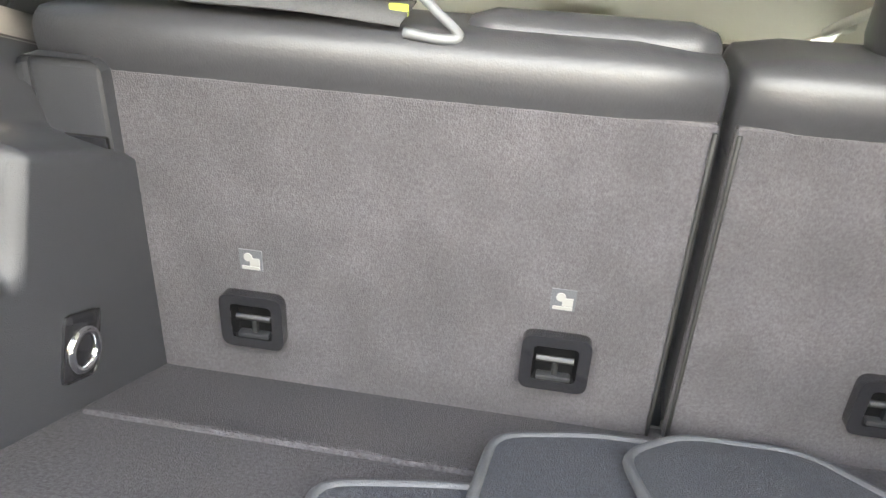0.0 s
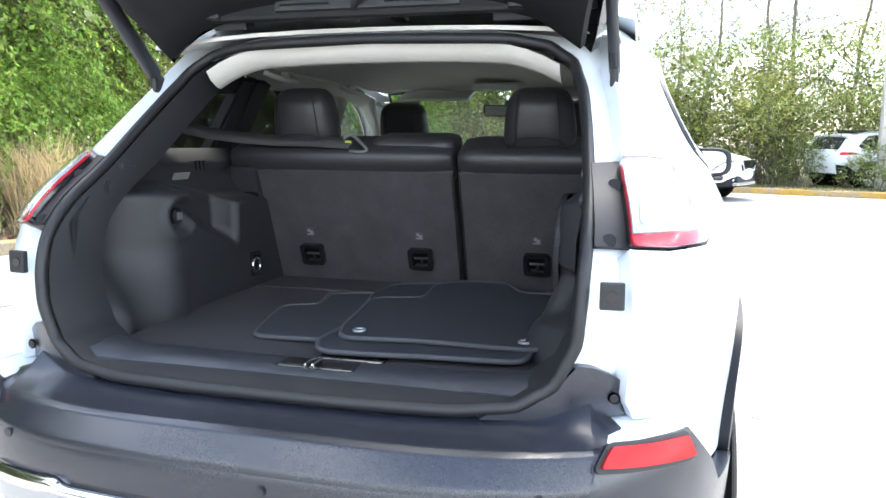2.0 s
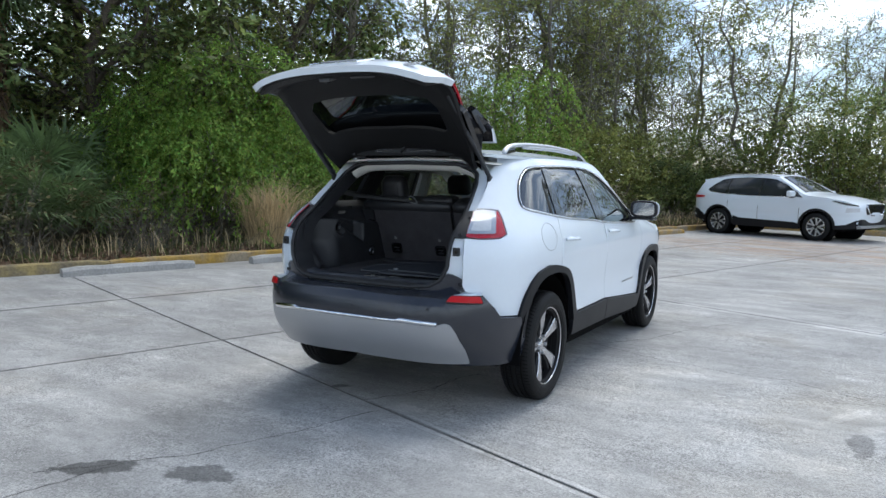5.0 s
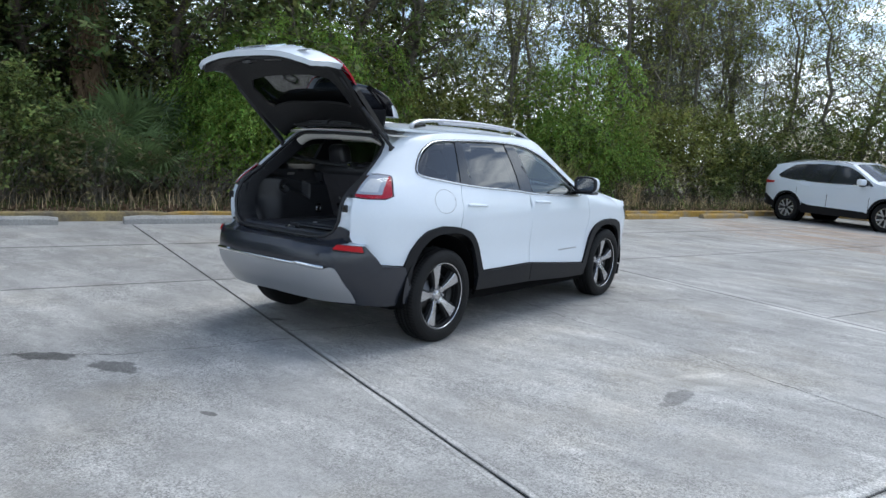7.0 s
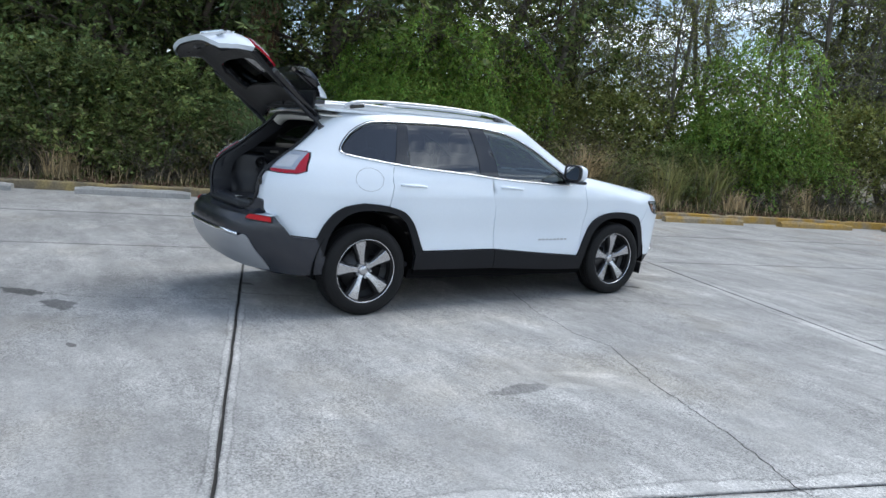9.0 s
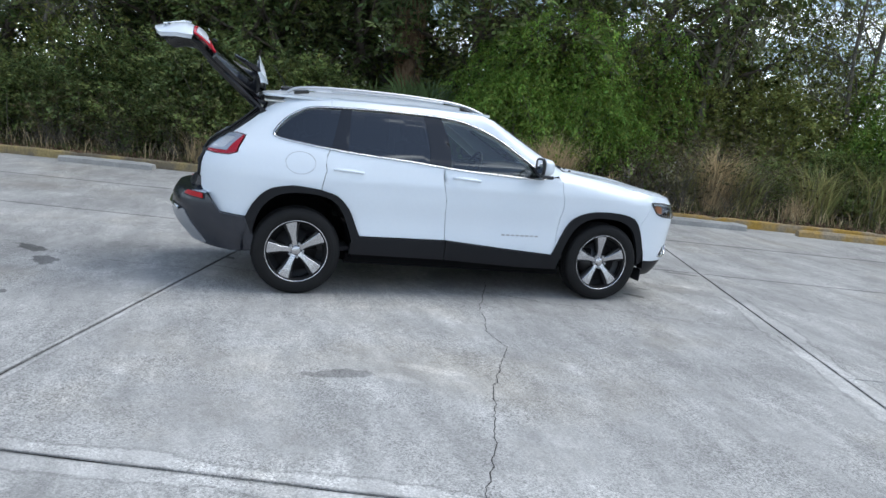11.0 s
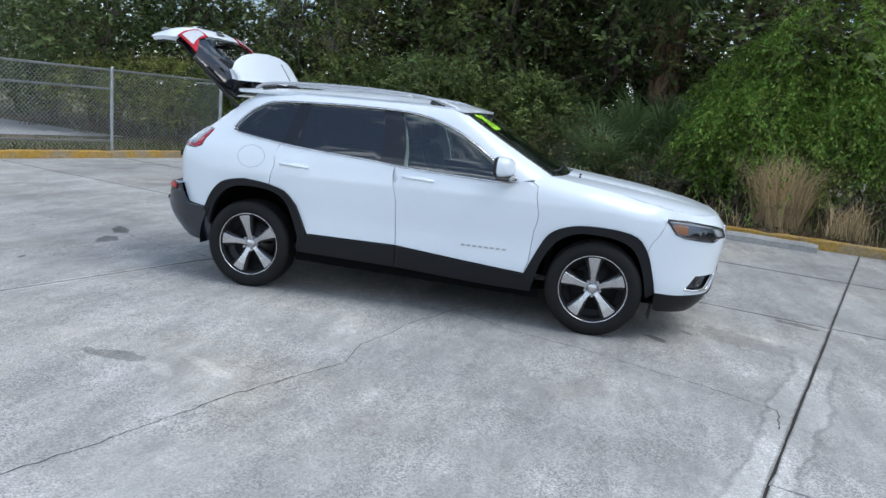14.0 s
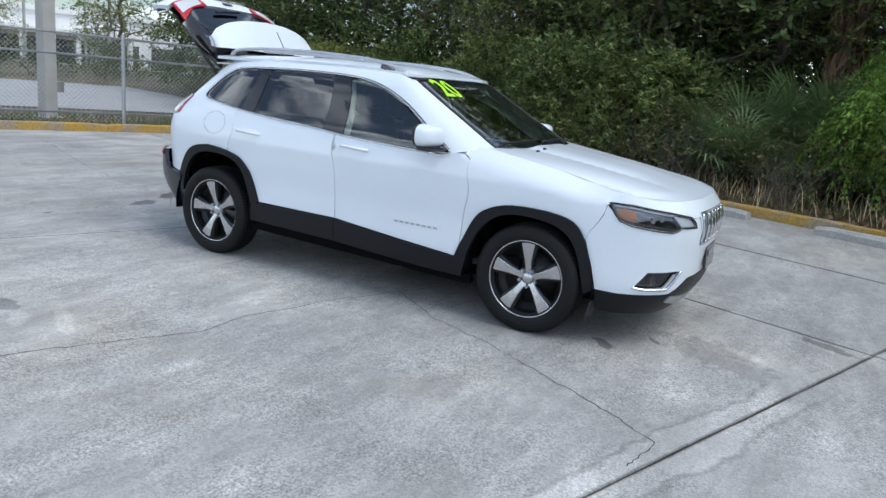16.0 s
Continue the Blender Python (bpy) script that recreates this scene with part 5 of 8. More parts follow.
for sg in (1, -1):
    part("mirror_arm", box(0.13, 0.06, 0.035, pose(sg * 0.895, 0.665, 1.085, 0, 0, sg * -6), 0.012), GLOSSBLACK, car)
    turn = pose(sg * 1.0, 0.645, 1.165, 0, 0, sg * -8)
    f = lambda c, p: math.copysign(abs(c) ** p, c)
    bm = bmesh.new()
    bmesh.ops.create_uvsphere(bm, u_segments=32, v_segments=20, radius=1)
    bmesh.ops.delete(bm, geom=[v for v in bm.verts if v.co.y < -0.12], context="VERTS")
    for v in bm.verts:
        x, y, z = v.co
        v.co = Vector((f(x, 0.62) * 0.122, f(max(y, -0.06), 0.8) * 0.095 - 0.028, f(z, 0.62) * 0.072))
    bmesh.ops.transform(bm, matrix=turn, verts=bm.verts[:])
    house = part("mirror_housing", bm, PAINT, car, "white mirror housing with black base", smooth=True)
    # black rim behind the white cap, holding the pane
    v_, f_ = [], []
    for k in range(40):
        c, s = math.cos(2 * math.pi * k / 40), math.sin(2 * math.pi * k / 40)
        for r, y in ((0.99, -0.034), (0.99, -0.045), (0.96, -0.053), (0.80, -0.053), (0.77, -0.046), (0.0, -0.046)):
            v_.append(turn @ Vector((f(c, 0.55) * 0.122 * r, y, f(s, 0.55) * 0.072 * r)))
    for k in range(40):
        f_ += [(k * 6 + j, (k + 1) % 40 * 6 + j, (k + 1) % 40 * 6 + j + 1, k * 6 + j + 1) for j in range(5)]
    mesh_object("mirror_rim", v_, f_, SEAL, house)
    part("mirror_foot", box(0.20, 0.105, 0.03, pose(sg * 0.985, 0.655, 1.084, 0, 0, sg * -8), 0.012), GLOSSBLACK, car)
    bm = bmesh.new()
    bmesh.ops.create_circle(bm, cap_ends=True, segments=40, radius=1)
    for v in bm.verts:
        v.co = Vector((f(v.co.x, 0.55) * 0.096, f(v.co.y, 0.55) * 0.0555, 0))
    bmesh.ops.transform(bm, matrix=turn @ pose(0, -0.0480, 0, 90), verts=bm.verts[:])
    part("mirror_pane", bm, MIRROR, house)

# lamps on the rear flanks
tl = tails(LOW, [(0.646, 1.074), (0.711, 1.066), (0.782, 1.066), (0.797, 1.084), (0.752, 1.164), (0.713, 1.213), (0.66, 1.222), (0.615, 1.218)])
skin("tail_lamp", rounded(tl, 0.012), lift(LOW, 0.003), RED, car, h=0.02, thick=0.006, mirror=True, label="red and clear tail lamp")
skin("lamp_base", rounded(tl, 0.012), lift(LOW, -0.003), GLOSSBLACK, car, h=0.03, thick=0.012, mirror=True)
tw = tails(LOW, [(0.645, 1.091), (0.760, 1.089), (0.738, 1.15), (0.706, 1.213), (0.660, 1.219), (0.618, 1.215)])
skin("lamp_clear", tw, lift(LOW, 0.007), LAMPCLEAR, car, h=0.02, thick=0.008, mirror=True, label="clear tail lamp window")
tw2 = tails(LOW, [(0.655, 1.104), (0.738, 1.103), (0.718, 1.155), (0.702, 1.187), (0.644, 1.189)])
skin("lamp_reflector", rounded(tw2, 0.008), lift(LOW, 0.010), WHITELAMP, car, h=0.015, thick=0.003, mirror=True)
skin("lamp_lens", shrink(rounded(tl, 0.012), -0.003), lift(LOW, 0.014), LENS, car, h=0.02, thick=0.012, mirror=True)
skin("lamp_housing", tails(LOW, [(0.590, 1.082), (0.655, 1.076), (0.632, 1.228), (0.568, 1.226)]), lift(LOW, -0.016), SEAL, car, h=0.03, thick=0.010, mirror=True)
for sg in (1, -1):
    for z in (1.185, 1.09):
        q = LOW.at(*LOW.end(0.615, z), -0.018)
        part("lamp_screw", rod(0.013, 0.014, pose(sg * q.x, q.y, q.z, 75), 14, bevel=0.003), CLAD, car)
    q = LOW.at(*LOW.end(0.615, 0.993), 0.0)
    part("bump_stop", box(0.042, 0.012, 0.048, pose(sg * 0.618, q.y - 0.001, 0.993, -2, 0, sg * 6), 0.003), SEAL, car)
    part("stop_hole", rod(0.010, 0.006, pose(sg * 0.618, q.y - 0.006, 0.993, 90), 14), GLOSSBLACK, car)

# underbody and wheel wells
part("floor_pan", box(1.40, 3.5, 0.10, pose(0, 0.05, 0.30), 0.02), UNDER, car)
for y in (-1.354, 1.354):
    for sg in (1, -1):
        arc = [(y + 0.43 * math.cos(t), 0.345 + 0.455 * math.sin(t)) for t in [math.pi * (-0.03 + 1.06 * k / 20) for k in range(21)]]
        v = [(sg * xx, yy, zz) for yy, zz in arc for xx in (0.88, 0.52)]
        f = [(2 * k, 2 * k + 1, 2 * k + 3, 2 * k + 2) for k in range(20)]
        me = mesh_object("wheel_well", v + [(sg * 0.52, y, 0.3)], f + [(2 * k + 1, 42, 2 * k + 3) for k in range(20)], UNDER, car)
    if y > 0:
        for sg in (1, -1):
            part("mud_flap", box(0.13, 0.012, 0.11, pose(sg * 0.81, y + 0.42, 0.235, -8), 0.004), SEAL, car)


# wheels
def wheel(sg, y):
    hub = Matrix.Translation((sg * 0.80, y, 0.346))
    turn = Matrix.Rotation(0 if sg > 0 else math.pi, 4, "Z")
    w = thing("wheel", "", "", None)
    w.parent = car
    w.matrix_basis = hub @ turn
    R = 0.350
    half = [(0.246, 0.085), (0.253, 0.100), (0.268, 0.108), (0.290, 0.1105), (0.312, 0.107), (0.328, 0.099), (0.340, 0.088), (R - 0.003, 0.075)]
    tread = []
    for a in (0.051, 0.017, -0.017, -0.051):
        tread += [(R, a + 0.0065), (R - 0.011, a + 0.0055), (R - 0.011, a - 0.0055), (R, a - 0.0065)]
    prof = half + tread + [(r, -a) for r, a in half[::-1]] + [(0.225, -0.07), (0.225, 0.07)]
    v, f = lathe(prof, 72, "X", close=True)
    mesh_object("tyre", v, [tuple(reversed(q)) for q in f], TYRE, w, "black road tyre", smooth=False)
    # tread sipes: flat dark strips laid on, groove shade put into their colour
    vv, ff = [], []
    for k in range(90):
        t = 2 * math.pi * k / 90
        for a0, a1 in ((0.060, 0.092), (-0.092, -0.060), (0.022, 0.045), (-0.045, -0.022)):
            b = len(vv)
            for rr, aa, dt in ((R + 0.0006, a0, -0.006), (R + 0.0006, a0, 0.006), (R - (0.007 if abs(a1) > 0.08 else -0.0006), a1, 0.016), (R - (0.007 if abs(a1) > 0.08 else -0.0006), a1, 0.004)):
                vv.append((aa, (rr + 0.0008) * math.cos(t + dt), (rr + 0.0008) * math.sin(t + dt)))
            ff.append((b, b + 1, b + 2, b + 3))
    tagged(mesh_object("tread", vv, ff, UNDER, w, smooth=False), kind="stuff")
    big = lambda vs: [(q[0], q[1] * 1.06, q[2] * 1.06) for q in vs]
    rim = [(0.226, -0.09), (0.222, 0.02), (0.212, 0.03), (0.214, 0.062), (0.228, 0.072), (0.233, 0.086)]
    v, f = lathe([(0.232, 0.085), (0.237, 0.088), (0.233, 0.093), (0.226, 0.089), (0.227, 0.080)], 64, "X", close=True)
    mesh_object("rim_lip", big(v), [tuple(reversed(q)) for q in f], ALLOY, w)
    v, f = lathe(rim, 64, "X")
    mesh_object("rim", big(v), [tuple(reversed(q)) for q in f], ALLOY_DARK, w, "dark alloy rim with polished spokes")
    v, f = lathe([(0.222, 0.03), (0.20, -0.03), (0.06, -0.03)], 48, "X")
    mesh_object("rim_barrel", big(v), [tuple(reversed(q)) for q in f], ALLOY_DARK, w)
    v, f = lathe([(0.17, -0.02), (0.17, 0.0), (0.06, 0.0), (0.06, 0.02), (0.0, 0.02)], 40, "X")
    mesh_object("brake_disc", v, [tuple(reversed(q)) for q in f], STEEL, w)
    part("brake_caliper", box(0.05, 0.09, 0.10, pose(0.0, -0.12 if y > 0 else 0.12, 0.06), 0.012), UNDER, w)
    for k in range(5):
        ang = 2 * math.pi * k / 5 + (0.05 if y > 0 else 0.22)
        rot = Matrix.Rotation(ang, 4, "X")
        # spoke, wider at the rim, its face polished, with dark flanks
        cross = [(0.030, 0.024, 0.040), (0.070, 0.019, 0.052), (0.115, 0.023, 0.062), (0.165, 0.033, 0.070), (0.200, 0.041, 0.073), (0.219, 0.046, 0.074)]
        v, f = [], []
        for r, hw, xf in cross:
            v += [(xf - 0.045, -hw * 0.75, r), (xf - 0.004, -hw, r), (xf, -hw + 0.005, r), (xf, hw - 0.005, r), (xf - 0.004, hw, r), (xf - 0.045, hw * 0.75, r)]
        for i in range(len(cross) - 1):
            for j in range(5):
                f.append((i * 6 + j, i * 6 + j + 1, i * 6 + 7 + j, i * 6 + 6 + j))
        v = [rot @ Vector(p) for p in v]
        mesh_object("spoke", big(v), [tuple(reversed(q)) for q in f], ALLOY, w, smooth=False)
        v, f = [], []
        for sd in (-1, 1):
            b = len(v)
            for r, off, xf in ((0.075, 0.026, 0.040), (0.13, 0.036, 0.047), (0.185, 0.052, 0.052), (0.216, 0.064, 0.054)):
                v += [(xf - 0.03, sd * off * 1.15, r), (xf, sd * off, r), (xf + 0.004, sd * (off - 0.014), r)]
            for i in range(3):
                for j in range(2):
                    q = (b + i * 3 + j, b + i * 3 + j + 1, b + i * 3 + 4 + j, b + i * 3 + 3 + j)
                    f.append(q if sd < 0 else tuple(reversed(q)))
        mesh_object("spoke_pocket", big([rot @ Vector(p) for p in v]), f, ALLOY_DARK, w, smooth=False)
        part("lug_nut", rod(0.011, 0.02, Matrix.Rotation(ang + math.pi / 5, 4, "X") @ pose(0.050, 0, 0.056, 0, 90), 6), CHROMEDULL, w)
    v, f = lathe([(0.078, 0.026), (0.075, 0.036), (0.036, 0.040), (0.0, 0.040)], 40, "X")
    mesh_object("hub_plate", v, [tuple(reversed(q)) for q in f], ALLOY_DARK, w)
    v, f = lathe([(0.040, 0.030), (0.039, 0.046), (0.034, 0.052), (0.026, 0.056), (0.0, 0.058)], 40, "X")
    mesh_object("hub_cap", v, [tuple(reversed(q)) for q in f], ALLOY, w)
    return w


for sg in (1, -1):
    for y in (-1.354, 1.354):
        wheel(sg, y)


# ---- the tailgate, raised ----
HINGE = Vector((0, -1.60, 1.56))
OPEN = -78.0
SWING = Matrix.Translation(HINGE) @ Matrix.Rotation(radians(OPEN), 4, "X") @ Matrix.Translation(-HINGE)


def raised(fn):
    """A skin of the closed gate, carried up with it."""
    return lambda a, b, off=0.0: SWING @ fn(a, b, off)


def both(pts):
    """An outline from its right half, bottom middle to top middle."""
    return pts + [(-x, z) for x, z in pts[::-1] if x > 1e-6]


gate_half = [(0.0, 0.79), (0.30, 0.789), (0.50, 0.795), (0.595, 0.825), (0.630, 0.90), (0.633, 1.06), (0.622, 1.20), (0.600, 1.36), (0.578, 1.45), (0.555, 1.515), (0.30, 1.54), (0.0, 1.545)]
glass_half = [(0.0, 1.165), (0.45, 1.165), (0.53, 1.19), (0.525, 1.30), (0.50, 1.41), (0.46, 1.455), (0.0, 1.475)]
inner_half = [(0.0, 1.19), (0.42, 1.19), (0.47, 1.22), (0.46, 1.32), (0.455, 1.335), (0.42, 1.358), (0.0, 1.368)]
gate_poly, glass_poly, inner_poly = tails(LOW, both(gate_half)), tails(LOW, both(glass_half)), tails(LOW, both(inner_half))


def pan(s, z, off=0.0):
    """The gate's inner trim: set in from the skin, deeper round the window."""
    p = LOW.at(s, z, 0.0)
    edge = min(1.0, max(0.0, min((z - 0.79) / 0.07, (0.64 - abs(p.x)) / 0.07, (1.55 - z) / 0.06)))
    d = 0.03 + 0.045 * (edge ** 0.6) - 0.014 * math.exp(-((z - 1.03) / 0.05) ** 2) * edge
    return LOW.at(s, z, -d + off)


tailgate = skin("tailgate", shrink(gate_poly, 0.014), raised(pan), GATETRIM, car, h=0.035, thick=-0.02, flip=True, holes=[inner_poly], label="raised tailgate with black inner trim")[0]
lower_half = [(0.0, 0.79), (0.30, 0.789), (0.50, 0.795), (0.595, 0.825), (0.630, 0.90), (0.633, 1.06), (0.30, 1.085), (0.27, 1.15), (0.0, 1.155)]
skin("gate_skin", tails(LOW, both(lower_half)), raised(LOW.at), PAINT, tailgate, h=0.04, thick=0.035, label="white painted tailgate skin")
upper_half = [(0.46, 1.455), (0.50, 1.41), (0.525, 1.30), (0.53, 1.19), (0.62, 1.20), (0.60, 1.36), (0.578, 1.45), (0.555, 1.515), (0.30, 1.54), (0.0, 1.545), (0.0, 1.475)]
uh = tails(LOW, upper_half)
skin("gate_window_frame", uh + [(-s, z) for s, z in uh[:-2][::-1]], raised(lift(LOW, -0.004)), GLOSSBLACK, tailgate, h=0.04, thick=0.03)
ro = skin("rear_glass", glass_poly, raised(lift(LOW, -0.006)), TINT, tailgate, h=0.06, thick=0.0)[0]
ro.visible_shadow = False
gl = tails(LOW, [(0.31, 1.088), (0.596, 1.066), (0.590, 1.200), (0.53, 1.185), (0.45, 1.16), (0.285, 1.155)])
for sg in (1, -1):
    pl = gl if sg > 0 else [(-s, z) for s, z in gl[::-1]]
    skin("gate_lamp", pl, raised(lift(LOW, 0.006)), RED, tailgate, h=0.03, thick=0.012, label="red and clear lamp on the tailgate")
    wp = tails(LOW, [(0.34, 1.105), (0.58, 1.085), (0.575, 1.165), (0.34, 1.145)])
    skin("gate_lamp_clear", wp if sg > 0 else [(-s, z) for s, z in wp[::-1]], raised(lift(LOW, 0.012)), WHITELAMP, tailgate, h=0.03, thick=0.01)
# spoiler: white blade over the window with black underside
tip_y = hermite([0.0, 0.3, 0.5, 0.6, 0.64], [-1.925, -1.905, -1.855, -1.795, -1.74])
sv, sf = [], []
NS = 24
for i in range(NS + 1):
    x = -0.625 + 1.25 * i / NS
    y0, y1 = -1.662, tip_y(abs(x))
    z0 = roof_at(x, -1.655).z - 0.001
    z1 = 1.545 - 0.035 * (abs(x) / 0.62) ** 2
    sv += [SWING @ Vector(p) for p in ((x, y0, z0), (x, (y0 + y1) / 2, (z0 + z1) / 2 + 0.008), (x, y1, z1), (x, y1 + 0.004, z1 - 0.022), (x, (y0 + y1) / 2, z0 - 0.055), (x, y0 - 0.02, z0 - 0.055))]
for i in range(NS):
    for k in range(2):
        sf.append((i * 6 + k, i * 6 + k + 1, i * 6 + 7 + k, i * 6 + 6 + k))
mesh_object("spoiler", sv, sf + [tuple(range(6)), tuple(reversed(range(NS * 6, NS * 6 + 6)))], PAINT, tailgate, "white roof spoiler over the rear window")
mesh_object("spoiler_underside", sv, [(i * 6 + k, i * 6 + k + 1, i * 6 + 7 + k, i * 6 + 6 + k) for i in range(NS) for k in (2, 3, 4)], GLOSSBLACK, tailgate)
for sg in (1, -1):
    fin = [Vector((sg * 0.60, -1.80, 1.50)), Vector((sg * 0.585, -1.745, 1.50)), Vector((sg * 0.575, -1.92, 1.335)), Vector((sg * 0.60, -1.90, 1.35))]
    fin2 = [p + Vector((-sg * 0.03, 0.02, 0)) for p in fin]
    mesh_object("spoiler_fin", [SWING @ p for p in fin + fin2], [(0, 1, 2, 3), (7, 6, 5, 4), (0, 4, 5, 1), (1, 5, 6, 2), (2, 6, 7, 3), (3, 7, 4, 0)], GLOSSBLACK, tailgate, smooth=False)


def on_gate(x, z, off):
    return SWING @ LOW.at(*LOW.end(x, z), off)


def gate_box(name, sx, sy, sz, x, z, off, material, bevel=0.004, parent=None, label=""):
    a, b = LOW.at(*LOW.end(x, z - 0.02), 0), LOW.at(*LOW.end(x, z + 0.02), 0)
    tilt = math.degrees(math.atan2(b.y - a.y, b.z - a.z))
    q = LOW.at(*LOW.end(x, z), off)
    m = SWING @ pose(q.x, q.y, q.z, -tilt)
    return part(name, box(sx, sy, sz, m, bevel), material, parent or tailgate, label)


gate_box("handle_bar", 0.54, 0.014, 0.012, 0.0, 1.052, 0.001, CHROME, 0.004)
for k in range(5):
    gate_box("bar_inset", 0.072, 0.018, 0.026, (k - 2) * 0.096, 1.028, 0.004, GLOSSBLACK if k % 4 else WHITELAMP, 0.003)
pl_ = gate_box("dealer_plate", 0.31, 0.012, 0.16, 0.0, 0.925, 0.002, GLOSSBLACK, 0.004, label="black dealer plate in a chrome frame")
for dz in (0.03, -0.028):
    gate_box("plate_bar", 0.22, 0.006, 0.04, 0.0, 0.925 + dz, 0.009, PLATEINK, 0.001, pl_)
for sx, sz, x, z in ((0.33, 0.012, 0, 1.006), (0.33, 0.012, 0, 0.844), (0.012, 0.17, 0.16, 0.925), (0.012, 0.17, -0.16, 0.925)):
    gate_box("plate_frame", sx, 0.012, sz, x, z, 0.005, CHROME, 0.003, pl_)
gate_box("maker_badge", 0.11, 0.008, 0.035, 0.0, 1.115, 0.008, BADGE, 0.006)
gate_box("grade_badge", 0.15, 0.006, 0.02, 0.45, 0.90, 0.005, CHROMEDULL, 0.002)
gate_box("grade_badge", 0.10, 0.006, 0.015, 0.46, 0.872, 0.005, CHROMEDULL, 0.002)
tube("rear_wiper", [on_gate(0.30 * t - 0.05, 1.185 + 0.02 * t, 0.02) for t in (0, 0.35, 0.7, 1.0)], 0.012, SEAL, tailgate, sides=6)
# inner fittings
gate_box("pull_cup", 0.17, 0.03, 0.05, 0.16, 0.90, -0.075, GLOSSBLACK, 0.015)
gate_box("latch_cover", 0.075, 0.02, 0.075, -0.08, 0.875, -0.082, GREYTAB, 0.01)
gate_box("latch", 0.02, 0.03, 0.04, -0.08, 0.868, -0.09, SEAL, 0.004)
for x in (-0.50, 0.50):
    gate_box("bump_pad", 0.05, 0.03, 0.03, x, 0.90, -0.06, SEAL, 0.008)
for sg in (1, -1):
    part("gate_hinge", box(0.09, 0.05, 0.02, pose(sg * 0.36, -1.645, 1.545, 20), 0.004), SEAL, car)
    part("hinge_arm", box(0.05, 0.14, 0.014, SWING @ pose(sg * 0.36, -1.665, 1.535, 0), 0.004), SEAL, car)
    a = Vector((sg * 0.592, -1.645, 1.410))
    b = SWING @ LOW.at(*LOW.end(sg * 0.592, 1.13), -0.065)
    d = (b - a)
    tube("strut_rod", [a + d * 0.45, b], 0.008, SEAL, car, sides=8)
    tube("strut_body", [a + d * 0.04, a + d * (0.60 if sg > 0 else 0.90)], 0.0125 if sg > 0 else 0.020, SEAL, car, sides=12)
    tube("strut_boot", [a, a + d * 0.10], 0.013, SEAL, car, sides=8)
    part("strut_mount", box(0.02, 0.05, 0.045, Matrix.Translation(a) @ pose(0, 0, -0.012), 0.008), SEAL, car)
tube("harness_sleeve", spline([(-0.02, -1.66, 1.545), (0.0, -1.722, 1.572), (0.05, -1.730, 1.604), (0.10, -1.722, 1.600)], 4), 0.010, SEAL, car, sides=8)
part("hinge_panel", box(1.11, 0.024, 0.135, pose(0, -1.690, 1.607, -10), 0.010), GATETRIM, tailgate, "black lower edge of the raised tailgate")
part("wiring_cover", box(0.46, 0.016, 0.048, pose(0.02, -1.708, 1.582, -10), 0.006), TRIM, tailgate)
for x, w in ((-0.13, 0.13), (0.15, 0.16)):
    part("cover_rib", box(w, 0.008, 0.010, pose(x, -1.718, 1.592, -10), 0.003), GLOSSBLACK, tailgate)
    part("cover_rib", box(w, 0.008, 0.008, pose(x, -1.716, 1.572, -10), 0.003), GLOSSBLACK, tailgate)
for sg in (1, -1):
    part("hinge_bracket", box(0.085, 0.03, 0.034, pose(sg * 0.40, -1.708, 1.562, -10), 0.006), SEAL, tailgate)
    part("hinge_bolt", rod(0.009, 0.012, pose(sg * 0.40 + 0.025, -1.724, 1.566, 80), 8), CHROMEDULL, tailgate)
    part("edge_pad", box(0.030, 0.02, 0.012, pose(sg * 0.50, -1.706, 1.560, -10), 0.004), SEAL, tailgate)

# opening: white return, rubber seal, inner sill
open_half = [(0.0, 0.778), (0.36, 0.778), (0.47, 0.788), (0.535, 0.825), (0.572, 0.90), (0.580, 1.0), (0.580, 1.10), (0.572, 1.20), (0.558, 1.30), (0.540, 1.39), (0.512, 1.455), (0.45, 1.498), (0.36, 1.515), (0.0, 1.522)]
ring_half = [(0.0, 0.76), (0.45, 0.762), (0.63, 0.79), (0.668, 0.88), (0.668, 1.06), (0.655, 1.20), (0.630, 1.36), (0.605, 1.45), (0.575, 1.53), (0.30, 1.55), (0.0, 1.553)]
skin("opening_return", tails(LOW, both(ring_half)), lift(LOW, -0.04), PAINT, car, h=0.035, thick=0.0, holes=[shrink(tails(LOW, both(open_half)), -0.003)], label="white painted rim of the tailgate opening")
loop = [LOW.at(s, z, -0.030) for s, z in fine_loop(tails(LOW, both(open_half)), 0.05)]
loop = spline(loop, 2, closed=True)
tube("opening_seal", loop, 0.0125, SEAL, car, sides=8, closed=True, label="black rubber seal round the tailgate opening")
n = len(loop)
cv, cf = [], []
for p in loop:
    k = Vector((p.x * 0.985, p.y + 0.012, 0.80 + (p.z - 0.80) * 0.985))
    k2 = Vector((p.x * 0.966, p.y + 0.075, 1.12 + (p.z - 1.12) * 0.966))
    k3 = Vector((p.x * 0.966, p.y + 0.16, 1.12 + (p.z - 1.12) * 0.966))
    if p.z < 0.84:
        k.z, k2.z, k3.z = max(k.z, 0.785), max(0.797, p.z + 0.01), max(0.792, p.z + 0.008)
    if p.z > 1.40:
        t_ = min(1.0, (p.z - 1.40) / 0.08)
        k2 = k2.lerp(Vector((p.x * 0.985, p.y + 0.03, p.z - 0.012)), t_)
        k3 = k3.lerp(Vector((p.x * 0.985, p.y + 0.05, p.z - 0.010)), t_)
    cv += [k, k2, k3]
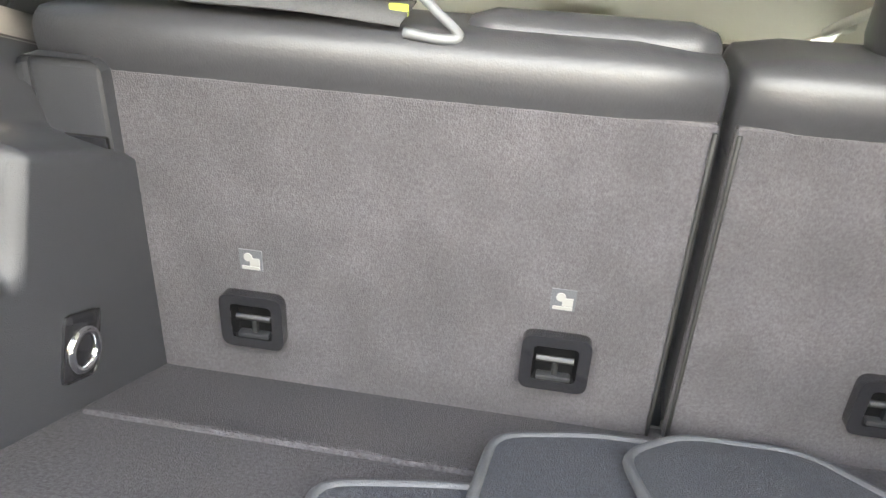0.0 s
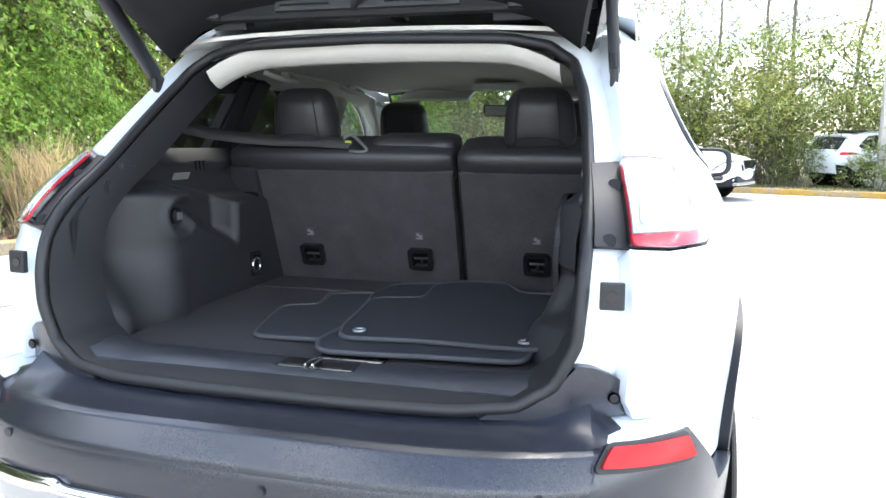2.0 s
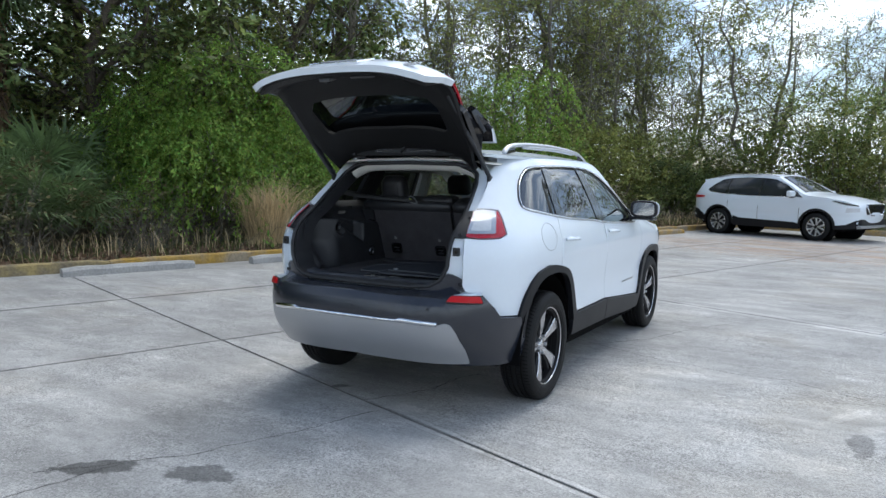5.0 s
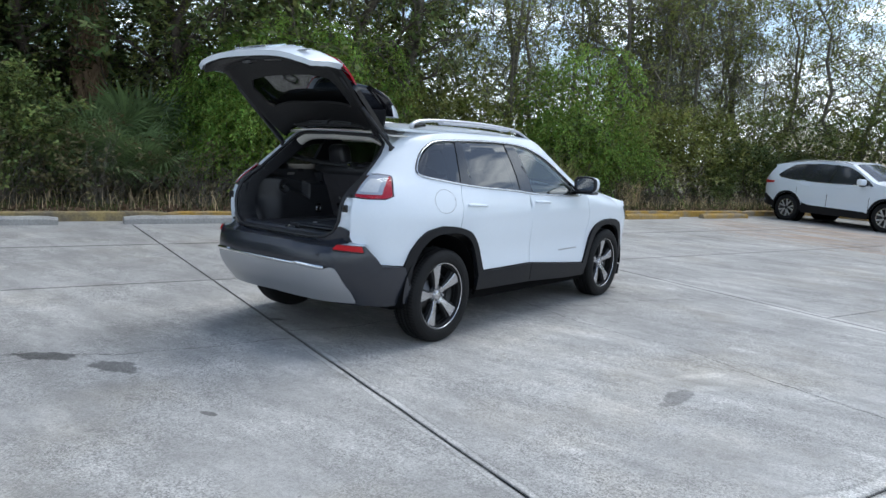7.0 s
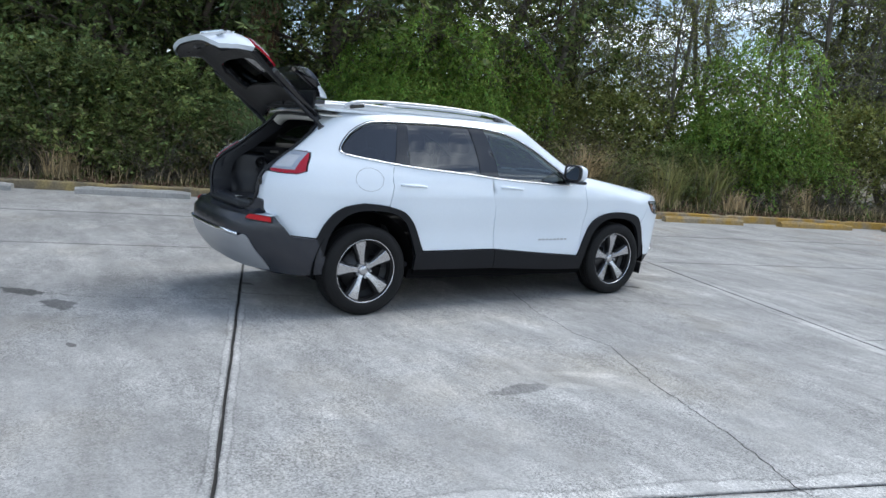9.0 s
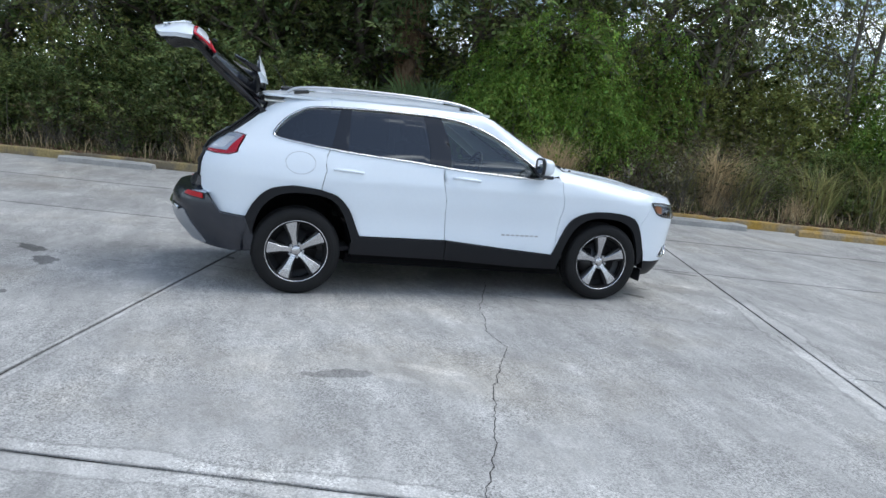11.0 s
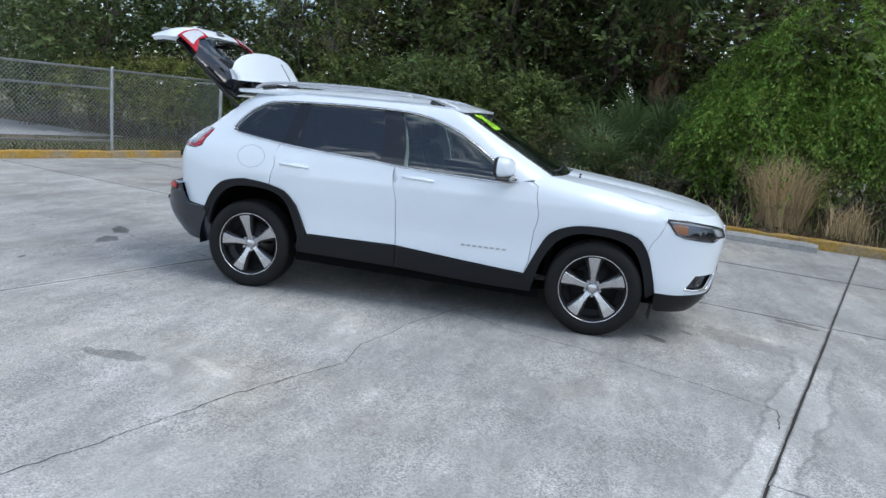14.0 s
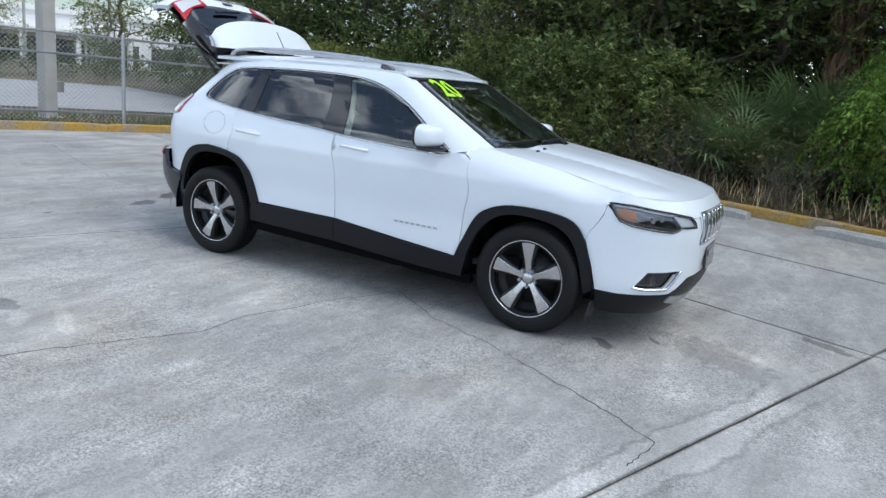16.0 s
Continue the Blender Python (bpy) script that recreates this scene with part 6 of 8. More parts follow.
for i in range(n):
    j = (i + 1) % n
    for q in range(2):
        cf.append((i * 3 + q, j * 3 + q, j * 3 + q + 1, i * 3 + q + 1))
mesh_object("opening_trim", cv, cf, TRIM, car, "black plastic trim inside the tailgate opening")


# ---- inside the car ----
def smooth(a, b, t):
    t = min(1.0, max(0.0, (t - a) / (b - a)))
    return t * t * (3 - 2 * t)


flat = lambda z: (lambda x, y, off=0.0: Vector((x, y, z + off)))
# cargo floor and sill
skin("cargo_floor", [(-0.47, -2.02), (0.47, -2.02), (0.52, -1.6), (0.52, -1.12), (-0.52, -1.12), (-0.52, -1.6)], flat(0.800), CARGO, car, h=0.08, thick=0.02, label="charcoal carpeted cargo floor")
part("floor_fold", box(0.98, 0.012, 0.010, pose(0, -1.335, 0.801), 0.004), CARGO, car)
sillv, sillf = [], []
for i in range(31):
    x = -0.50 + i / 30
    for y, z in ((-2.115, 0.782), (-2.105, 0.800), (-2.06, 0.806), (-2.03, 0.807), (-2.012, 0.803), (-2.008, 0.795)):
        sillv.append((x, y + 0.02 * (abs(x) / 0.5) ** 3, z + (0.012 * smooth(0.38, 0.5, abs(x)))))
for i in range(30):
    sillf += [(i * 6 + k, i * 6 + 6 + k, i * 6 + 7 + k, i * 6 + 1 + k) for k in range(5)]
mesh_object("sill_plate", sillv, sillf, SILLM, car, "scuffed black plastic loading sill")
part("striker_recess", box(0.17, 0.060, 0.012, pose(0.045, -2.050, 0.8025), 0.008), GLOSSBLACK, car)
for x in (0.037, 0.052):
    part("striker", box(0.006, 0.05, 0.014, pose(x, -2.075, 0.814), 0.003), CHROME, car)
part("floor_latch", box(0.15, 0.04, 0.012, pose(0.09, -1.985, 0.800), 0.006), GLOSSBLACK, car)

# side trims, moulded over the wheel houses
def flank(sg):
    v, f = [], []
    NY, NZ = 110, 60
    for i in range(NY + 1):
        y = -2.035 + 0.92 * i / NY
        for j in range(NZ + 1):
            z = 0.785 + 0.405 * j / NZ
            t = (y + 2.035) / 0.92
            x = 0.548 + 0.045 * smooth(-2.035, -1.90, y)
            # wheel house: box that leans out at the top
            top = (1.090 + 0.045 * smooth(-1.40, -1.70, y)) if sg < 0 else 1.150
            body = smooth(-1.90 - 0.06 * (sg > 0), -1.72 - 0.11 * (sg > 0), y) * smooth(top + 0.010, top - 0.022, z)
            x -= 0.095 * body
            # foot that flares to the floor at the rear
            foot = smooth(0.99, 0.80, z) * (1 - smooth(-1.95, -1.60, y))
            x -= 0.095 * foot * smooth(-2.02, -1.90, y)
            if sg < 0:
                # upper facet with the fixing cup
                d_ = smooth(0.0, 0.06, z - (0.935 + 0.42 * (-1.43 - y)))
                x += 0.080 * d_ * smooth(-1.672, -1.640, y) * (1 - smooth(-1.445, -1.425, y)) * smooth(top + 0.004, top - 0.018, z)
                rr_ = math.hypot(y + 1.70, z - 1.055)
                x += 0.030 * (1 - smooth(0.034, 0.050, rr_)) - 0.008 * math.exp(-((rr_ - 0.056) / 0.008) ** 2)
            else:
                x += 0.05 * smooth(-2.0, -1.93, y) * (1 - smooth(-1.84, -1.80, y)) * smooth(0.87, 0.90, z) * (1 - smooth(0.97, 1.0, z))
            x += 0.035 * smooth(1.10, 1.19, z)
            v.append((sg * x, max(y, -1.925 + 1.25 * (z - 1.16)) if z > 0.9 else y, z))
    for i in range(NY):
        for j in range(NZ):
            q = (i * (NZ + 1) + j, i * (NZ + 1) + j + 1, (i + 1) * (NZ + 1) + j + 1, (i + 1) * (NZ + 1) + j)
            f.append(q if sg > 0 else tuple(reversed(q)))
    return mesh_object("side_trim", v, f, TRIM, car, "moulded black plastic side trim over the wheel house")


flank(1), flank(-1)
# shelf above the wheel houses, to the windows
for sg in (1, -1):
    v = []
    for i in range(21):
        y = -1.80 + 0.7 * i / 20
        a = UP.at(*UP.side(max(y, -1.96), 1.20), -0.045)
        v += [(sg * 0.625, y, 1.186), (sg * min(a.x, 0.69), y, 1.230)]
    mesh_object("window_ledge", v, [(2 * i, 2 * i + 1, 2 * i + 3, 2 * i + 2) for i in range(20)], TRIM, car)
    # belt anchor cover and small fittings
    part("belt_cover", box(0.02, 0.07, 0.055, pose(sg * 0.635, -1.42, 1.168), 0.008), TRIM, car)
    for k in range(3):
        part("cover_slot", box(0.008, 0.006, 0.05, pose(sg * 0.624, -1.445 + 0.02 * k, 1.168), 0.002), CLAD, car)
    ring_ = [(sg * 0.493, -1.335 + 0.022 * math.cos(a), 0.868 + 0.022 * math.sin(a)) for a in [2 * math.pi * k / 20 for k in range(20)]]
    part("tie_down_plate", box(0.012, 0.06, 0.075, pose(sg * 0.499, -1.335, 0.872), 0.01), GLOSSBLACK, car)
    tube("tie_down_ring", ring_, 0.005, CHROME, car, sides=6, closed=True)
    part("bag_hook", box(0.03, 0.05, 0.018, pose(sg * 0.555, -1.845, 1.190), 0.006), TRIM, car)
    part("hook_screw", rod(0.018, 0.012, pose(sg * 0.548, -1.905, 1.14, 0, 90), 16, bevel=0.004), TRIM, car)
part("power_socket", rod(0.022, 0.02, pose(-0.520, -1.70, 1.055, 0, 90), 20, bevel=0.004), GLOSSBLACK, car, "black round power socket")
part("socket_face", box(0.006, 0.02, 0.02, pose(-0.508, -1.70, 1.055), 0.002), GREYTAB, car)
part("side_label", box(0.004, 0.075, 0.022, pose(-0.606, -1.545, 1.152, 0, 25), 0.001), LABEL, car, "small white label on the side trim")
for k in range(2):
    part("trim_hook", box(0.012, 0.022, 0.075, pose(0.555, -1.955 + 0.045 * k, 1.03), 0.005), GREYTAB, car)
part("trim_hook", box(0.012, 0.03, 0.05, pose(-0.562, -1.985, 0.985), 0.006), GREYTAB, car)
spk = spline([(y, z, 0) for y, z in ((-1.40, 0.95), (-1.425, 1.05), (-1.50, 1.12), (-1.66, 1.132), (-1.80, 1.118), (-1.845, 1.04), (-1.80, 0.945), (-1.70, 0.895), (-1.58, 0.868), (-1.45, 0.880))], 4, closed=True)
spk = [(q.x, q.y) for q in spk][::-1]
skin("speaker_grille", spk, lambda y, z, off=0.0: Vector((0.492 - 0.014 * max(0.0, 1 - ((y + 1.62) / 0.25) ** 2 - ((z - 1.0) / 0.15) ** 2) ** 0.6 - off, y, z)), SPEAKER, car, h=0.022, thick=0.012, flip=False, label="dark grey mesh subwoofer cover")
part("speaker_badge", box(0.004, 0.04, 0.035, pose(0.4775, -1.60, 0.995), 0.001), SEAL, car)

# pillar trims round the rear side windows
ring_out = sides(UP, [(-1.05, 1.19), (-1.05, 1.50), (-1.62, 1.50)]) + tails(UP, [(0.545, 1.47), (0.56, 1.36), (0.585, 1.26), (0.60, 1.19)])
ring_out = ring_out[::-1]
hole = sides(UP, [(-1.17, 1.212), (-1.40, 1.225), (-1.50, 1.25), (-1.515, 1.275), (-1.47, 1.33), (-1.38, 1.395), (-1.28, 1.43), (-1.13, 1.44)])
skin("rear_pillar_trim", ring_out, lift(UP, -0.05), TRIM, car, h=0.04, thick=0.02, mirror=True, holes=[hole], label="black pillar trim round the rear quarter window")
skin("c_pillar_inner", sides(UP, [(-1.20, 1.175), (-0.97, 1.165), (-0.94, 1.49), (-1.14, 1.49)]), lift(UP, -0.066), TRIM, car, h=0.04, thick=-0.03, mirror=True)
skin("b_pillar_inner", sides(UP, [(-0.32, 0.9), (-0.13, 0.9), (-0.21, 1.48), (-0.36, 1.48)]), lift(UP, -0.04), PALETRIM, car, h=0.05, thick=0.03, mirror=True)
skin("roof_edge_trim", sides(UP, [(-1.12, 1.465), (-0.2, 1.475), (0.05, 1.44), (0.30, 1.34), (0.62, 1.13), (0.74, 1.13), (0.42, 1.36), (0.15, 1.50), (-0.2, 1.545), (-1.12, 1.545)]), lift(UP, -0.035), LINER, car, h=0.05, thick=0.02, mirror=True)
skin("door_inner", sides(LOW, [(-0.82, 0.42), (0.80, 0.42), (0.85, 0.82), (0.95, 0.88), (0.95, 1.06), (-0.2, 1.085), (-1.16, 1.16), (-1.16, 0.90), (-0.98, 0.86), (-0.86, 0.66)]), lift(LOW, -0.07), TRIM, car, h=0.10, thick=0.02, mirror=True)
skin("headliner", [(-0.60, -1.64), (0.60, -1.64), (0.605, -0.2), (0.58, 0.12), (0.3, 0.25), (-0.3, 0.25), (-0.58, 0.12), (-0.605, -0.2)], lambda x, y, off=0.0: roof_at(x, y, -0.045 - 0.01 * (abs(x) / 0.6) ** 2 + off), LINER, car, h=0.10, thick=0.01, flip=True, label="pale grey cloth headliner")
lv = []
for i in range(25):
    x = -0.465 + 0.93 * i / 24
    dz = -0.006 * (abs(x) / 0.3) ** 2 - 0.035 * (max(0.0, abs(x) - 0.3) / 0.15) ** 2
    dy = 0.010 * (abs(x) / 0.3) ** 2
    lv += [(x, -1.642 + dy, 1.490 + dz), (x, -1.624 + dy, 1.470 + dz), (x, -1.594 + dy, 1.453 + dz), (x, -1.572 + dy, 1.450 + dz), (x, -1.50, 1.480 + dz * 0.8), (x, -1.40, 1.543 + dz * 0.5)]
mesh_object("liner_rear_edge", lv, [(i * 6 + k, i * 6 + 6 + k, i * 6 + 7 + k, i * 6 + 1 + k) for i in range(24) for k in range(5)], LINER, car, "pale rear edge of the headliner")
for x, y in ((-0.22, -1.15), (0.22, -1.15)):
    part("liner_clip", box(0.05, 0.018, 0.008, pose(x, y, roof_at(x, y).z - 0.050), 0.003), PALETRIM, car)
for sg in (1, -1):
    for y in (-1.0, -0.35, 0.15):
        zz = 1.475 if y < 0 else 1.43
        xx = 0.58 if y < 0 else 0.60
        hp = spline([(sg * xx, y - 0.09, zz + 0.01), (sg * (xx - 0.045), y - 0.06, zz - 0.012), (sg * (xx - 0.045), y + 0.06, zz - 0.012), (sg * xx, y + 0.09, zz + 0.01)], 5)
        tube("grab_handle", hp, 0.011, PALETRIM, car, sides=8)
        part("handle_mount", box(0.03, 0.05, 0.03, pose(sg * (xx + 0.005), y + 0.09, zz + 0.012), 0.008), PALETRIM, car)
    part("sun_visor", box(0.36, 0.15, 0.018, pose(sg * 0.33, 0.20, 1.485, 18), 0.007), PALETRIM, car)
part("roof_console", box(0.22, 0.20, 0.035, pose(0, 0.12, 1.525, 8), 0.012), PALETRIM, car)
mir = part("rear_view_mirror", box(0.22, 0.03, 0.06, pose(0.0, 0.30, 1.415, -8, 0, 12), 0.014), GLOSSBLACK, car, "black interior mirror on the windscreen")
part("mirror_pane", box(0.205, 0.004, 0.050, pose(0.0035, 0.2835, 1.413, -8, 0, 12), 0.002), MIRROR, mir)
tube("mirror_stem", [(0, 0.32, 1.43), (0, 0.37, 1.49)], 0.012, GLOSSBLACK, car, sides=8)


# seats
def cushion(sx, sy, sz, r, puff=0.0):
    bm = box(sx, sy, sz)
    bmesh.ops.subdivide_edges(bm, edges=bm.edges[:], cuts=7, use_grid_fill=True)
    for v in bm.verts:
        d = [abs(c) / (s / 2) for c, s in zip(v.co, (sx, sy, sz))]
        q = Vector(v.co)
        for a in range(3):
            s = (sx, sy, sz)[a] / 2
            q[a] = math.copysign(min(abs(q[a]), s), q[a])
        core = Vector([math.copysign(max(0.0, abs(c) - max(0.0, abs(c) - (s / 2 - r))), c) for c, s in zip(q, (sx, sy, sz))])
        off = q - core
        if off.length > 1e-6:
            off = off.normalized() * min(r, off.length) if off.length > r else off
        v.co = core + off
        if puff:
            v.co.y += math.copysign(puff, v.co.y) * max(0, 1 - d[0] ** 2) * max(0, 1 - d[2] ** 2) if d[1] > 0.9 else 0
    return bm


def headrest(x, y, z, w, h, tilt, posts=True, parent=None):
    bm = cushion(w, 0.11, h, 0.045, 0.012)
    for v in bm.verts:
        k = (v.co.z / h + 0.5)
        v.co.x *= 1.0 - 0.20 * k * k
    bmesh.ops.transform(bm, matrix=pose(x, y, z, tilt), verts=bm.verts[:])
    hr = part("headrest", bm, LEATHER, parent or car, "black leather headrest with stitched seams", smooth=True)
    for sx in (-0.30, 0.30):
        line = [pose(x, y, z, tilt) @ Vector((w * sx * (1 - 0.16 * (k / 8) ** 2), -0.068 + 0.008 * abs(k / 8 - 0.5), -h * 0.36 + h * 0.80 * k / 8)) for k in range(9)]
        tube("seam", line, 0.0018, STITCH, hr, sides=4)
    arc = [pose(x, y, z, tilt) @ Vector((w * 0.40 * math.cos(a), -0.066, -h * 0.44 + h * 0.22 * math.sin(a) ** 0.7)) for a in [math.pi * (0.02 + 0.96 * k / 16) for k in range(17)]]
    tube("seam", arc, 0.0018, STITCH, hr, sides=4)
    return hr


LEANBACK = math.degrees(math.atan2(0.135, 0.365))


def seatback(x0, x1):
    cx, w = (x0 + x1) / 2, x1 - x0
    m = pose(cx, -1.14, 0.80, LEANBACK)
    s = part("seat_back", cushion(w, 0.14, 0.44, 0.03), LEATHER, car, "folding rear seat back with charcoal carpet behind", smooth=True)
    s.data.transform(m @ pose(0, 0.085, 0.205))
    part("seat_carpet", box(w - 0.008, 0.016, 0.396, m @ pose(0, 0.0, 0.195), 0.006, 3), CARPET, s, "charcoal carpet on the seat back")
    for sg in (1, -1):
        tube("carpet_welt", [m @ Vector((sg * (w / 2 - 0.008), -0.010, 0.005 + 0.38 * k / 6)) for k in range(7)], 0.0026, STITCH, s, sides=6)
    roll = cushion(w, 0.15, 0.115, 0.030)
    for v in roll.verts:
        if v.co.y < 0 and v.co.z > -0.014:
            v.co.y -= 0.009 * math.sin(math.pi * min(1.0, (v.co.z + 0.014) / 0.075)) ** 0.7
    bmesh.ops.transform(roll, matrix=m @ pose(0, 0.0695, 0.401), verts=roll.verts[:])
    part("leather_roll", roll, LEATHER, s, "black leather top roll", smooth=True)
    return s


sb_l, _ = seatback(-0.605, 0.1310), seatback(0.1380, 0.605)
# added black strip that stands in for the shade between the seat backs
part("seat_gap_shade", box(0.03, 0.04, 0.44, pose(0.133, -1.14, 0.80, LEANBACK) @ pose(0, 0.06, 0.20)), SEAL, sb_l)
headrest(-0.360, -1.235, 1.326, 0.212, 0.180, 12)
headrest(0.374, -1.235, 1.319, 0.212, 0.180, 12)
mid = cushion(0.265, 0.13, 0.062, 0.028, 0.004)
bmesh.ops.transform(mid, matrix=pose(-0.005, -1.20, 1.245, 10), verts=mid.verts[:])
part("headrest", mid, LEATHER, car, "low black leather centre headrest", smooth=True)
for sg in (1, -1):
    cov = part("hinge_cover", box(0.10, 0.012, 0.16, pose(sg * 0.560, -1.264, 1.10, LEANBACK), 0.02, 4), TRIM, car)
    part("release_tab", box(0.035, 0.01, 0.012, pose(sg * 0.545, -1.266, 1.075, LEANBACK), 0.003), CHROME, cov)
    part("hinge_slot", box(0.06, 0.01, 0.02, pose(sg * 0.55, -1.264, 1.082, LEANBACK), 0.004), GLOSSBLACK, cov)

# child-seat anchors with their small printed labels
for x in (-0.367, 0.002, 0.369):
    m = pose(x, -1.14, 0.80, LEANBACK) @ pose(0, -0.012, 0.098)
    outer, hole_ = rounded([(-0.040, -0.037), (0.040, -0.037), (0.040, 0.037), (-0.040, 0.037)], 0.014), rounded([(-0.026, -0.024), (0.026, -0.024), (0.026, 0.024), (-0.026, 0.024)], 0.006)
    an = skin("anchor_bezel", outer, lambda a, b, off=0.0, m=m: m @ Vector((a, -0.012 - off, b)), GLOSSBLACK, car, h=0.02, thick=0.015, holes=[hole_], label="black child-seat anchor bezel in the carpet")[0]
    v = [m @ Vector(p) for p in ((-0.026, -0.010, -0.024), (0.026, -0.010, -0.024), (0.026, -0.010, 0.024), (-0.026, -0.010, 0.024), (-0.022, 0.002, -0.020), (0.022, 0.002, -0.020), (0.022, 0.002, 0.020), (-0.022, 0.002, 0.020))]
    # hollow lined near-black: its inner shade is put into the colour
    mesh_object("anchor_recess", v, [(0, 1, 5, 4), (1, 2, 6, 5), (2, 3, 7, 6), (3, 0, 4, 7), (4, 5, 6, 7)], UNDER, an, smooth=False)
    part("anchor_lip", box(0.040, 0.012, 0.006, m @ pose(0, -0.004, -0.021), 0.002), SEAL, an)
    part("anchor_bar", rod(0.0042, 0.044, m @ pose(0, -0.003, 0.002, 0, 90), 10), STEEL, an)
    part("anchor_post", box(0.007, 0.008, 0.020, m @ pose(0.001, -0.002, -0.010), 0.002), ALLOY_DARK, an)
    ml = pose(x, -1.14, 0.80, LEANBACK) @ pose(0, -0.0095, 0.178)
    lab = part("anchor_label", box(0.028, 0.0016, 0.027, ml), MATEDGE, car, "small grey label with a pale seat symbol")
    part("symbol", rod(0.0055, 0.0016, ml @ pose(-0.003, -0.0012, 0.004, 90), 12), LABEL, lab)
    part("symbol", box(0.012, 0.0016, 0.010, ml @ pose(0.005, -0.0012, -0.002)), LABEL, lab)
    part("symbol", box(0.022, 0.0016, 0.004, ml @ pose(0, -0.0012, -0.010)), LABEL, lab)

# shoulder belt across the left seat, with its tongue
bp = spline([(-0.655, -1.50, 1.300), (-0.615, -1.36, 1.273), (-0.45, -1.295, 1.255), (-0.30, -1.29, 1.252), (-0.19, -1.285, 1.246)], 6)
bv, bf = [], []
for p in bp:
    bv += [p + Vector((0.004, 0.017, 0.016)), p + Vector((-0.004, -0.017, -0.016)), p + Vector((0.004, 0.0155, 0.0175)), p + Vector((-0.004, -0.0185, -0.0145))]
for i in range(len(bp) - 1):
    bf += [(4 * i, 4 * i + 1, 4 * i + 5, 4 * i + 4), (4 * i + 2, 4 * i + 6, 4 * i + 7, 4 * i + 3), (4 * i + 1, 4 * i + 3, 4 * i + 7, 4 * i + 5), (4 * i, 4 * i + 4, 4 * i + 6, 4 * i + 2)]
mesh_object("seat_belt", bv, bf, BELT, car, "grey woven seat belt over the rear seat")
tube("belt_tongue", spline([(-0.215, -1.285, 1.262), (-0.19, -1.28, 1.272), (-0.16, -1.285, 1.250), (-0.135, -1.295, 1.228), (-0.15, -1.30, 1.222), (-0.19, -1.30, 1.226)], 4), 0.0055, GREYTAB, car, sides=6, label="pale grey plastic belt guide")
part("belt_tag", box(0.02, 0.004, 0.012, pose(-0.20, -1.285, 1.25, 30), 0.001), YELLOWTAG, car)
# rear seat cushions, front seats, dash, wheel
part("rear_cushion", cushion(1.20, 0.50, 0.16, 0.05), LEATHER, car, smooth=True).data.transform(pose(0, -0.80, 0.66))
for sg in (1, -1):
    fs = part("front_seat", cushion(0.50, 0.15, 0.66, 0.06, 0.01), LEATHER, car, "black leather front seat", smooth=True)
    fs.data.transform(pose(sg * 0.37, -0.16, 0.90, 14))
    part("seat_cushion", cushion(0.50, 0.52, 0.16, 0.06), LEATHER, fs, smooth=True).data.transform(pose(sg * 0.37, 0.14, 0.58))
    headrest(sg * 0.37, -0.215, 1.345, 0.225, 0.17, 14, parent=fs)
part("dashboard", cushion(1.44, 0.46, 0.34, 0.10), TRIM, car, "black dashboard", smooth=True).data.transform(pose(0, 0.80, 0.93))
part("centre_console", box(0.24, 1.1, 0.26, pose(0, 0.15, 0.62), 0.03), TRIM, car)
part("cabin_floor", box(1.56, 2.3, 0.04, pose(0, -0.1, 0.36), 0.01), CARPET, car)
part("firewall", box(1.5, 0.05, 0.75, pose(0, 1.0, 0.68), 0.01), UNDER, car)
part("cargo_bulkhead", box(1.08, 0.9, 0.30, pose(0, -1.55, 0.62), 0.02), UNDER, car)
tor = [(-0.37 + 0.185 * math.cos(a), 0.47 + 0.07 * math.sin(a), 1.00 + 0.172 * math.sin(a)) for a in [2 * math.pi * k / 32 for k in range(32)]]
sw = tube("steering_wheel", tor, 0.015, LEATHER, car, sides=8, closed=True)
part("wheel_boss", box(0.16, 0.06, 0.11, pose(-0.37, 0.49, 0.995, -22), 0.025), TRIM, sw)
for a in (0.1, math.pi - 0.1, -math.pi / 2):
    tube("wheel_spoke", [(-0.37, 0.48, 0.995), (-0.37 + 0.18 * math.cos(a), 0.47 + 0.07 * math.sin(a), 1.0 + 0.17 * math.sin(a))], 0.014, TRIM, sw, sides=6)

# loose floor mats on the cargo floor
def floor_mat(pts, z, label, eyelets=()):
    t = thing("floor_mat", label, "floor mat", group="floor mats stacked in the cargo bay")
    pts = rounded(pts, 0.035, 4)
    area = sum(pts[i - 1][0] * pts[i][1] - pts[i][0] * pts[i - 1][1] for i in range(len(pts)))
    if area < 0:
        pts = pts[::-1]
    wav = lambda x, y, off=0.0: Vector((x, y, z + 0.0035 * noise.noise(Vector((x * 5, y * 5, z * 40))) + off))
    skin("carpet", pts, wav, MAT, t, h=0.045, thick=0.007)
    tube("binding", [wav(x, y, -0.002) for x, y in fine_loop(pts, 0.03)], 0.0062, MATEDGE, t, sides=6, closed=True)
    for x, y in eyelets:
        ring_ = [wav(x + 0.013 * math.cos(a), y + 0.013 * math.sin(a), 0.003) for a in [2 * math.pi * k / 16 for k in range(16)]]
        tube("eyelet", ring_, 0.003, CHROMEDULL, t, sides=6, closed=True)
    return t


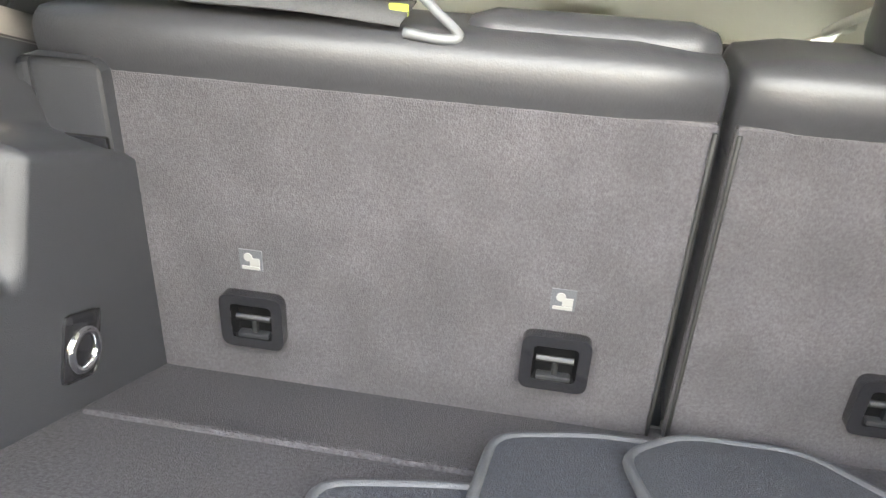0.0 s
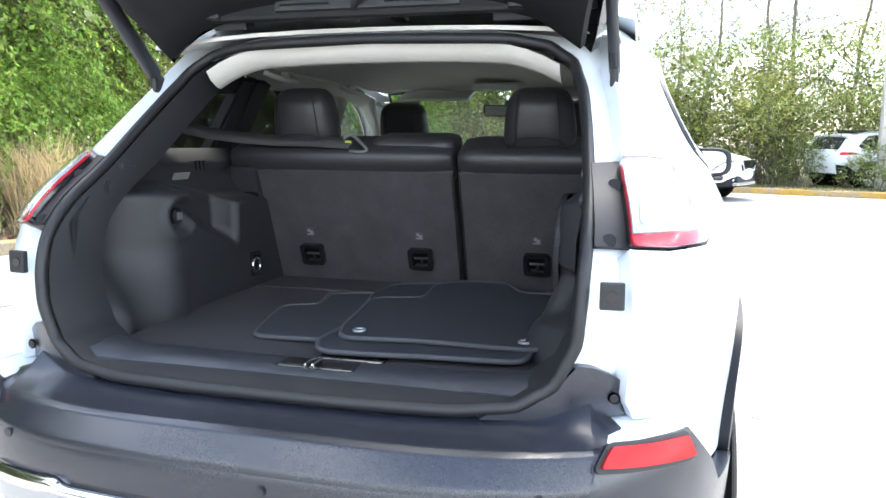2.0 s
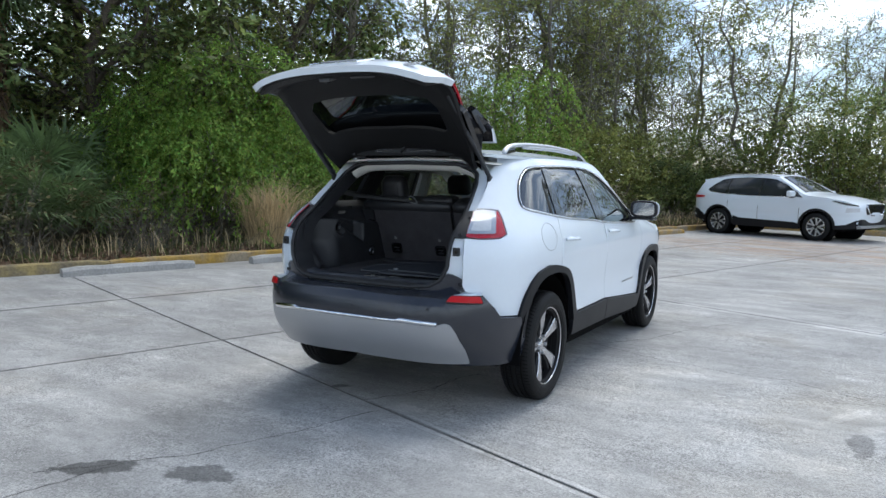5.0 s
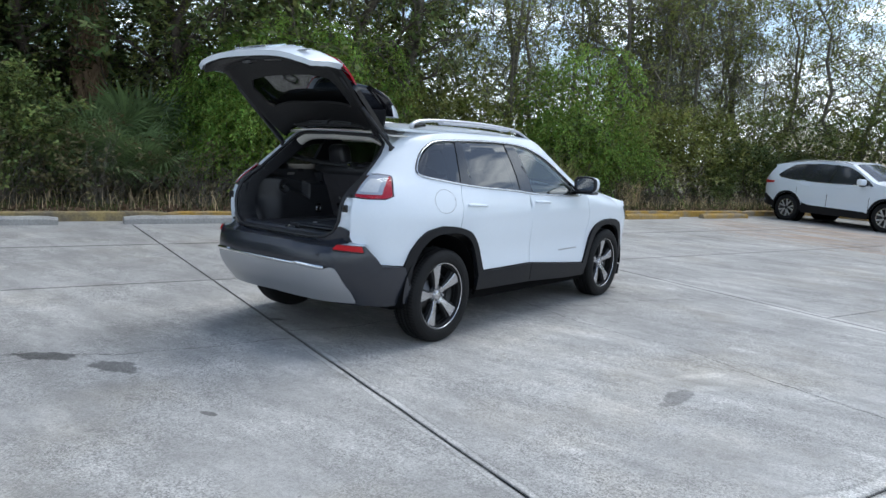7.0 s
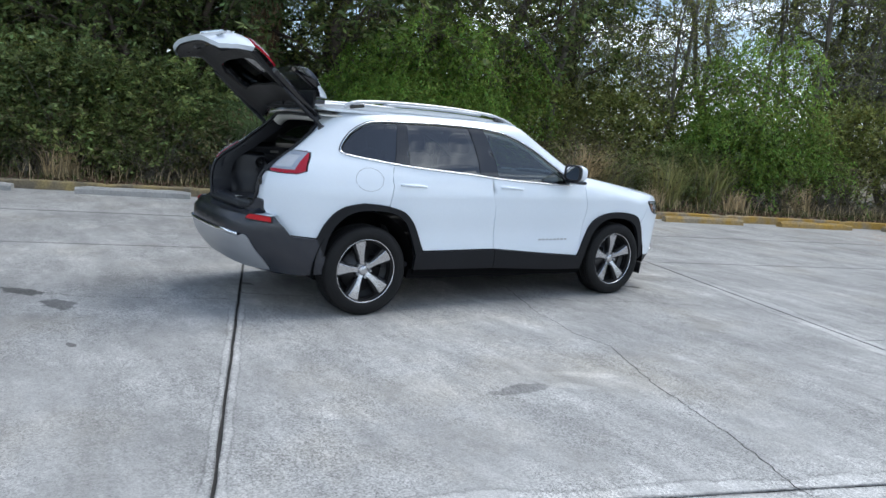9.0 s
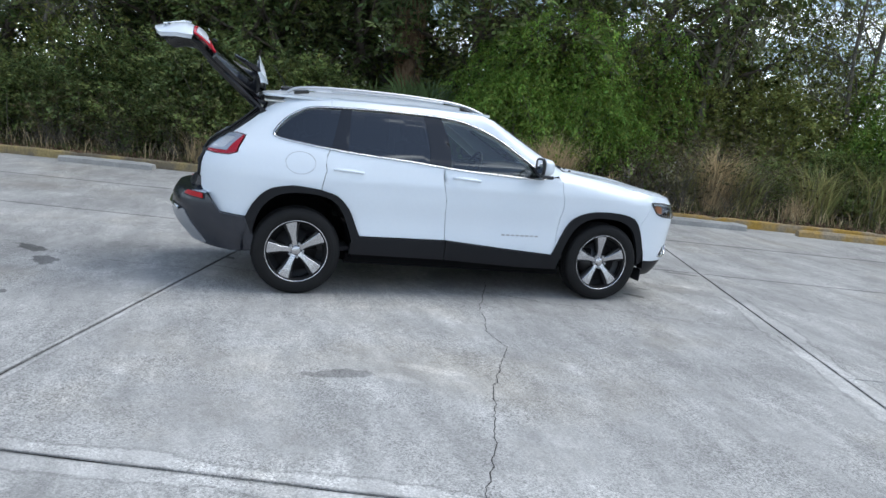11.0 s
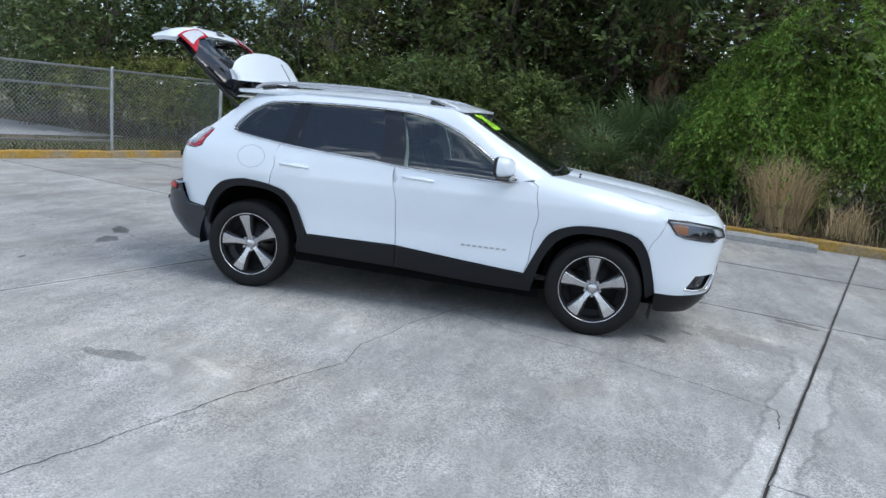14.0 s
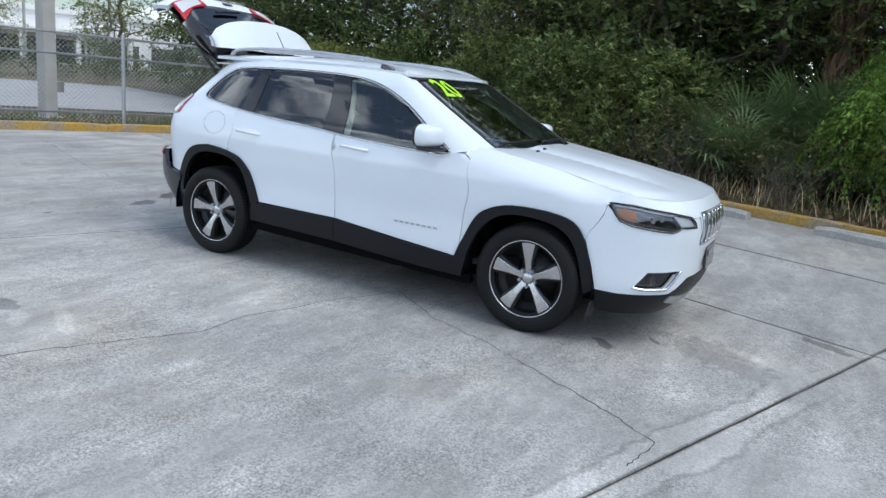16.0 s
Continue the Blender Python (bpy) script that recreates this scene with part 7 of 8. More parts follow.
floor_mat([(-0.19, -1.90), (-0.262, -1.61), (-0.175, -1.565), (-0.205, -1.43), (-0.07, -1.39), (0.20, -1.39), (0.22, -1.895)], 0.8105, "dark blue-grey carpet floor mat lying lowest")
floor_mat([(-0.015, -1.93), (0.02, -2.0), (0.45, -1.965), (0.47, -1.45), (0.33, -1.33), (0.22, -1.225), (0.05, -1.225), (-0.055, -1.27), (-0.065, -1.45), (0.0, -1.75)], 0.8185, "dark blue-grey carpet floor mat in the middle of the stack")
floor_mat([(0.035, -1.92), (0.005, -1.83), (-0.035, -1.52), (0.098, -1.475), (0.078, -1.29), (0.15, -1.215), (0.28, -1.21), (0.35, -1.345), (0.44, -1.335), (0.478, -1.60), (0.475, -1.905), (0.25, -1.90)], 0.8275, "dark blue-grey carpet floor mat on top, with eyelets", [(0.06, -1.868), (0.435, -1.862)])


# ---- poles, building, parked cars ----
def light_pole(q, w, h, label):
    t = thing("light_pole", label, "light pole", Matrix.Translation(q))
    part("shaft", box(w, w, h, pose(0, 0, h / 2), 0.03), POLE, t)
    part("base", box(w * 1.5, w * 1.5, 0.12, pose(0, 0, 0.06), 0.02), POLE, t)
    part("lamp_arm", rod(0.04, 1.2, pose(0, 0.6, h - 0.1, 90), 10), GALV, t)
    part("lamp_head", box(0.3, 0.5, 0.12, pose(0, 1.2, h - 0.05), 0.03), GALV, t)
    return t


pole_s = light_pole((-4.30, -11.45, 0.0), 0.27, 7.5, "square concrete light pole beside the fence")
part("conduit_box", box(0.20, 0.12, 0.22, pose(-0.22, 0.02, 0.72), 0.015), GALV, pole_s)
light_pole((6.95, 18.3, 0.0), 0.24, 8.0, "pale concrete light pole at the lot's edge")

building = thing("building", "long white commercial building across the road", "building", LOT @ pose(-6, -74, 0))
part("wall", box(44, 10, 4.6, pose(0, 0, 2.3), 0.05), RENDERW, building)
part("parapet", box(44.6, 10.6, 0.5, pose(0, 0, 4.75), 0.05), RENDERW, building)
part("canopy", box(24, 3.0, 0.5, pose(-2, 6.2, 2.9), 0.05), RENDERW, building)
for k in range(9):
    part("window", box(3.2, 0.1, 2.1, pose(-18 + 4.4 * k, 5.02, 1.25)), DARKWIN, building)
for k in range(6):
    part("column", box(0.4, 0.4, 2.8, pose(-13.6 + 4.4 * k, 7.4, 1.4), 0.03), RENDERW, building)
for k, (u, v) in enumerate(((-8.0, -52), (-2.5, -58), (2.0, -50), (-14, -60))):
    q = place(u, v)
    p_ = thing("utility_pole", "thin grey pole beside the far building", "pole", Matrix.Translation(q), group="poles by the far building")
    part("shaft", rod(0.11, 9, pose(0, 0, 4.5), 10, r2=0.08), POLE, p_)


def parked_car(m, label, dark_roof=False):
    """A compact SUV: curved flanks cut for the wheels, one skin over hood, glass and roof, windows, cladding, lamps and wheels."""
    t = thing("parked_car", label, "car", m, group="cars parked at the lot's edge")
    wide = hermite([-2.32, -2.25, -2.10, -1.8, -1.2, 0.0, 1.2, 1.7, 2.0, 2.2, 2.33], [0.50, 0.66, 0.79, 0.885, 0.915, 0.92, 0.915, 0.885, 0.80, 0.66, 0.45])
    roofw = hermite([-2.3, -1.9, -1.2, -0.3, 0.3, 0.9, 1.3, 2.33], [0.52, 0.585, 0.62, 0.64, 0.62, 0.70, 0.74, 0.42])
    top = [(-2.28, 0.78), (-2.25, 0.98), (-2.17, 1.08), (-2.07, 1.24), (-1.93, 1.46), (-1.98, 1.515), (-1.75, 1.565), (-1.2, 1.635), (-0.5, 1.665), (0.0, 1.65), (0.25, 1.60), (0.62, 1.38), (0.95, 1.16), (1.12, 1.105), (1.6, 1.06), (1.95, 1.00), (2.17, 0.92), (2.25, 0.83), (2.29, 0.70), (2.27, 0.52)]
    low_roof = lambda pts: [(y, z if z < 1.1 else 1.1 + (z - 1.1) * 0.88) for y, z in pts]
    top = low_roof(top)
    belt = hermite([-2.3, -1.2, 0.0, 0.95, 1.6, 2.3], [1.10, 1.06, 1.03, 1.02, 1.02, 0.95])

    def flank_x(y, z, off=0.0):
        w, b = wide(y), belt(y)
        if z < b:
            return w - 0.018 * ((z - 0.72) / 0.35) ** 2 - 0.012 * math.exp(-((z - 0.60) / 0.08) ** 2) + off
        k = min(1.0, (z - b) / max(0.05, 1.58 - b))
        return w - 0.025 + (min(w, roofw(y)) + 0.03 - w + 0.025) * k ** 1.1 + off

    on = lambda y, z, off=0.0: Vector((flank_x(y, z, off), y, z))
    half = 1.3525
    arc = lambda y, r, z0=0.40: [(y + r * math.cos(a), max(0.30, 0.345 + r * math.sin(a))) for a in [math.pi * (-0.04 + 1.08 * k / 16) for k in range(17)]]
    low = [(2.27, 0.40), (2.05, 0.34)] + arc(half, 0.405) + [(0.8, 0.34), (-0.8, 0.34)] + arc(-half, 0.405) + [(-2.05, 0.42), (-2.24, 0.55)]
    outline = [(y, z) for y, z in top] + low
    outline = outline[::-1]
    skin("body_side", outline, on, PAINT, t, h=0.09, thick=0.0, mirror=True, label="white painted flank")
    # hood, roof and tail in one sheet across
    fine = []
    for (y0, z0), (y1, z1) in zip(top[:-1], top[1:]):
        n_ = max(1, int(math.hypot(y1 - y0, z1 - z0) / 0.12))
        fine += [(y0 + (y1 - y0) * k / n_, z0 + (z1 - z0) * k / n_) for k in range(n_)]
    fine += [top[-1], (2.2, 0.34)]
    fine = [(-2.24, 0.45)] + fine
    v_, f_, g_ = [], [], []
    for y, z in fine:
        w = flank_x(y, z)
        crown = 0.05 if z > 1.0 else 0.015
        for k in range(11):
            x = w * (k / 5 - 1)
            e = 1 - (abs(x) / w) ** 2.4
            v_.append((x, y + (0.06 * e if y > 2.0 else -0.05 * e if y < -2.0 else 0.0), z + crown * e * (1 if 1.0 < z else 0.2)))
    for i in range(len(fine) - 1):
        y, z = (fine[i][0] + fine[i + 1][0]) / 2, (fine[i][1] + fine[i + 1][1]) / 2
        glassy = (0.25 < y < 0.98 and z > 1.11) or (-2.16 < y < -1.94 and 1.09 < z < 1.42)
        for k in range(10):
            (g_ if glassy and 0 < k < 9 else f_).append((i * 11 + k, i * 11 + k + 1, i * 11 + 12 + k, i * 11 + 11 + k))
    mesh_object("roof_and_hood", v_, f_, PAINT, t, "white roof and hood")
    for nm, fs in (("windscreen", [q for q in g_ if v_[q[0]][1] > 0]), ("rear_screen", [q for q in g_ if v_[q[0]][1] < 0])):
        used = sorted({k for q in fs for k in q})
        at_ = {k: i for i, k in enumerate(used)}
        mesh_object(nm, [v_[k] for k in used], [tuple(at_[k] for k in q) for q in fs], DARKGLASS, t)
    band_ = low_roof([(0.98, 1.055), (0.86, 1.17), (0.47, 1.425), (0.17, 1.555), (-0.10, 1.59), (-0.60, 1.605), (-1.08, 1.58), (-1.34, 1.545), (-1.58, 1.38), (-1.75, 1.215), (-1.64, 1.145), (-1.15, 1.08), (-0.16, 1.055)])
    skin("window_surround", band_, lambda y, z, off=0.0: on(y, z, off + 0.003), GLOSSBLACK, t, h=0.12, thick=0.006, mirror=True, label="black pillars round the side windows")
    for nm, pts in (("side_window", [(0.02, 1.075), (0.85, 1.075), (0.80, 1.15), (0.45, 1.385), (0.16, 1.525), (-0.10, 1.56), (-0.16, 1.08)]), ("side_window", [(-0.22, 1.08), (-0.17, 1.565), (-0.60, 1.575), (-1.06, 1.55), (-1.12, 1.10)]), ("side_window", [(-1.17, 1.105), (-1.11, 1.545), (-1.33, 1.52), (-1.56, 1.36), (-1.70, 1.22), (-1.62, 1.17)])):
        poly = low_roof(pts)
        ar = sum(poly[i - 1][0] * poly[i][1] - poly[i][0] * poly[i - 1][1] for i in range(len(poly)))
        skin(nm, rounded(poly if ar > 0 else poly[::-1], 0.03), lambda y, z, off=0.0: on(y, z, off + 0.006), DARKGLASS, t, h=0.12, thick=0.008, mirror=True)
    for y in (-half, half):
        inner, outer = arc(y, 0.40), arc(y, 0.455)
        skin("arch_cladding", (outer + inner[::-1]), lambda a, z, off=0.0: on(a, z, off + 0.010), CLAD, t, h=0.06, thick=0.03, mirror=True)
    skin("sill_cladding", [(-0.90, 0.26), (0.90, 0.26), (0.90, 0.40), (0.82, 0.43), (-0.70, 0.47), (-0.90, 0.52)], lambda a, z, off=0.0: on(a, z, off + 0.008), CLAD, t, h=0.1, thick=0.04, mirror=True)
    skin("rear_cladding", [(-2.24, 0.42), (-1.80, 0.34), (-1.79, 0.50), (-2.05, 0.66), (-2.26, 0.70)], lambda a, z, off=0.0: on(a, z, off + 0.008), CLAD, t, h=0.1, thick=0.04, mirror=True)
    skin("front_cladding", [(1.80, 0.30), (2.20, 0.34), (2.28, 0.55), (2.20, 0.54), (2.02, 0.43), (1.79, 0.40)], lambda a, z, off=0.0: on(a, z, off + 0.008), CLAD, t, h=0.1, thick=0.04, mirror=True)
    skin("headlamp", [(1.70, 0.985), (2.00, 0.900), (2.22, 0.875), (2.22, 0.90), (2.02, 0.955), (1.80, 1.000)], lambda a, z, off=0.0: on(a, z, off + 0.008), GLOSSBLACK, t, h=0.06, thick=0.02, mirror=True)
    skin("fog_lamp", [(2.00, 0.72), (2.24, 0.74), (2.24, 0.83), (2.02, 0.83)], lambda a, z, off=0.0: on(a, z, off + 0.008), WHITELAMP, t, h=0.06, thick=0.02, mirror=True)
    skin("tail_lamp", [(-2.22, 0.96), (-1.84, 0.985), (-1.80, 1.03), (-2.20, 1.05)], lambda a, z, off=0.0: on(a, z, off + 0.010), REDDARK, t, h=0.06, thick=0.02, mirror=True)
    part("grille", box(0.84, 0.07, 0.26, pose(0, 2.315, 0.80, -8), 0.03), GLOSSBLACK, t)
    part("lower_grille", box(1.20, 0.10, 0.16, pose(0, 2.26, 0.49, 6), 0.04), SEAL, t)
    part("skid_plate", box(1.30, 0.12, 0.07, pose(0, 2.25, 0.385, 6), 0.03), SILVER, t)
    for sg in (1, -1):
        tube("grille_trim", [(sg * 0.43, 2.315, 0.93), (sg * 0.39, 2.345, 0.76), (sg * 0.27, 2.36, 0.665), (sg * 0.12, 2.365, 0.66)], 0.016, CHROME, t, sides=6)
        part("mirror", box(0.21, 0.15, 0.15, pose(sg * 1.03, 0.76, 1.145, 0, 0, sg * -10), 0.06, 5), PAINT, t)
        part("mirror_foot", box(0.16, 0.07, 0.05, pose(sg * 0.95, 0.74, 1.06), 0.015), GLOSSBLACK, t)
        for y in (-0.80, 0.08):
            part("door_handle", box(0.025, 0.19, 0.026, pose(sg * (flank_x(y, 0.955) + 0.01), y, 0.955), 0.008), PAINT, t)
        for y, z0, z1 in ((-0.19, 0.46, 1.06), (0.92, 0.46, 1.03), (-1.08, 0.66, 1.06)):
            tube("door_gap", [(sg * flank_x(y + 0.03 * (z - 0.7), z, 0.001), y + 0.03 * (z - 0.7), z) for z in (z0, (z0 + z1) / 2, z1)], 0.005, SEAL, t, sides=5)
        tube("window_chrome", [(sg * flank_x(y, z, 0.010), y, z) for y, z in [(0.88, 1.06), (0.3, 1.06), (-0.5, 1.065), (-1.2, 1.09), (-1.66, 1.16)]], 0.008, CHROME, t, sides=5)
        tube("roof_rail", [(sg * 0.63, -1.6, 1.54), (sg * 0.63, -1.2, 1.615), (sg * 0.63, 0.0, 1.62), (sg * 0.62, 0.22, 1.555)], 0.018, RAIL, t, sides=6)
        for y in (-half, half):
            v_, f_ = lathe([(0.0, 0.0), (0.40, 0.0), (0.40, 0.28)], 32, "X")
            mesh_object("wheel_well", [(sg * (0.60 + a), y + b, 0.345 + c) for a, b, c in v_], f_, UNDER, t)
            w = thing("wheel", "", "")
            w.parent = t
            w.matrix_basis = Matrix.Translation((sg * 0.80, y, 0.345)) @ Matrix.Rotation(0 if sg > 0 else math.pi, 4, "Z")
            v_, f_ = lathe([(0.22, 0.09), (0.27, 0.112), (0.32, 0.106), (0.345, 0.08), (0.345, -0.08), (0.31, -0.11), (0.22, -0.09)], 40, "X")
            mesh_object("tyre", v_, [tuple(reversed(q)) for q in f_], TYRE, w)
            v_, f_ = lathe([(0.232, 0.09), (0.215, 0.06), (0.19, 0.03), (0.06, 0.03), (0.0, 0.03)], 40, "X")
            mesh_object("rim", v_, [tuple(reversed(q)) for q in f_], ALLOY_DARK, w)
            for k in range(10):
                part("spoke", box(0.024, 0.037, 0.185, Matrix.Rotation(2 * math.pi * k / 10, 4, "X") @ pose(0.086, 0.016 * (-1) ** k, 0.130, 7 * (-1) ** k), 0.006), RAIL, w)
            v_, f_ = lathe([(0.235, 0.088), (0.228, 0.098), (0.212, 0.09)], 40, "X")
            mesh_object("rim_lip", v_, [tuple(reversed(q)) for q in f_], ALLOY, w)
    part("floor_pan", box(1.5, 3.9, 0.14, pose(0, 0, 0.33), 0.03), UNDER, t)
    if dark_roof:
        part("roof_cover", box(1.16, 1.9, 0.03, pose(0, -0.75, 1.64), 0.012), GLOSSBLACK, t)
    return t


# far car across the lot: tail towards the woods
parked_car(Matrix.Translation((1.055, 15.72, 0)) @ pose(0, 0, 0, 0, 0, -115.4), "white compact SUV parked before the woods")
parked_car(Matrix.Translation((7.7, 20.6, 0.05)) @ pose(0, 0, 0, 0, 0, -62), "white SUV with a dark roof beyond the kerb", True)

# white gable glimpsed through the woods
cottage = thing("cottage", "white cottage wall glimpsed through the trees", "house", LOT @ pose(-16.2, -2.1, 0, 0, 0, 20))
part("wall", box(0.3, 2.6, 2.6, pose(0, 0, 1.3), 0.02), RENDERW, cottage)
part("roof", box(1.6, 2.9, 0.12, pose(-0.6, 0, 2.75, 0, -22), 0.02), KERBG, cottage)


# ---- woods, grasses, far things ----
RNG = np.random.default_rng(7)


def leaf_mesh(name, centres, size, material, parent, rng, slim=0.5, face=None, droop=0.0, curl=0.25):
    """Many small leaves, each one bent diamond blade, at the centres."""
    n = len(centres)
    a = rng.normal(size=(n, 3))
    a[:, 2] -= droop
    if face is not None:
        a = a + face * 0.4
    a /= np.linalg.norm(a, axis=1, keepdims=True)
    b = rng.normal(size=(n, 3))
    b -= a * (a * b).sum(1, keepdims=True)
    b /= np.linalg.norm(b, axis=1, keepdims=True)
    c = np.cross(a, b)
    L = size * rng.uniform(0.55, 1.35, (n, 1))
    base = centres - a * L * 0.5
    mid = centres + c * L * curl * 0.4
    tip = centres + a * L * 0.5
    return quads(name, np.stack([base, mid + b * L * slim * 0.5, tip, mid - b * L * slim * 0.5], 1).reshape(-1, 3), material, parent)


def blades(name, roots, heights, lean, width, material, parent, rng, bend=0.5):
    """Grass blades: thin tapering strips that bend over."""
    n = len(roots)
    ang = rng.uniform(0, 2 * np.pi, n)
    out = np.stack([np.cos(ang), np.sin(ang), np.zeros(n)], 1)
    if lean is not None:
        out = out * 0.6 + lean
    w = np.stack([-np.sin(ang), np.cos(ang), np.zeros(n)], 1) * width / 2
    h = heights[:, None]
    reach = h * rng.uniform(0.1, bend, (n, 1))
    up = np.array([0, 0, 1.0])
    p0, p1, p2 = roots, roots + up * h * 0.6 + out * reach * 0.35, roots + up * h * rng.uniform(0.75, 1.0, (n, 1)) + out * reach
    v = np.stack([p0 - w, p0 + w, p1 + w * 0.8, p1 - w * 0.8, p2], 1).reshape(-1, 3)
    faces = []
    for i in range(n):
        k = 5 * i
        faces += [(k, k + 1, k + 2, k + 3), (k + 3, k + 2, k + 4)]
    me = bpy.data.meshes.new(name)
    me.from_pydata(v.tolist(), [], faces)
    me.materials.append(material)
    ob = new(name, me)
    if parent:
        ob.parent = parent
    return tagged(ob, kind="stuff")


def sprays(name, roots, dirs, lengths, per, size, material, parent, rng, droop=0.25, slim=0.5, splay=0.9, up=0.8):
    """Leafy shoots: each a bending line with leaves set along it to both sides, their faces turned to the sky."""
    n = len(roots)
    t = rng.uniform(0.12, 1.0, (n, per, 1))
    d, L = dirs[:, None, :], lengths[:, None, None]
    down = np.array([0, 0, -1.0])
    centre = roots[:, None, :] + d * L * t + down * (droop * L * t * t) + rng.normal(0, 0.02, (n, per, 3))
    run = d + down * (2 * droop * t)
    side = np.cross(run, np.array([0, 0, 1.0]) + rng.normal(0, 0.25, (n, per, 3)))
    side /= np.linalg.norm(side, axis=2, keepdims=True) + 1e-6
    sign = rng.choice([-1.0, 1.0], (n, per, 1))
    a = run + side * sign * splay + rng.normal(0, 0.35, (n, per, 3))
    a /= np.linalg.norm(a, axis=2, keepdims=True)
    face = d * 0.5 + np.array([0, 0, up]) + rng.normal(0, 0.42, (n, per, 3))
    b = np.cross(face, a)
    b /= np.linalg.norm(b, axis=2, keepdims=True) + 1e-6
    c = np.cross(a, b)
    s = size * rng.uniform(0.6, 1.3, (n, per, 1))
    centre = centre + a * s * 0.45
    base, mid, tip = centre - a * s * 0.5, centre - c * s * 0.06, centre + a * s * 0.5 - c * s * 0.05
    v = np.stack([base, mid + b * s * slim * 0.5, tip, mid - b * s * slim * 0.5], 2).reshape(-1, 3)
    v[:, 2] = np.maximum(v[:, 2], 0.01)
    return quads(name, v, material, parent)


def quads(name, v, material, parent):
    """Four-cornered leaves from their corners in a row."""
    n = len(v) // 4
    me = bpy.data.meshes.new(name)
    me.vertices.add(4 * n)
    me.vertices.foreach_set("co", v.astype(np.float32).ravel())
    me.loops.add(4 * n)
    me.loops.foreach_set("vertex_index", np.arange(4 * n, dtype=np.int32))
    me.polygons.add(n)
    me.polygons.foreach_set("loop_start", np.arange(0, 4 * n, 4, dtype=np.int32))
    me.polygons.foreach_set("loop_total", np.full(n, 4, dtype=np.int32))
    me.materials.append(material)
    me.update(calc_edges=True)
    ob = new(name, me)
    ob.parent = parent
    return tagged(ob, kind="stuff")


def limb_lines(rng, height, spread, limbs, lean=0.28, first=0.3, twigs=2, girth=1.0):
    """Trunk and limbs as lines with radii."""
    trunk = [Vector((0, 0, -0.15))]
    dx, dy = rng.normal(0, lean, 2)
    for k in range(1, 9):
        t = k / 8
        bend = math.sin(t * 3.0 + dx * 9) * 0.35
        trunk.append(Vector((dx * t * height * 0.45 + bend + rng.normal(0, 0.14), dy * t * height * 0.45 - bend * 0.6 + rng.normal(0, 0.14), height * t)))
    lines = [(trunk, [0.14 * girth * (1 - 0.75 * k / 8) * height / 8 for k in range(9)])]
    tips = [trunk[-1], trunk[-2]]
    for k in range(limbs):
        t = first + (1 - first) * (k + rng.uniform(0, 0.8)) / limbs
        i = min(7, int(t * 8))
        a = trunk[i].lerp(trunk[i + 1], t * 8 - i)
        ang = rng.uniform(0, 6.28)
        L = spread * (1.15 - 0.55 * t) * rng.uniform(0.6, 1.1)
        d = Vector((math.cos(ang), math.sin(ang), rng.uniform(0.15, 0.9)))
        pts = [a]
        for s in range(1, 6):
            d = (d + Vector(rng.normal(0, 0.22, 3))).normalized()
            pts.append(pts[-1] + d * (L / 5))
        r0 = 0.055 * girth * (1.2 - t) * height / 8
        lines.append((pts, [max(0.008, r0 * (1 - 0.8 * s / 5)) for s in range(6)]))
        tips += pts[3:]
        for s in (1, 2, 2, 3, 3, 4, 4, 5):
            e = pts[s]
            dd = (Vector(rng.normal(0, 1, 3)) + d * 0.6).normalized()
            q = [e, e + dd * L * 0.18, e + dd * L * 0.3 + Vector((0, 0, rng.uniform(-0.1, 0.2))), e + dd * L * 0.42]
            lines.append((q, [0.014, 0.010, 0.007, 0.004]))
            for _ in range(twigs):
                d3 = (dd + Vector(rng.normal(0, 0.6, 3))).normalized()
                lines.append(([q[1], q[1] + d3 * L * 0.16, q[1] + d3 * L * 0.32 + Vector((0, 0, -0.03))], [0.007, 0.005, 0.003]))
            tips += [q[-1], q[-2]]
    return lines, tips


def limbs_object(name, lines, material, parent, sides=6):
    v, f = [], []
    for pts, radii in lines:
        a, b = tube_data(pts, radii, sides if max(radii) > 0.03 else 3, base=len(v))
        v += a
        f += b
    return mesh_object(name, v, f, material, parent)


def tree(rng, height, spread, limbs, shoots, per, size, leaf, bark, label, moss=0, first=0.3, reach=0.6, droop=0.35):
    t = thing("tree", label, "tree", group="trees along the car park")
    lines, tips = limb_lines(rng, height, spread, limbs, first=first, twigs=2 if bark is BARKGREY else 1, girth=0.65 if bark is BARKGREY else 1.0)
    limbs_object("trunk", lines, bark, t)
    tips = np.array([list(p) for p in tips])
    if shoots:
        roots = np.repeat(tips, shoots, 0)
        out = roots * np.array([0.25, 0.25, 0.0])
        d = rng.normal(size=(len(roots), 3)) * np.array([1, 1, 0.55]) + out / (np.linalg.norm(out, axis=1, keepdims=True) + 0.3) + np.array([0, 0, 0.15])
        d /= np.linalg.norm(d, axis=1, keepdims=True)
        sprays("crown", roots + rng.normal(0, 0.12, roots.shape), d, reach * rng.uniform(0.5, 1.2, len(roots)), per, size, leaf, t, rng, droop=droop)
    if moss:
        pick = tips[rng.integers(0, len(tips), moss)]
        pts = []
        for p in pick:
            L = rng.uniform(0.3, 1.0)
            k = rng.integers(14, 26)
            s = rng.uniform(0, 1, (k, 1))
            pts.append(p + np.concatenate([rng.normal(0, 0.06, (k, 2)), -s * L], 1))
        leaf_mesh("hanging_moss", np.concatenate(pts), 0.16, MOSS, t, rng, slim=0.16, droop=3.0)
    return t


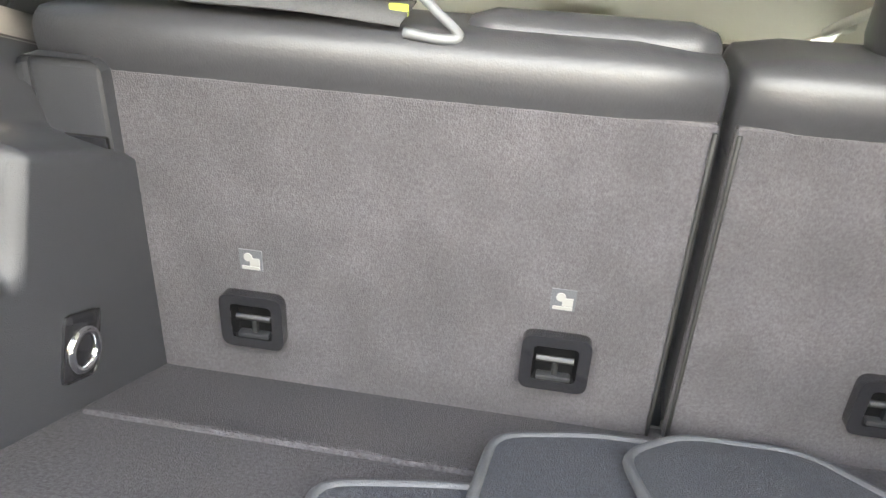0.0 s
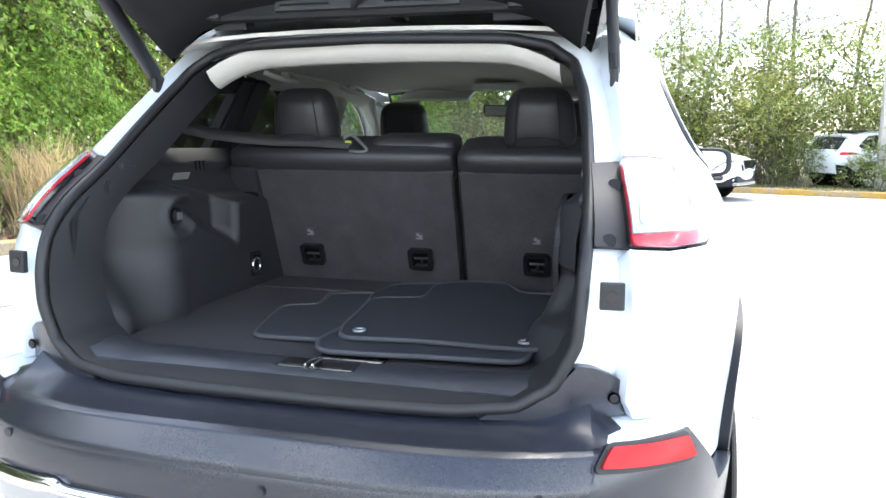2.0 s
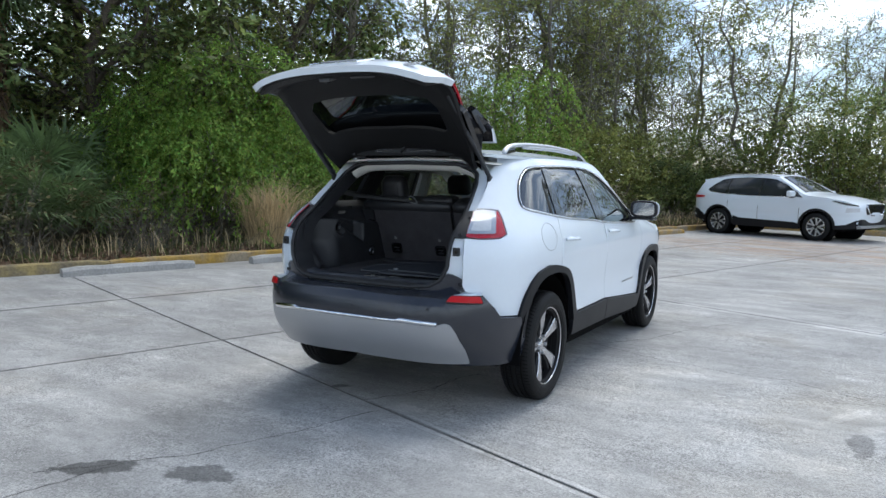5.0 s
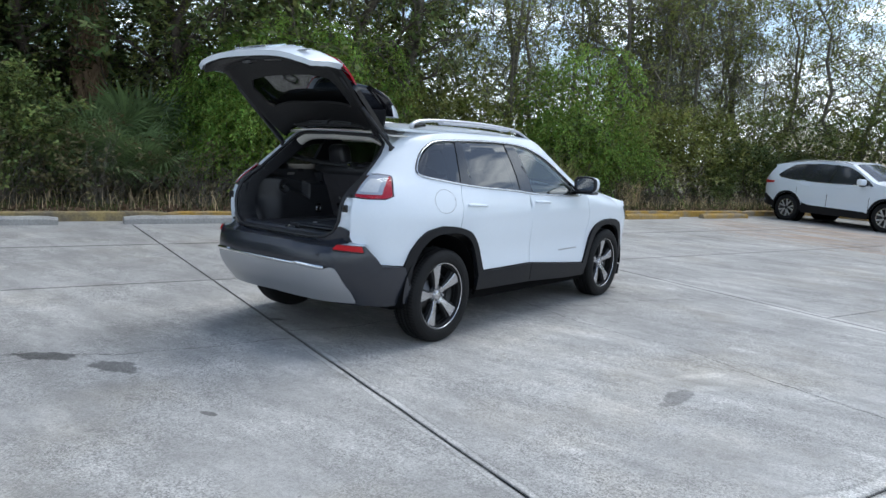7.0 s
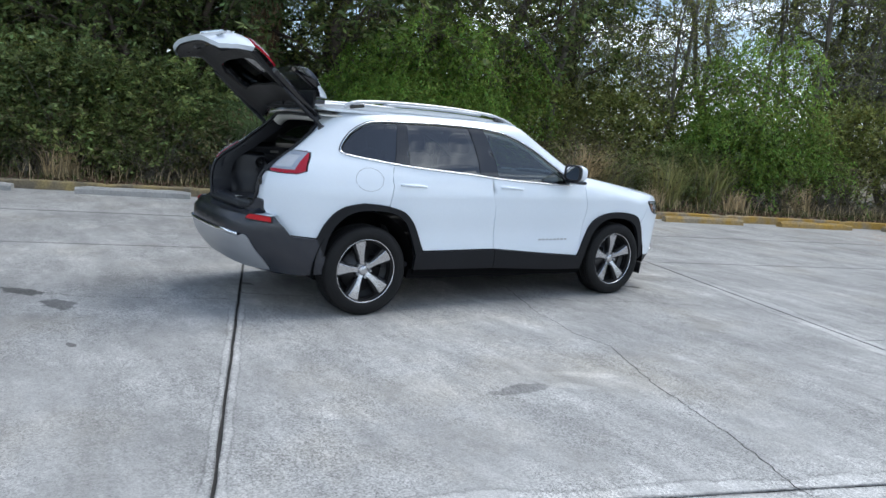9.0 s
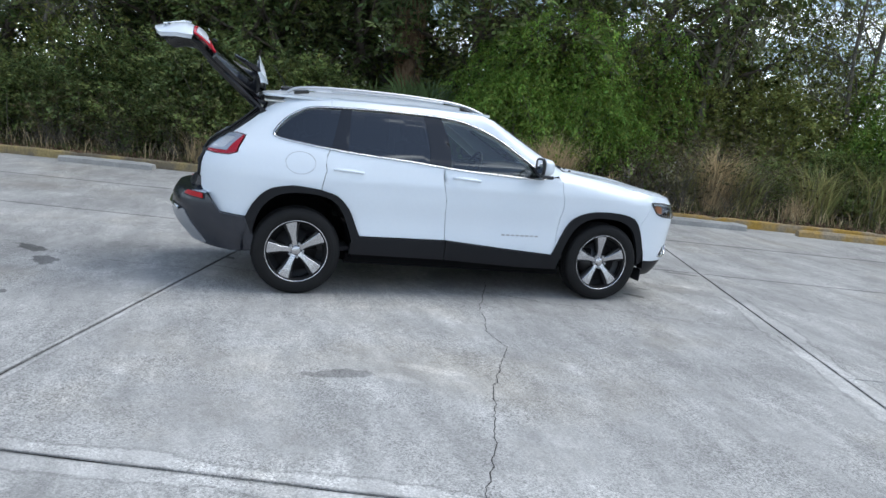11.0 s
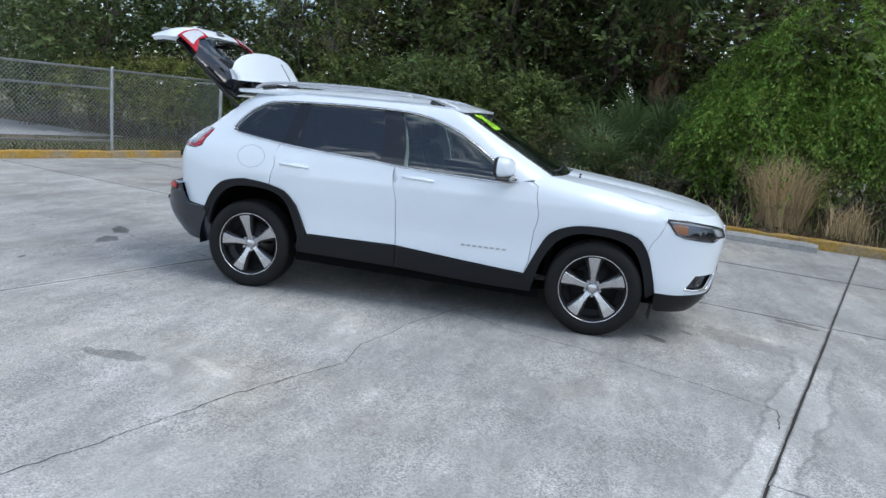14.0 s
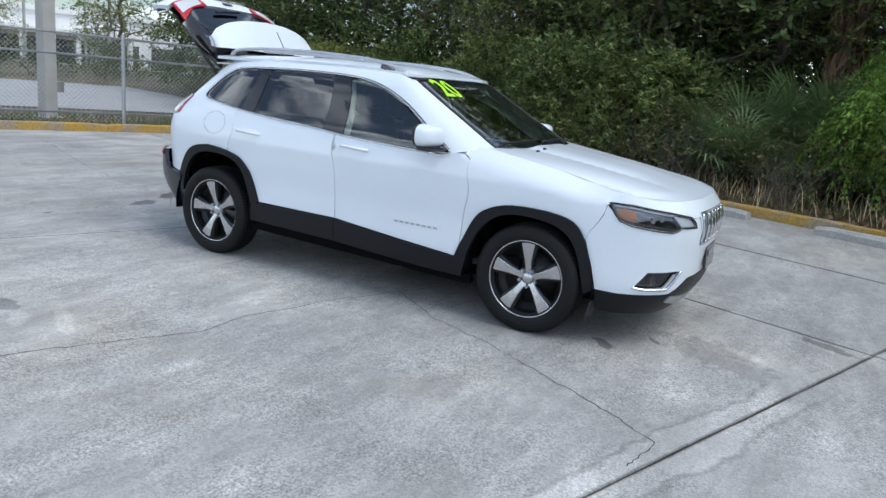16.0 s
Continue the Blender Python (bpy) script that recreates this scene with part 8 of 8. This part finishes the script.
def bush(rng, w, d, h, shoots, per, size, leaf, label, name="shrub", stems=9, thick=0.022, droop=0.3, slim=0.5, reach=0.5, lobes=9, fill=0.25):
    """A shrub or vine mound: overlapping leafy lobes over an uneven dome, their shoots growing outward, with stems and sparse dark leaves inside."""
    t = thing(name, label, "shrub", group="undergrowth at the car park's edge")
    lob = [(np.array([0, 0, h * 0.42]), np.array([w * 0.62, d * 0.62, h * 0.46]))]
    for k in range(lobes):
        th, el = 2 * np.pi * (k + rng.uniform(0, 0.7)) / lobes * 2, rng.uniform(0.05, 1.25)
        c = np.array([w * 0.66 * np.cos(th) * np.cos(el), d * 0.66 * np.sin(th) * np.cos(el), h * (0.16 + 0.60 * np.sin(el))])
        r = rng.uniform(0.24, 0.44)
        lob.append((c, np.array([w * r, d * r, min(h * r, 1.1 * w * r) * rng.uniform(0.8, 1.2)])))
    weight = np.array([r[0] * r[2] for c, r in lob])
    count = np.maximum(3, (shoots * weight / weight.sum()).astype(int))
    roots, dirs = [], []
    for (c, r), k in zip(lob, count):
        q = rng.normal(size=(k, 3))
        q /= np.linalg.norm(q, axis=1, keepdims=True)
        q[:, 2] = np.where(q[:, 2] < -0.25, -q[:, 2], q[:, 2])
        p = c + q * r * rng.uniform(0.80, 1.0, (k, 1))
        keep = np.ones(k, bool)
        for c2, r2 in lob:
            if c2 is not c:
                keep &= (((p - c2) / r2) ** 2).sum(1) > 0.72
        keep &= p[:, 2] > 0.06
        roots.append(p[keep])
        dirs.append(q[keep])
    roots, dirs = np.concatenate(roots), np.concatenate(dirs)
    way = dirs + np.array([0, 0, 0.35]) + rng.normal(0, 0.35, dirs.shape)
    way /= np.linalg.norm(way, axis=1, keepdims=True)
    sprays("foliage", roots, way, reach * rng.uniform(0.5, 1.25, len(roots)), per, size, leaf, t, rng, droop=droop, slim=slim)
    k = int(len(roots) * per * fill)
    pick = roots[rng.integers(0, len(roots), k)] * np.array([1, 1, 0.95]) * rng.uniform(0.55, 0.98, (k, 1)) + rng.normal(0, 0.08, (k, 3))
    pick[:, 2] = np.maximum(pick[:, 2], 0.04)
    leaf_mesh("inner_leaves", pick, size * 1.1, leaf, t, rng)
    lines = []
    for k in range(stems):
        q = roots[int(rng.integers(0, len(roots)))]
        a = np.array([rng.normal(0, w * 0.15), rng.normal(0, d * 0.15), -0.1])
        m = (a + q) / 2 + rng.normal(0, 0.12, 3)
        lines.append((spline([a, m, q], 4), [thick * (1 - 0.85 * s / 8) for s in range(9)]))
    tagged(limbs_object("stem", lines, BARKGREY, t, 5), kind="stuff")
    return t


# kinds
hedge_a = bush(RNG, 1.3, 1.1, 1.9, 220, 10, 0.13, LEAF, "clipped green hedge shrub across the road", lobes=6)
shrub_a = bush(RNG, 1.3, 1.1, 1.9, 500, 16, 0.085, LEAF, "dense dark green shrub at the wood's edge")
shrub_b = bush(RNG, 1.2, 1.2, 1.6, 560, 18, 0.070, LEAFMID, "mid green leafy shrub beside the kerb")
shrub_c = bush(RNG, 1.4, 1.0, 2.4, 440, 15, 0.084, LEAFOLIVE, "olive green shrub with yellowing leaves", reach=0.6)
vine_a = bush(RNG, 1.9, 1.3, 3.3, 1100, 24, 0.075, LEAFVINE, "tall mound of bright green climbing vine", "vine_mound", 14, droop=1.1, slim=0.42, reach=0.8, lobes=13)
vine_b = bush(RNG, 1.5, 1.2, 2.6, 850, 24, 0.072, LEAFVINE, "rounded mound of bright green vine", "vine_mound", 12, droop=1.0, slim=0.42, reach=0.7, lobes=10)
dark_a = bush(RNG, 2.3, 1.6, 5.0, 780, 11, 0.16, LEAF, "tall dark thicket behind the shrubs", "thicket", 26, reach=0.8, lobes=16)
mid_a = bush(RNG, 2.2, 1.6, 5.5, 720, 11, 0.118, LEAFOLIVE, "tall olive-green thicket in the woods", "thicket", 30, reach=0.8, lobes=15)
brush_a = bush(RNG, 1.3, 0.7, 1.1, 150, 10, 0.075, LEAFBROWN, "tangle of bare twigs and withered leaves", "brushwood", 90, thick=0.007)
oak_a = tree(RNG, 8.5, 3.4, 18, 3, 9, 0.17, LEAF, BARK, "oak with dark leaves and hanging moss", moss=40, first=0.16)
oak_b = tree(RNG, 9.5, 3.6, 18, 3, 9, 0.16, LEAFMID, BARK, "tall green tree with spreading limbs", moss=40, first=0.18)
bare_a = tree(RNG, 9.0, 2.8, 18, 2, 9, 0.060, LEAFOLIVE, BARKGREY, "half-bare grey tree with hanging moss", moss=60, first=0.25, reach=0.4)
green_a = bush(RNG, 2.1, 1.5, 3.6, 620, 12, 0.095, LEAFMID, "tall leafy green thicket behind the parked cars", "thicket", 18, reach=0.7, lobes=14)
olive_a = tree(RNG, 7.0, 2.6, 16, 3, 8, 0.088, LEAFOLIVE, BARKGREY, "olive-leaved tree in thin foliage", moss=30, first=0.12, reach=0.5)


def palm(rng, h, label):
    t = thing("palm_tree", label, "palm tree")
    tube("trunk", [(0, 0, -0.1), (0.05, 0.02, h * 0.5), (0.02, 0.05, h)], [0.17, 0.15, 0.14], BARK, t, sides=12)
    pts = []
    k = 2200
    th = rng.uniform(0, 2 * np.pi, k)
    z = rng.uniform(h * 0.28, h * 0.98, k)
    r = 0.15 + 0.20 * z / h * rng.uniform(0.2, 1.2, k)
    leaf_mesh("thatch", np.stack([r * np.cos(th), r * np.sin(th), z], 1), 0.75, PALMSKIRT, t, rng, slim=0.09, droop=4.0)
    fans(t, (0, 0, h), 34, 1.5, rng, -1.05, 1.1)
    return t


def fans(parent, at, count, reach, rng, low, high):
    """Fan fronds: each a stalk with a wheel of narrow blades."""
    v, f, st = [], [], []
    at = Vector(at)
    for k in range(count):
        ang, el = rng.uniform(0, 6.28), rng.uniform(low, high)
        d = Vector((math.cos(ang) * math.cos(el), math.sin(ang) * math.cos(el), math.sin(el)))
        L = reach * rng.uniform(0.6, 1.0)
        root = at + d * 0.05
        mid = at + d * L * 0.6
        st.append(([root, (root + mid) / 2 + Vector((0, 0, 0.04)), mid], [0.012, 0.01, 0.008]))
        side = d.cross(Vector((0, 0, 1))).normalized()
        nrm = side.cross(d).normalized()
        for b in range(22):
            a = radians(-105 + 210 * b / 21)
            e = (d * math.cos(a) + side * math.sin(a)).normalized()
            tip = mid + e * reach * 0.62 * rng.uniform(0.85, 1.1) - Vector((0, 0, 0.10 + 0.10 * abs(math.sin(a)))) * reach
            h_ = mid + e * reach * 0.34 - Vector((0, 0, 0.02))
            w = e.cross(nrm).normalized() * 0.019
            i = len(v)
            v += [mid, h_ + w, tip, h_ - w + nrm * 0.006]
            f.append((i, i + 1, i + 2, i + 3))
    mesh_object("fronds", v, f, LEAFPALM, parent, smooth=False)
    limbs_object("stalk", st, LEAFPALM, parent, 4)


def palmetto(rng, label):
    t = thing("palmetto", label, "palm")
    fans(t, (0, 0, 0.45), 26, 1.45, rng, 0.15, 1.35)
    return t


def grass_clump(rng, label, material, n, h, r, width, bend=0.55):
    t = thing("grass_clump", label, "grass", group="tall grass clumps by the kerb")
    a, q = rng.uniform(0, 6.28, n), r * np.sqrt(rng.uniform(0, 1, n))
    roots = np.stack([q * np.cos(a), q * np.sin(a), np.full(n, -0.03)], 1)
    blades("grass", roots, h * rng.uniform(0.45, 1.1, n), None, width, material, t, rng, bend)
    return t


palm_a = palm(RNG, 5.1, "palm with a brown thatch of dead fronds")
palmetto_a = palmetto(RNG, "green saw palmetto with fan fronds")
straw_a = grass_clump(RNG, "dry tan plume grass by the kerb", STRAW, 420, 1.65, 0.16, 0.014, 0.85)
straw_b = grass_clump(RNG, "short dry tan grass tuft", STRAW, 220, 0.75, 0.28, 0.013, 0.9)
tall_a = grass_clump(RNG, "tall yellow-green grass clump by the kerb", GRASSY, 460, 1.7, 0.36, 0.020, 1.15)

first_used = {}


def sow(src, spots, smin=0.85, smax=1.2, zscale=None):
    """Sets the first of a kind on the first spot and copies on the others."""
    for u, v in spots:
        s = RNG.uniform(smin, smax)
        m = Matrix.Translation(place(u, v, 0.08)) @ Matrix.Rotation(RNG.uniform(0, 6.28), 4, "Z") @ Matrix.Diagonal((s, s, s * (zscale or RNG.uniform(0.85, 1.15)), 1))
        if src.name not in first_used:
            first_used[src.name] = 1
            src.matrix_basis = m
        else:
            c = copy_thing(src, Matrix.Identity(4))
            c.matrix_basis = m


# woods along the west side
sow(vine_a, [(-9.5, 1.4), (-9.8, 10.2), (-10.6, 3.2), (-11.2, 1.0)], 1.05, 1.25)
sow(vine_b, [(-9.4, 0.8), (-9.3, 2.8), (-9.3, 9.3), (-9.2, 11.3)], 0.85, 1.1)
sow(shrub_a, [(-8.3, -8.6), (-8.6, -7.0), (-8.4, -5.6), (-8.9, -3.0), (-9.9, -3.6), (-9.4, -4.6), (-9.4, 9.6), (-9.2, 17.2), (-9.5, 19.0), (-8.9, -10.2), (-9.6, -12.0), (-9.5, 21.0)], 0.8, 1.25)
sow(shrub_b, [(-8.1, -6.4), (-8.2, -9.4), (-8.0, -4.2), (-8.9, 7.8), (-9.1, 15.8), (-8.2, -11.4), (-8.6, 18.2)], 0.6, 1.0)
sow(shrub_c, [(-9.8, -9.4), (-9.9, -6.2), (-9.8, -4.6), (-10.2, 10.6), (-9.7, 17.8), (-10.2, 20.2), (-9.8, -11.2)], 0.9, 1.2)
sow(dark_a, [(-12.2, v) for v in (-14, -10.5, -7.6, -4.8)] + [(-16.5, v) for v in (-16, -11, -6, -1, 4)], 0.8, 1.15)
sow(mid_a, [(-10.8, 13.6), (-10.4, 16.0), (-10.2, 18.4), (-11.4, 11.6)], 0.6, 0.75)
sow(mid_a, [(-12.2, 0.9), (-12.6, 3.6)], 0.95, 1.1)
sow(mid_a, [(-14.4, v) for v in (-12.5, -8.4, -4.6)], 1.0, 1.3)
sow(mid_a, [(-14.4, v) for v in (-0.6, 3.4, 7.4)], 0.85, 1.05)
sow(dark_a, [(-15.8, 5.6), (-16.2, 8.2)], 0.9, 1.0)
sow(dark_a, [(-17.5, v) for v in (-2.0, 1.2, 4.4, 7.6, 10.8)], 0.75, 0.95)
sow(dark_a, [(-19.5, v) for v in (-9, -4.5)], 1.4, 1.7)
sow(dark_a, [(-19.5, v) for v in (0, 4.5)], 0.85, 1.0)
sow(brush_a, [(-7.9, -6.9), (-7.8, -5.4), (-7.9, -3.6), (-8.0, -2.2), (-7.8, -0.4), (-8.2, 3.6), (-7.9, 4.4), (-8.0, 5.4), (-7.8, -8.4), (-8.1, 10.4), (-8.1, 11.8)], 0.8, 1.2)
sow(oak_a, [(-11.6, -8.8), (-12.6, -5.4), (-14.2, -3.2), (-11.0, -6.0)], 0.85, 1.15)
sow(oak_b, [(-11.0, -11.6), (-13.4, -9.6), (-12.0, 1.8), (-12.8, 4.4), (-14.5, 7.6), (-15.8, 17.0), (-15.6, -6.6)], 0.85, 1.15)
sow(bare_a, [(-10.9, 17.2), (-11.8, 20.0), (-12.8, 24.0), (-13.4, 18.6), (-11.4, 6.0), (-12.4, 9.4), (-11.8, 13.4), (-13.5, 16.4), (-14.5, 12.0)], 0.9, 1.2)
sow(olive_a, [(-11.0, 8.6), (-11.6, -6.6), (-11.2, 15.0), (-13.4, 14.2), (-11.8, 1.4), (-11.4, 3.0), (-12.4, 17.6), (-14.6, 20.5), (-12.0, 22.5)], 0.85, 1.1)
sow(palm_a, [(-12.6, -1.8)], 1.0, 1.0, 1.0)
sow(palmetto_a, [(-10.2, -1.2), (-10.9, -0.9), (-9.7, -2.1), (-10.9, -3.9)], 1.1, 1.35, 1.0)
sow(straw_a, [(-7.55, 1.75), (-7.75, 1.55), (-7.7, 1.98), (-7.9, 5.0), (-8.1, 5.3)], 0.8, 1.05, 1.0)
sow(straw_b, [(-7.5, -5.2), (-7.6, 8.7), (-7.4, 2.8), (-7.6, 6.6), (-7.9, 10.6)], 0.8, 1.2, 1.0)
sow(tall_a, [(-8.2, 4.7), (-8.1, 5.7), (-8.0, 7.1), (-8.3, 8.4)], 0.65, 0.95, 1.0)

sow(shrub_b, [(-8.9, -8.0), (-8.7, -5.2), (-9.3, -6.4), (-9.0, -3.4), (-9.4, -9.8), (-9.2, -11.6)], 1.15, 1.5)
sow(oak_b, [(-10.3, -7.6), (-10.6, -4.4)], 0.75, 0.85)
sow(oak_b, [(-12.4, -0.2), (-13.8, 1.0), (-14.4, -2.0), (-13.2, 6.2)], 0.85, 1.0)
sow(mid_a, [(-13.8, 5.4), (-14.2, 9.4)], 1.0, 1.1)
sow(olive_a, [(-10.0, -9.6), (-10.2, -11.8)], 0.8, 0.95)
sow(oak_a, [(-13.4, -6.8), (-13.2, -3.4), (-14.8, -0.8), (-13.8, -8.8)], 1.0, 1.2)
sow(olive_a, [(-13.0, 16.4), (-13.8, 18.8), (-12.6, 20.6), (-13.6, 11.6), (-14.6, 14.4), (-10.4, 22.0), (-8.6, 21.2), (-11.8, 19.6)], 1.1, 1.35)
sow(palmetto_a, [(-8.6, -1.6), (-8.9, -2.4)], 0.75, 0.9, 1.0)
sow(shrub_b, [(-8.6, 6.3), (-8.9, 5.3), (-8.8, 8.0)], 0.55, 0.75)
sow(shrub_c, [(-9.8, 12.6), (-10.0, 14.4), (-9.6, 13.6), (-9.9, 16.4)], 1.0, 1.3)
sow(dark_a, [(-12.6, 12.4), (-12.8, 15.4)], 0.6, 0.7)

# woods to the north, behind the far cars
sow(green_a, [(-9.2, 18.6), (-7.4, 20.2), (-5.0, 20.6), (-2.4, 20.8), (0.0, 20.9), (2.4, 21.2), (4.8, 21.8), (7.2, 22.8), (9.8, 24.0)], 0.85, 1.05)
sow(green_a, [(-6.2, 22.6), (-3.4, 23.0), (-0.8, 23.2), (1.6, 23.4), (4.2, 24.2), (7.0, 25.4), (10.0, 27.0)], 1.35, 1.6)
sow(shrub_b, [(-6.0 + 2.1 * k, 19.4 + 0.4 * (k % 3)) for k in range(4)], 0.6, 0.85)
sow(shrub_c, [(-8.0 + 2.4 * k, 21.0 + (k % 2)) for k in range(5)] + [(6 + 3 * k, 36 + (k % 2)) for k in range(7)], 1.0, 1.3)
sow(mid_a, [(-8.6, 21.4), (-5.8, 23.0), (-2.8, 23.4), (0.4, 24.2), (3.4, 26.0), (6.6, 31), (10, 34), (14, 36), (19, 38), (25, 39)], 0.62, 0.82)
sow(olive_a, [(-4.2, 26.5), (1.8, 28.0), (8.5, 35), (16, 38)], 0.7, 0.85)
sow(bare_a, [(-9.5, 24.5), (-6.6, 26.5), (-3.0, 28.0), (-10.8, 28.5), (0.6, 30.0), (-13.0, 21.0)], 0.9, 1.15)
sow(mid_a, [(-7.0, 24.4), (-3.6, 25.6), (-0.6, 26.4), (2.4, 27.4), (5.4, 28.4), (8.2, 29.6), (11.4, 30.8)], 0.92, 1.12)
sow(bare_a, [(-5.2, 30.5), (-1.4, 31.5), (2.6, 32.5)], 1.0, 1.2)
sow(olive_a, [(-7.6, 28.0), (4.4, 31.0), (10.0, 33.0)], 0.95, 1.15)
sow(dark_a, [(10.5, 40), (20, 42), (33, 44)], 0.6, 0.75)
sow(dark_a, [(-7.0, 26.6), (-3.6, 27.4), (-0.2, 28.2), (3.2, 29.0), (6.6, 30.0)], 0.62, 0.72)

# woods behind the fence's corner, south-west
sow(dark_a, [(-9.6, -14.2), (-8.4, -17.8), (-11.6, -19.0), (-9.0, -22.0), (-12.5, -24.5), (-9.6, -27.5), (-14, -30)], 0.9, 1.2)
sow(oak_a, [(-10.2, -16.2), (-12.5, -16.2), (-9.8, -20.4), (-12.0, -22.6), (-10.8, -27)], 0.85, 1.1)
sow(shrub_c, [(-7.6, -13.2), (-8.0, -15.2), (-7.4, -16.8)], 0.9, 1.1)
sow(shrub_a, [(-8.6, -12.8), (-7.2, -19.6), (-7.6, -24.0), (-6.6, -30.5)], 0.8, 1.1)

# low thicket that closes the wood behind the tall grass
for spots, src in (([(-11.0, 5.2), (-10.6, 7.2), (-11.6, 8.6)], shrub_c), ([(-12.4, 6.8), (-13.2, 8.2)], mid_a)):
    for k, (u, v) in enumerate(spots):
        c = copy_thing(src, Matrix.Identity(4))
        s = 0.62 if src is mid_a else 1.15
        c.matrix_basis = Matrix.Translation(place(u, v, 0.08)) @ Matrix.Rotation(1.3 + 2.1 * k, 4, "Z") @ Matrix.Diagonal((s, s, s, 1))

# hedge across the road
sow(hedge_a, [(-12 + 1.7 * k, -37.5 + 0.4 * (k % 2)) for k in range(19)], 0.75, 0.95, 0.75)
sow(olive_a, [(-9.5, -40), (-4.5, -42), (1.0, -47)], 0.9, 1.1)
sow(oak_b, [(-14.5, -37), (-11.5, -44)], 0.9, 1.1)

# verge: short grass, weeds and fallen leaves along the kerbs
def scatter(n, u0, u1, v0, v1, rng):
    u, v = rng.uniform(u0, u1, n), rng.uniform(v0, v1, n)
    return np.stack([0.940 * u + 0.342 * v, -0.342 * u + 0.940 * v, np.full(n, 0.09)], 1)


rg = np.random.default_rng(21)
roots = np.concatenate([scatter(6500, -8.6, -6.88, -10.4, 17.4, rg), scatter(4500, -6.8, 12, -12.8, -10.66, rg), scatter(2500, -6, 14, 17.7, 19.2, rg)])
verge = blades("verge_grass", roots, rg.uniform(0.03, 0.24, len(roots)), None, 0.014, WEED, None, rg, 0.9)
tagged(verge, "short rough grass along the kerbs", "grass", kind="stuff")
roots = scatter(2600, -9.0, -6.9, -10.4, 17.4, rg)
dry = blades("dry_grass", roots, rg.uniform(0.10, 0.55, len(roots)), None, 0.010, STRAW, None, rg, 1.0)
tagged(dry, "dry tan grass stems along the kerb", "grass", kind="stuff")
pts = scatter(8000, -8.4, -6.86, -10.4, 17.4, rg)
pts[:, 2] = 0.13 + rg.uniform(0, 0.03, len(pts))
litter = leaf_mesh("fallen_leaves", pts, 0.09, LITTER, None, rg)
tagged(litter, "fallen brown leaves behind the kerb", "leaf litter", kind="stuff")
twigs = []
for k in range(150):
    u, v = rg.uniform(-9.2, -7.3), rg.uniform(-8, 9)
    p = place(u, v, 0.1)
    d = Vector((rg.normal(0, 0.5), rg.normal(0, 0.5), rg.uniform(0.5, 1.2))).normalized()
    L = rg.uniform(0.5, 1.5)
    twigs.append(([p, p + d * L * 0.5 + Vector(rg.normal(0, 0.08, 3)), p + d * L + Vector(rg.normal(0, 0.12, 3)) - Vector((0, 0, 0.15))], [0.006, 0.005, 0.002]))
tw_ob = limbs_object("bare_twigs", twigs, BARKGREY, None, 4)
tagged(tw_ob, "bare grey twigs at the wood's edge", "brushwood", kind="stuff")
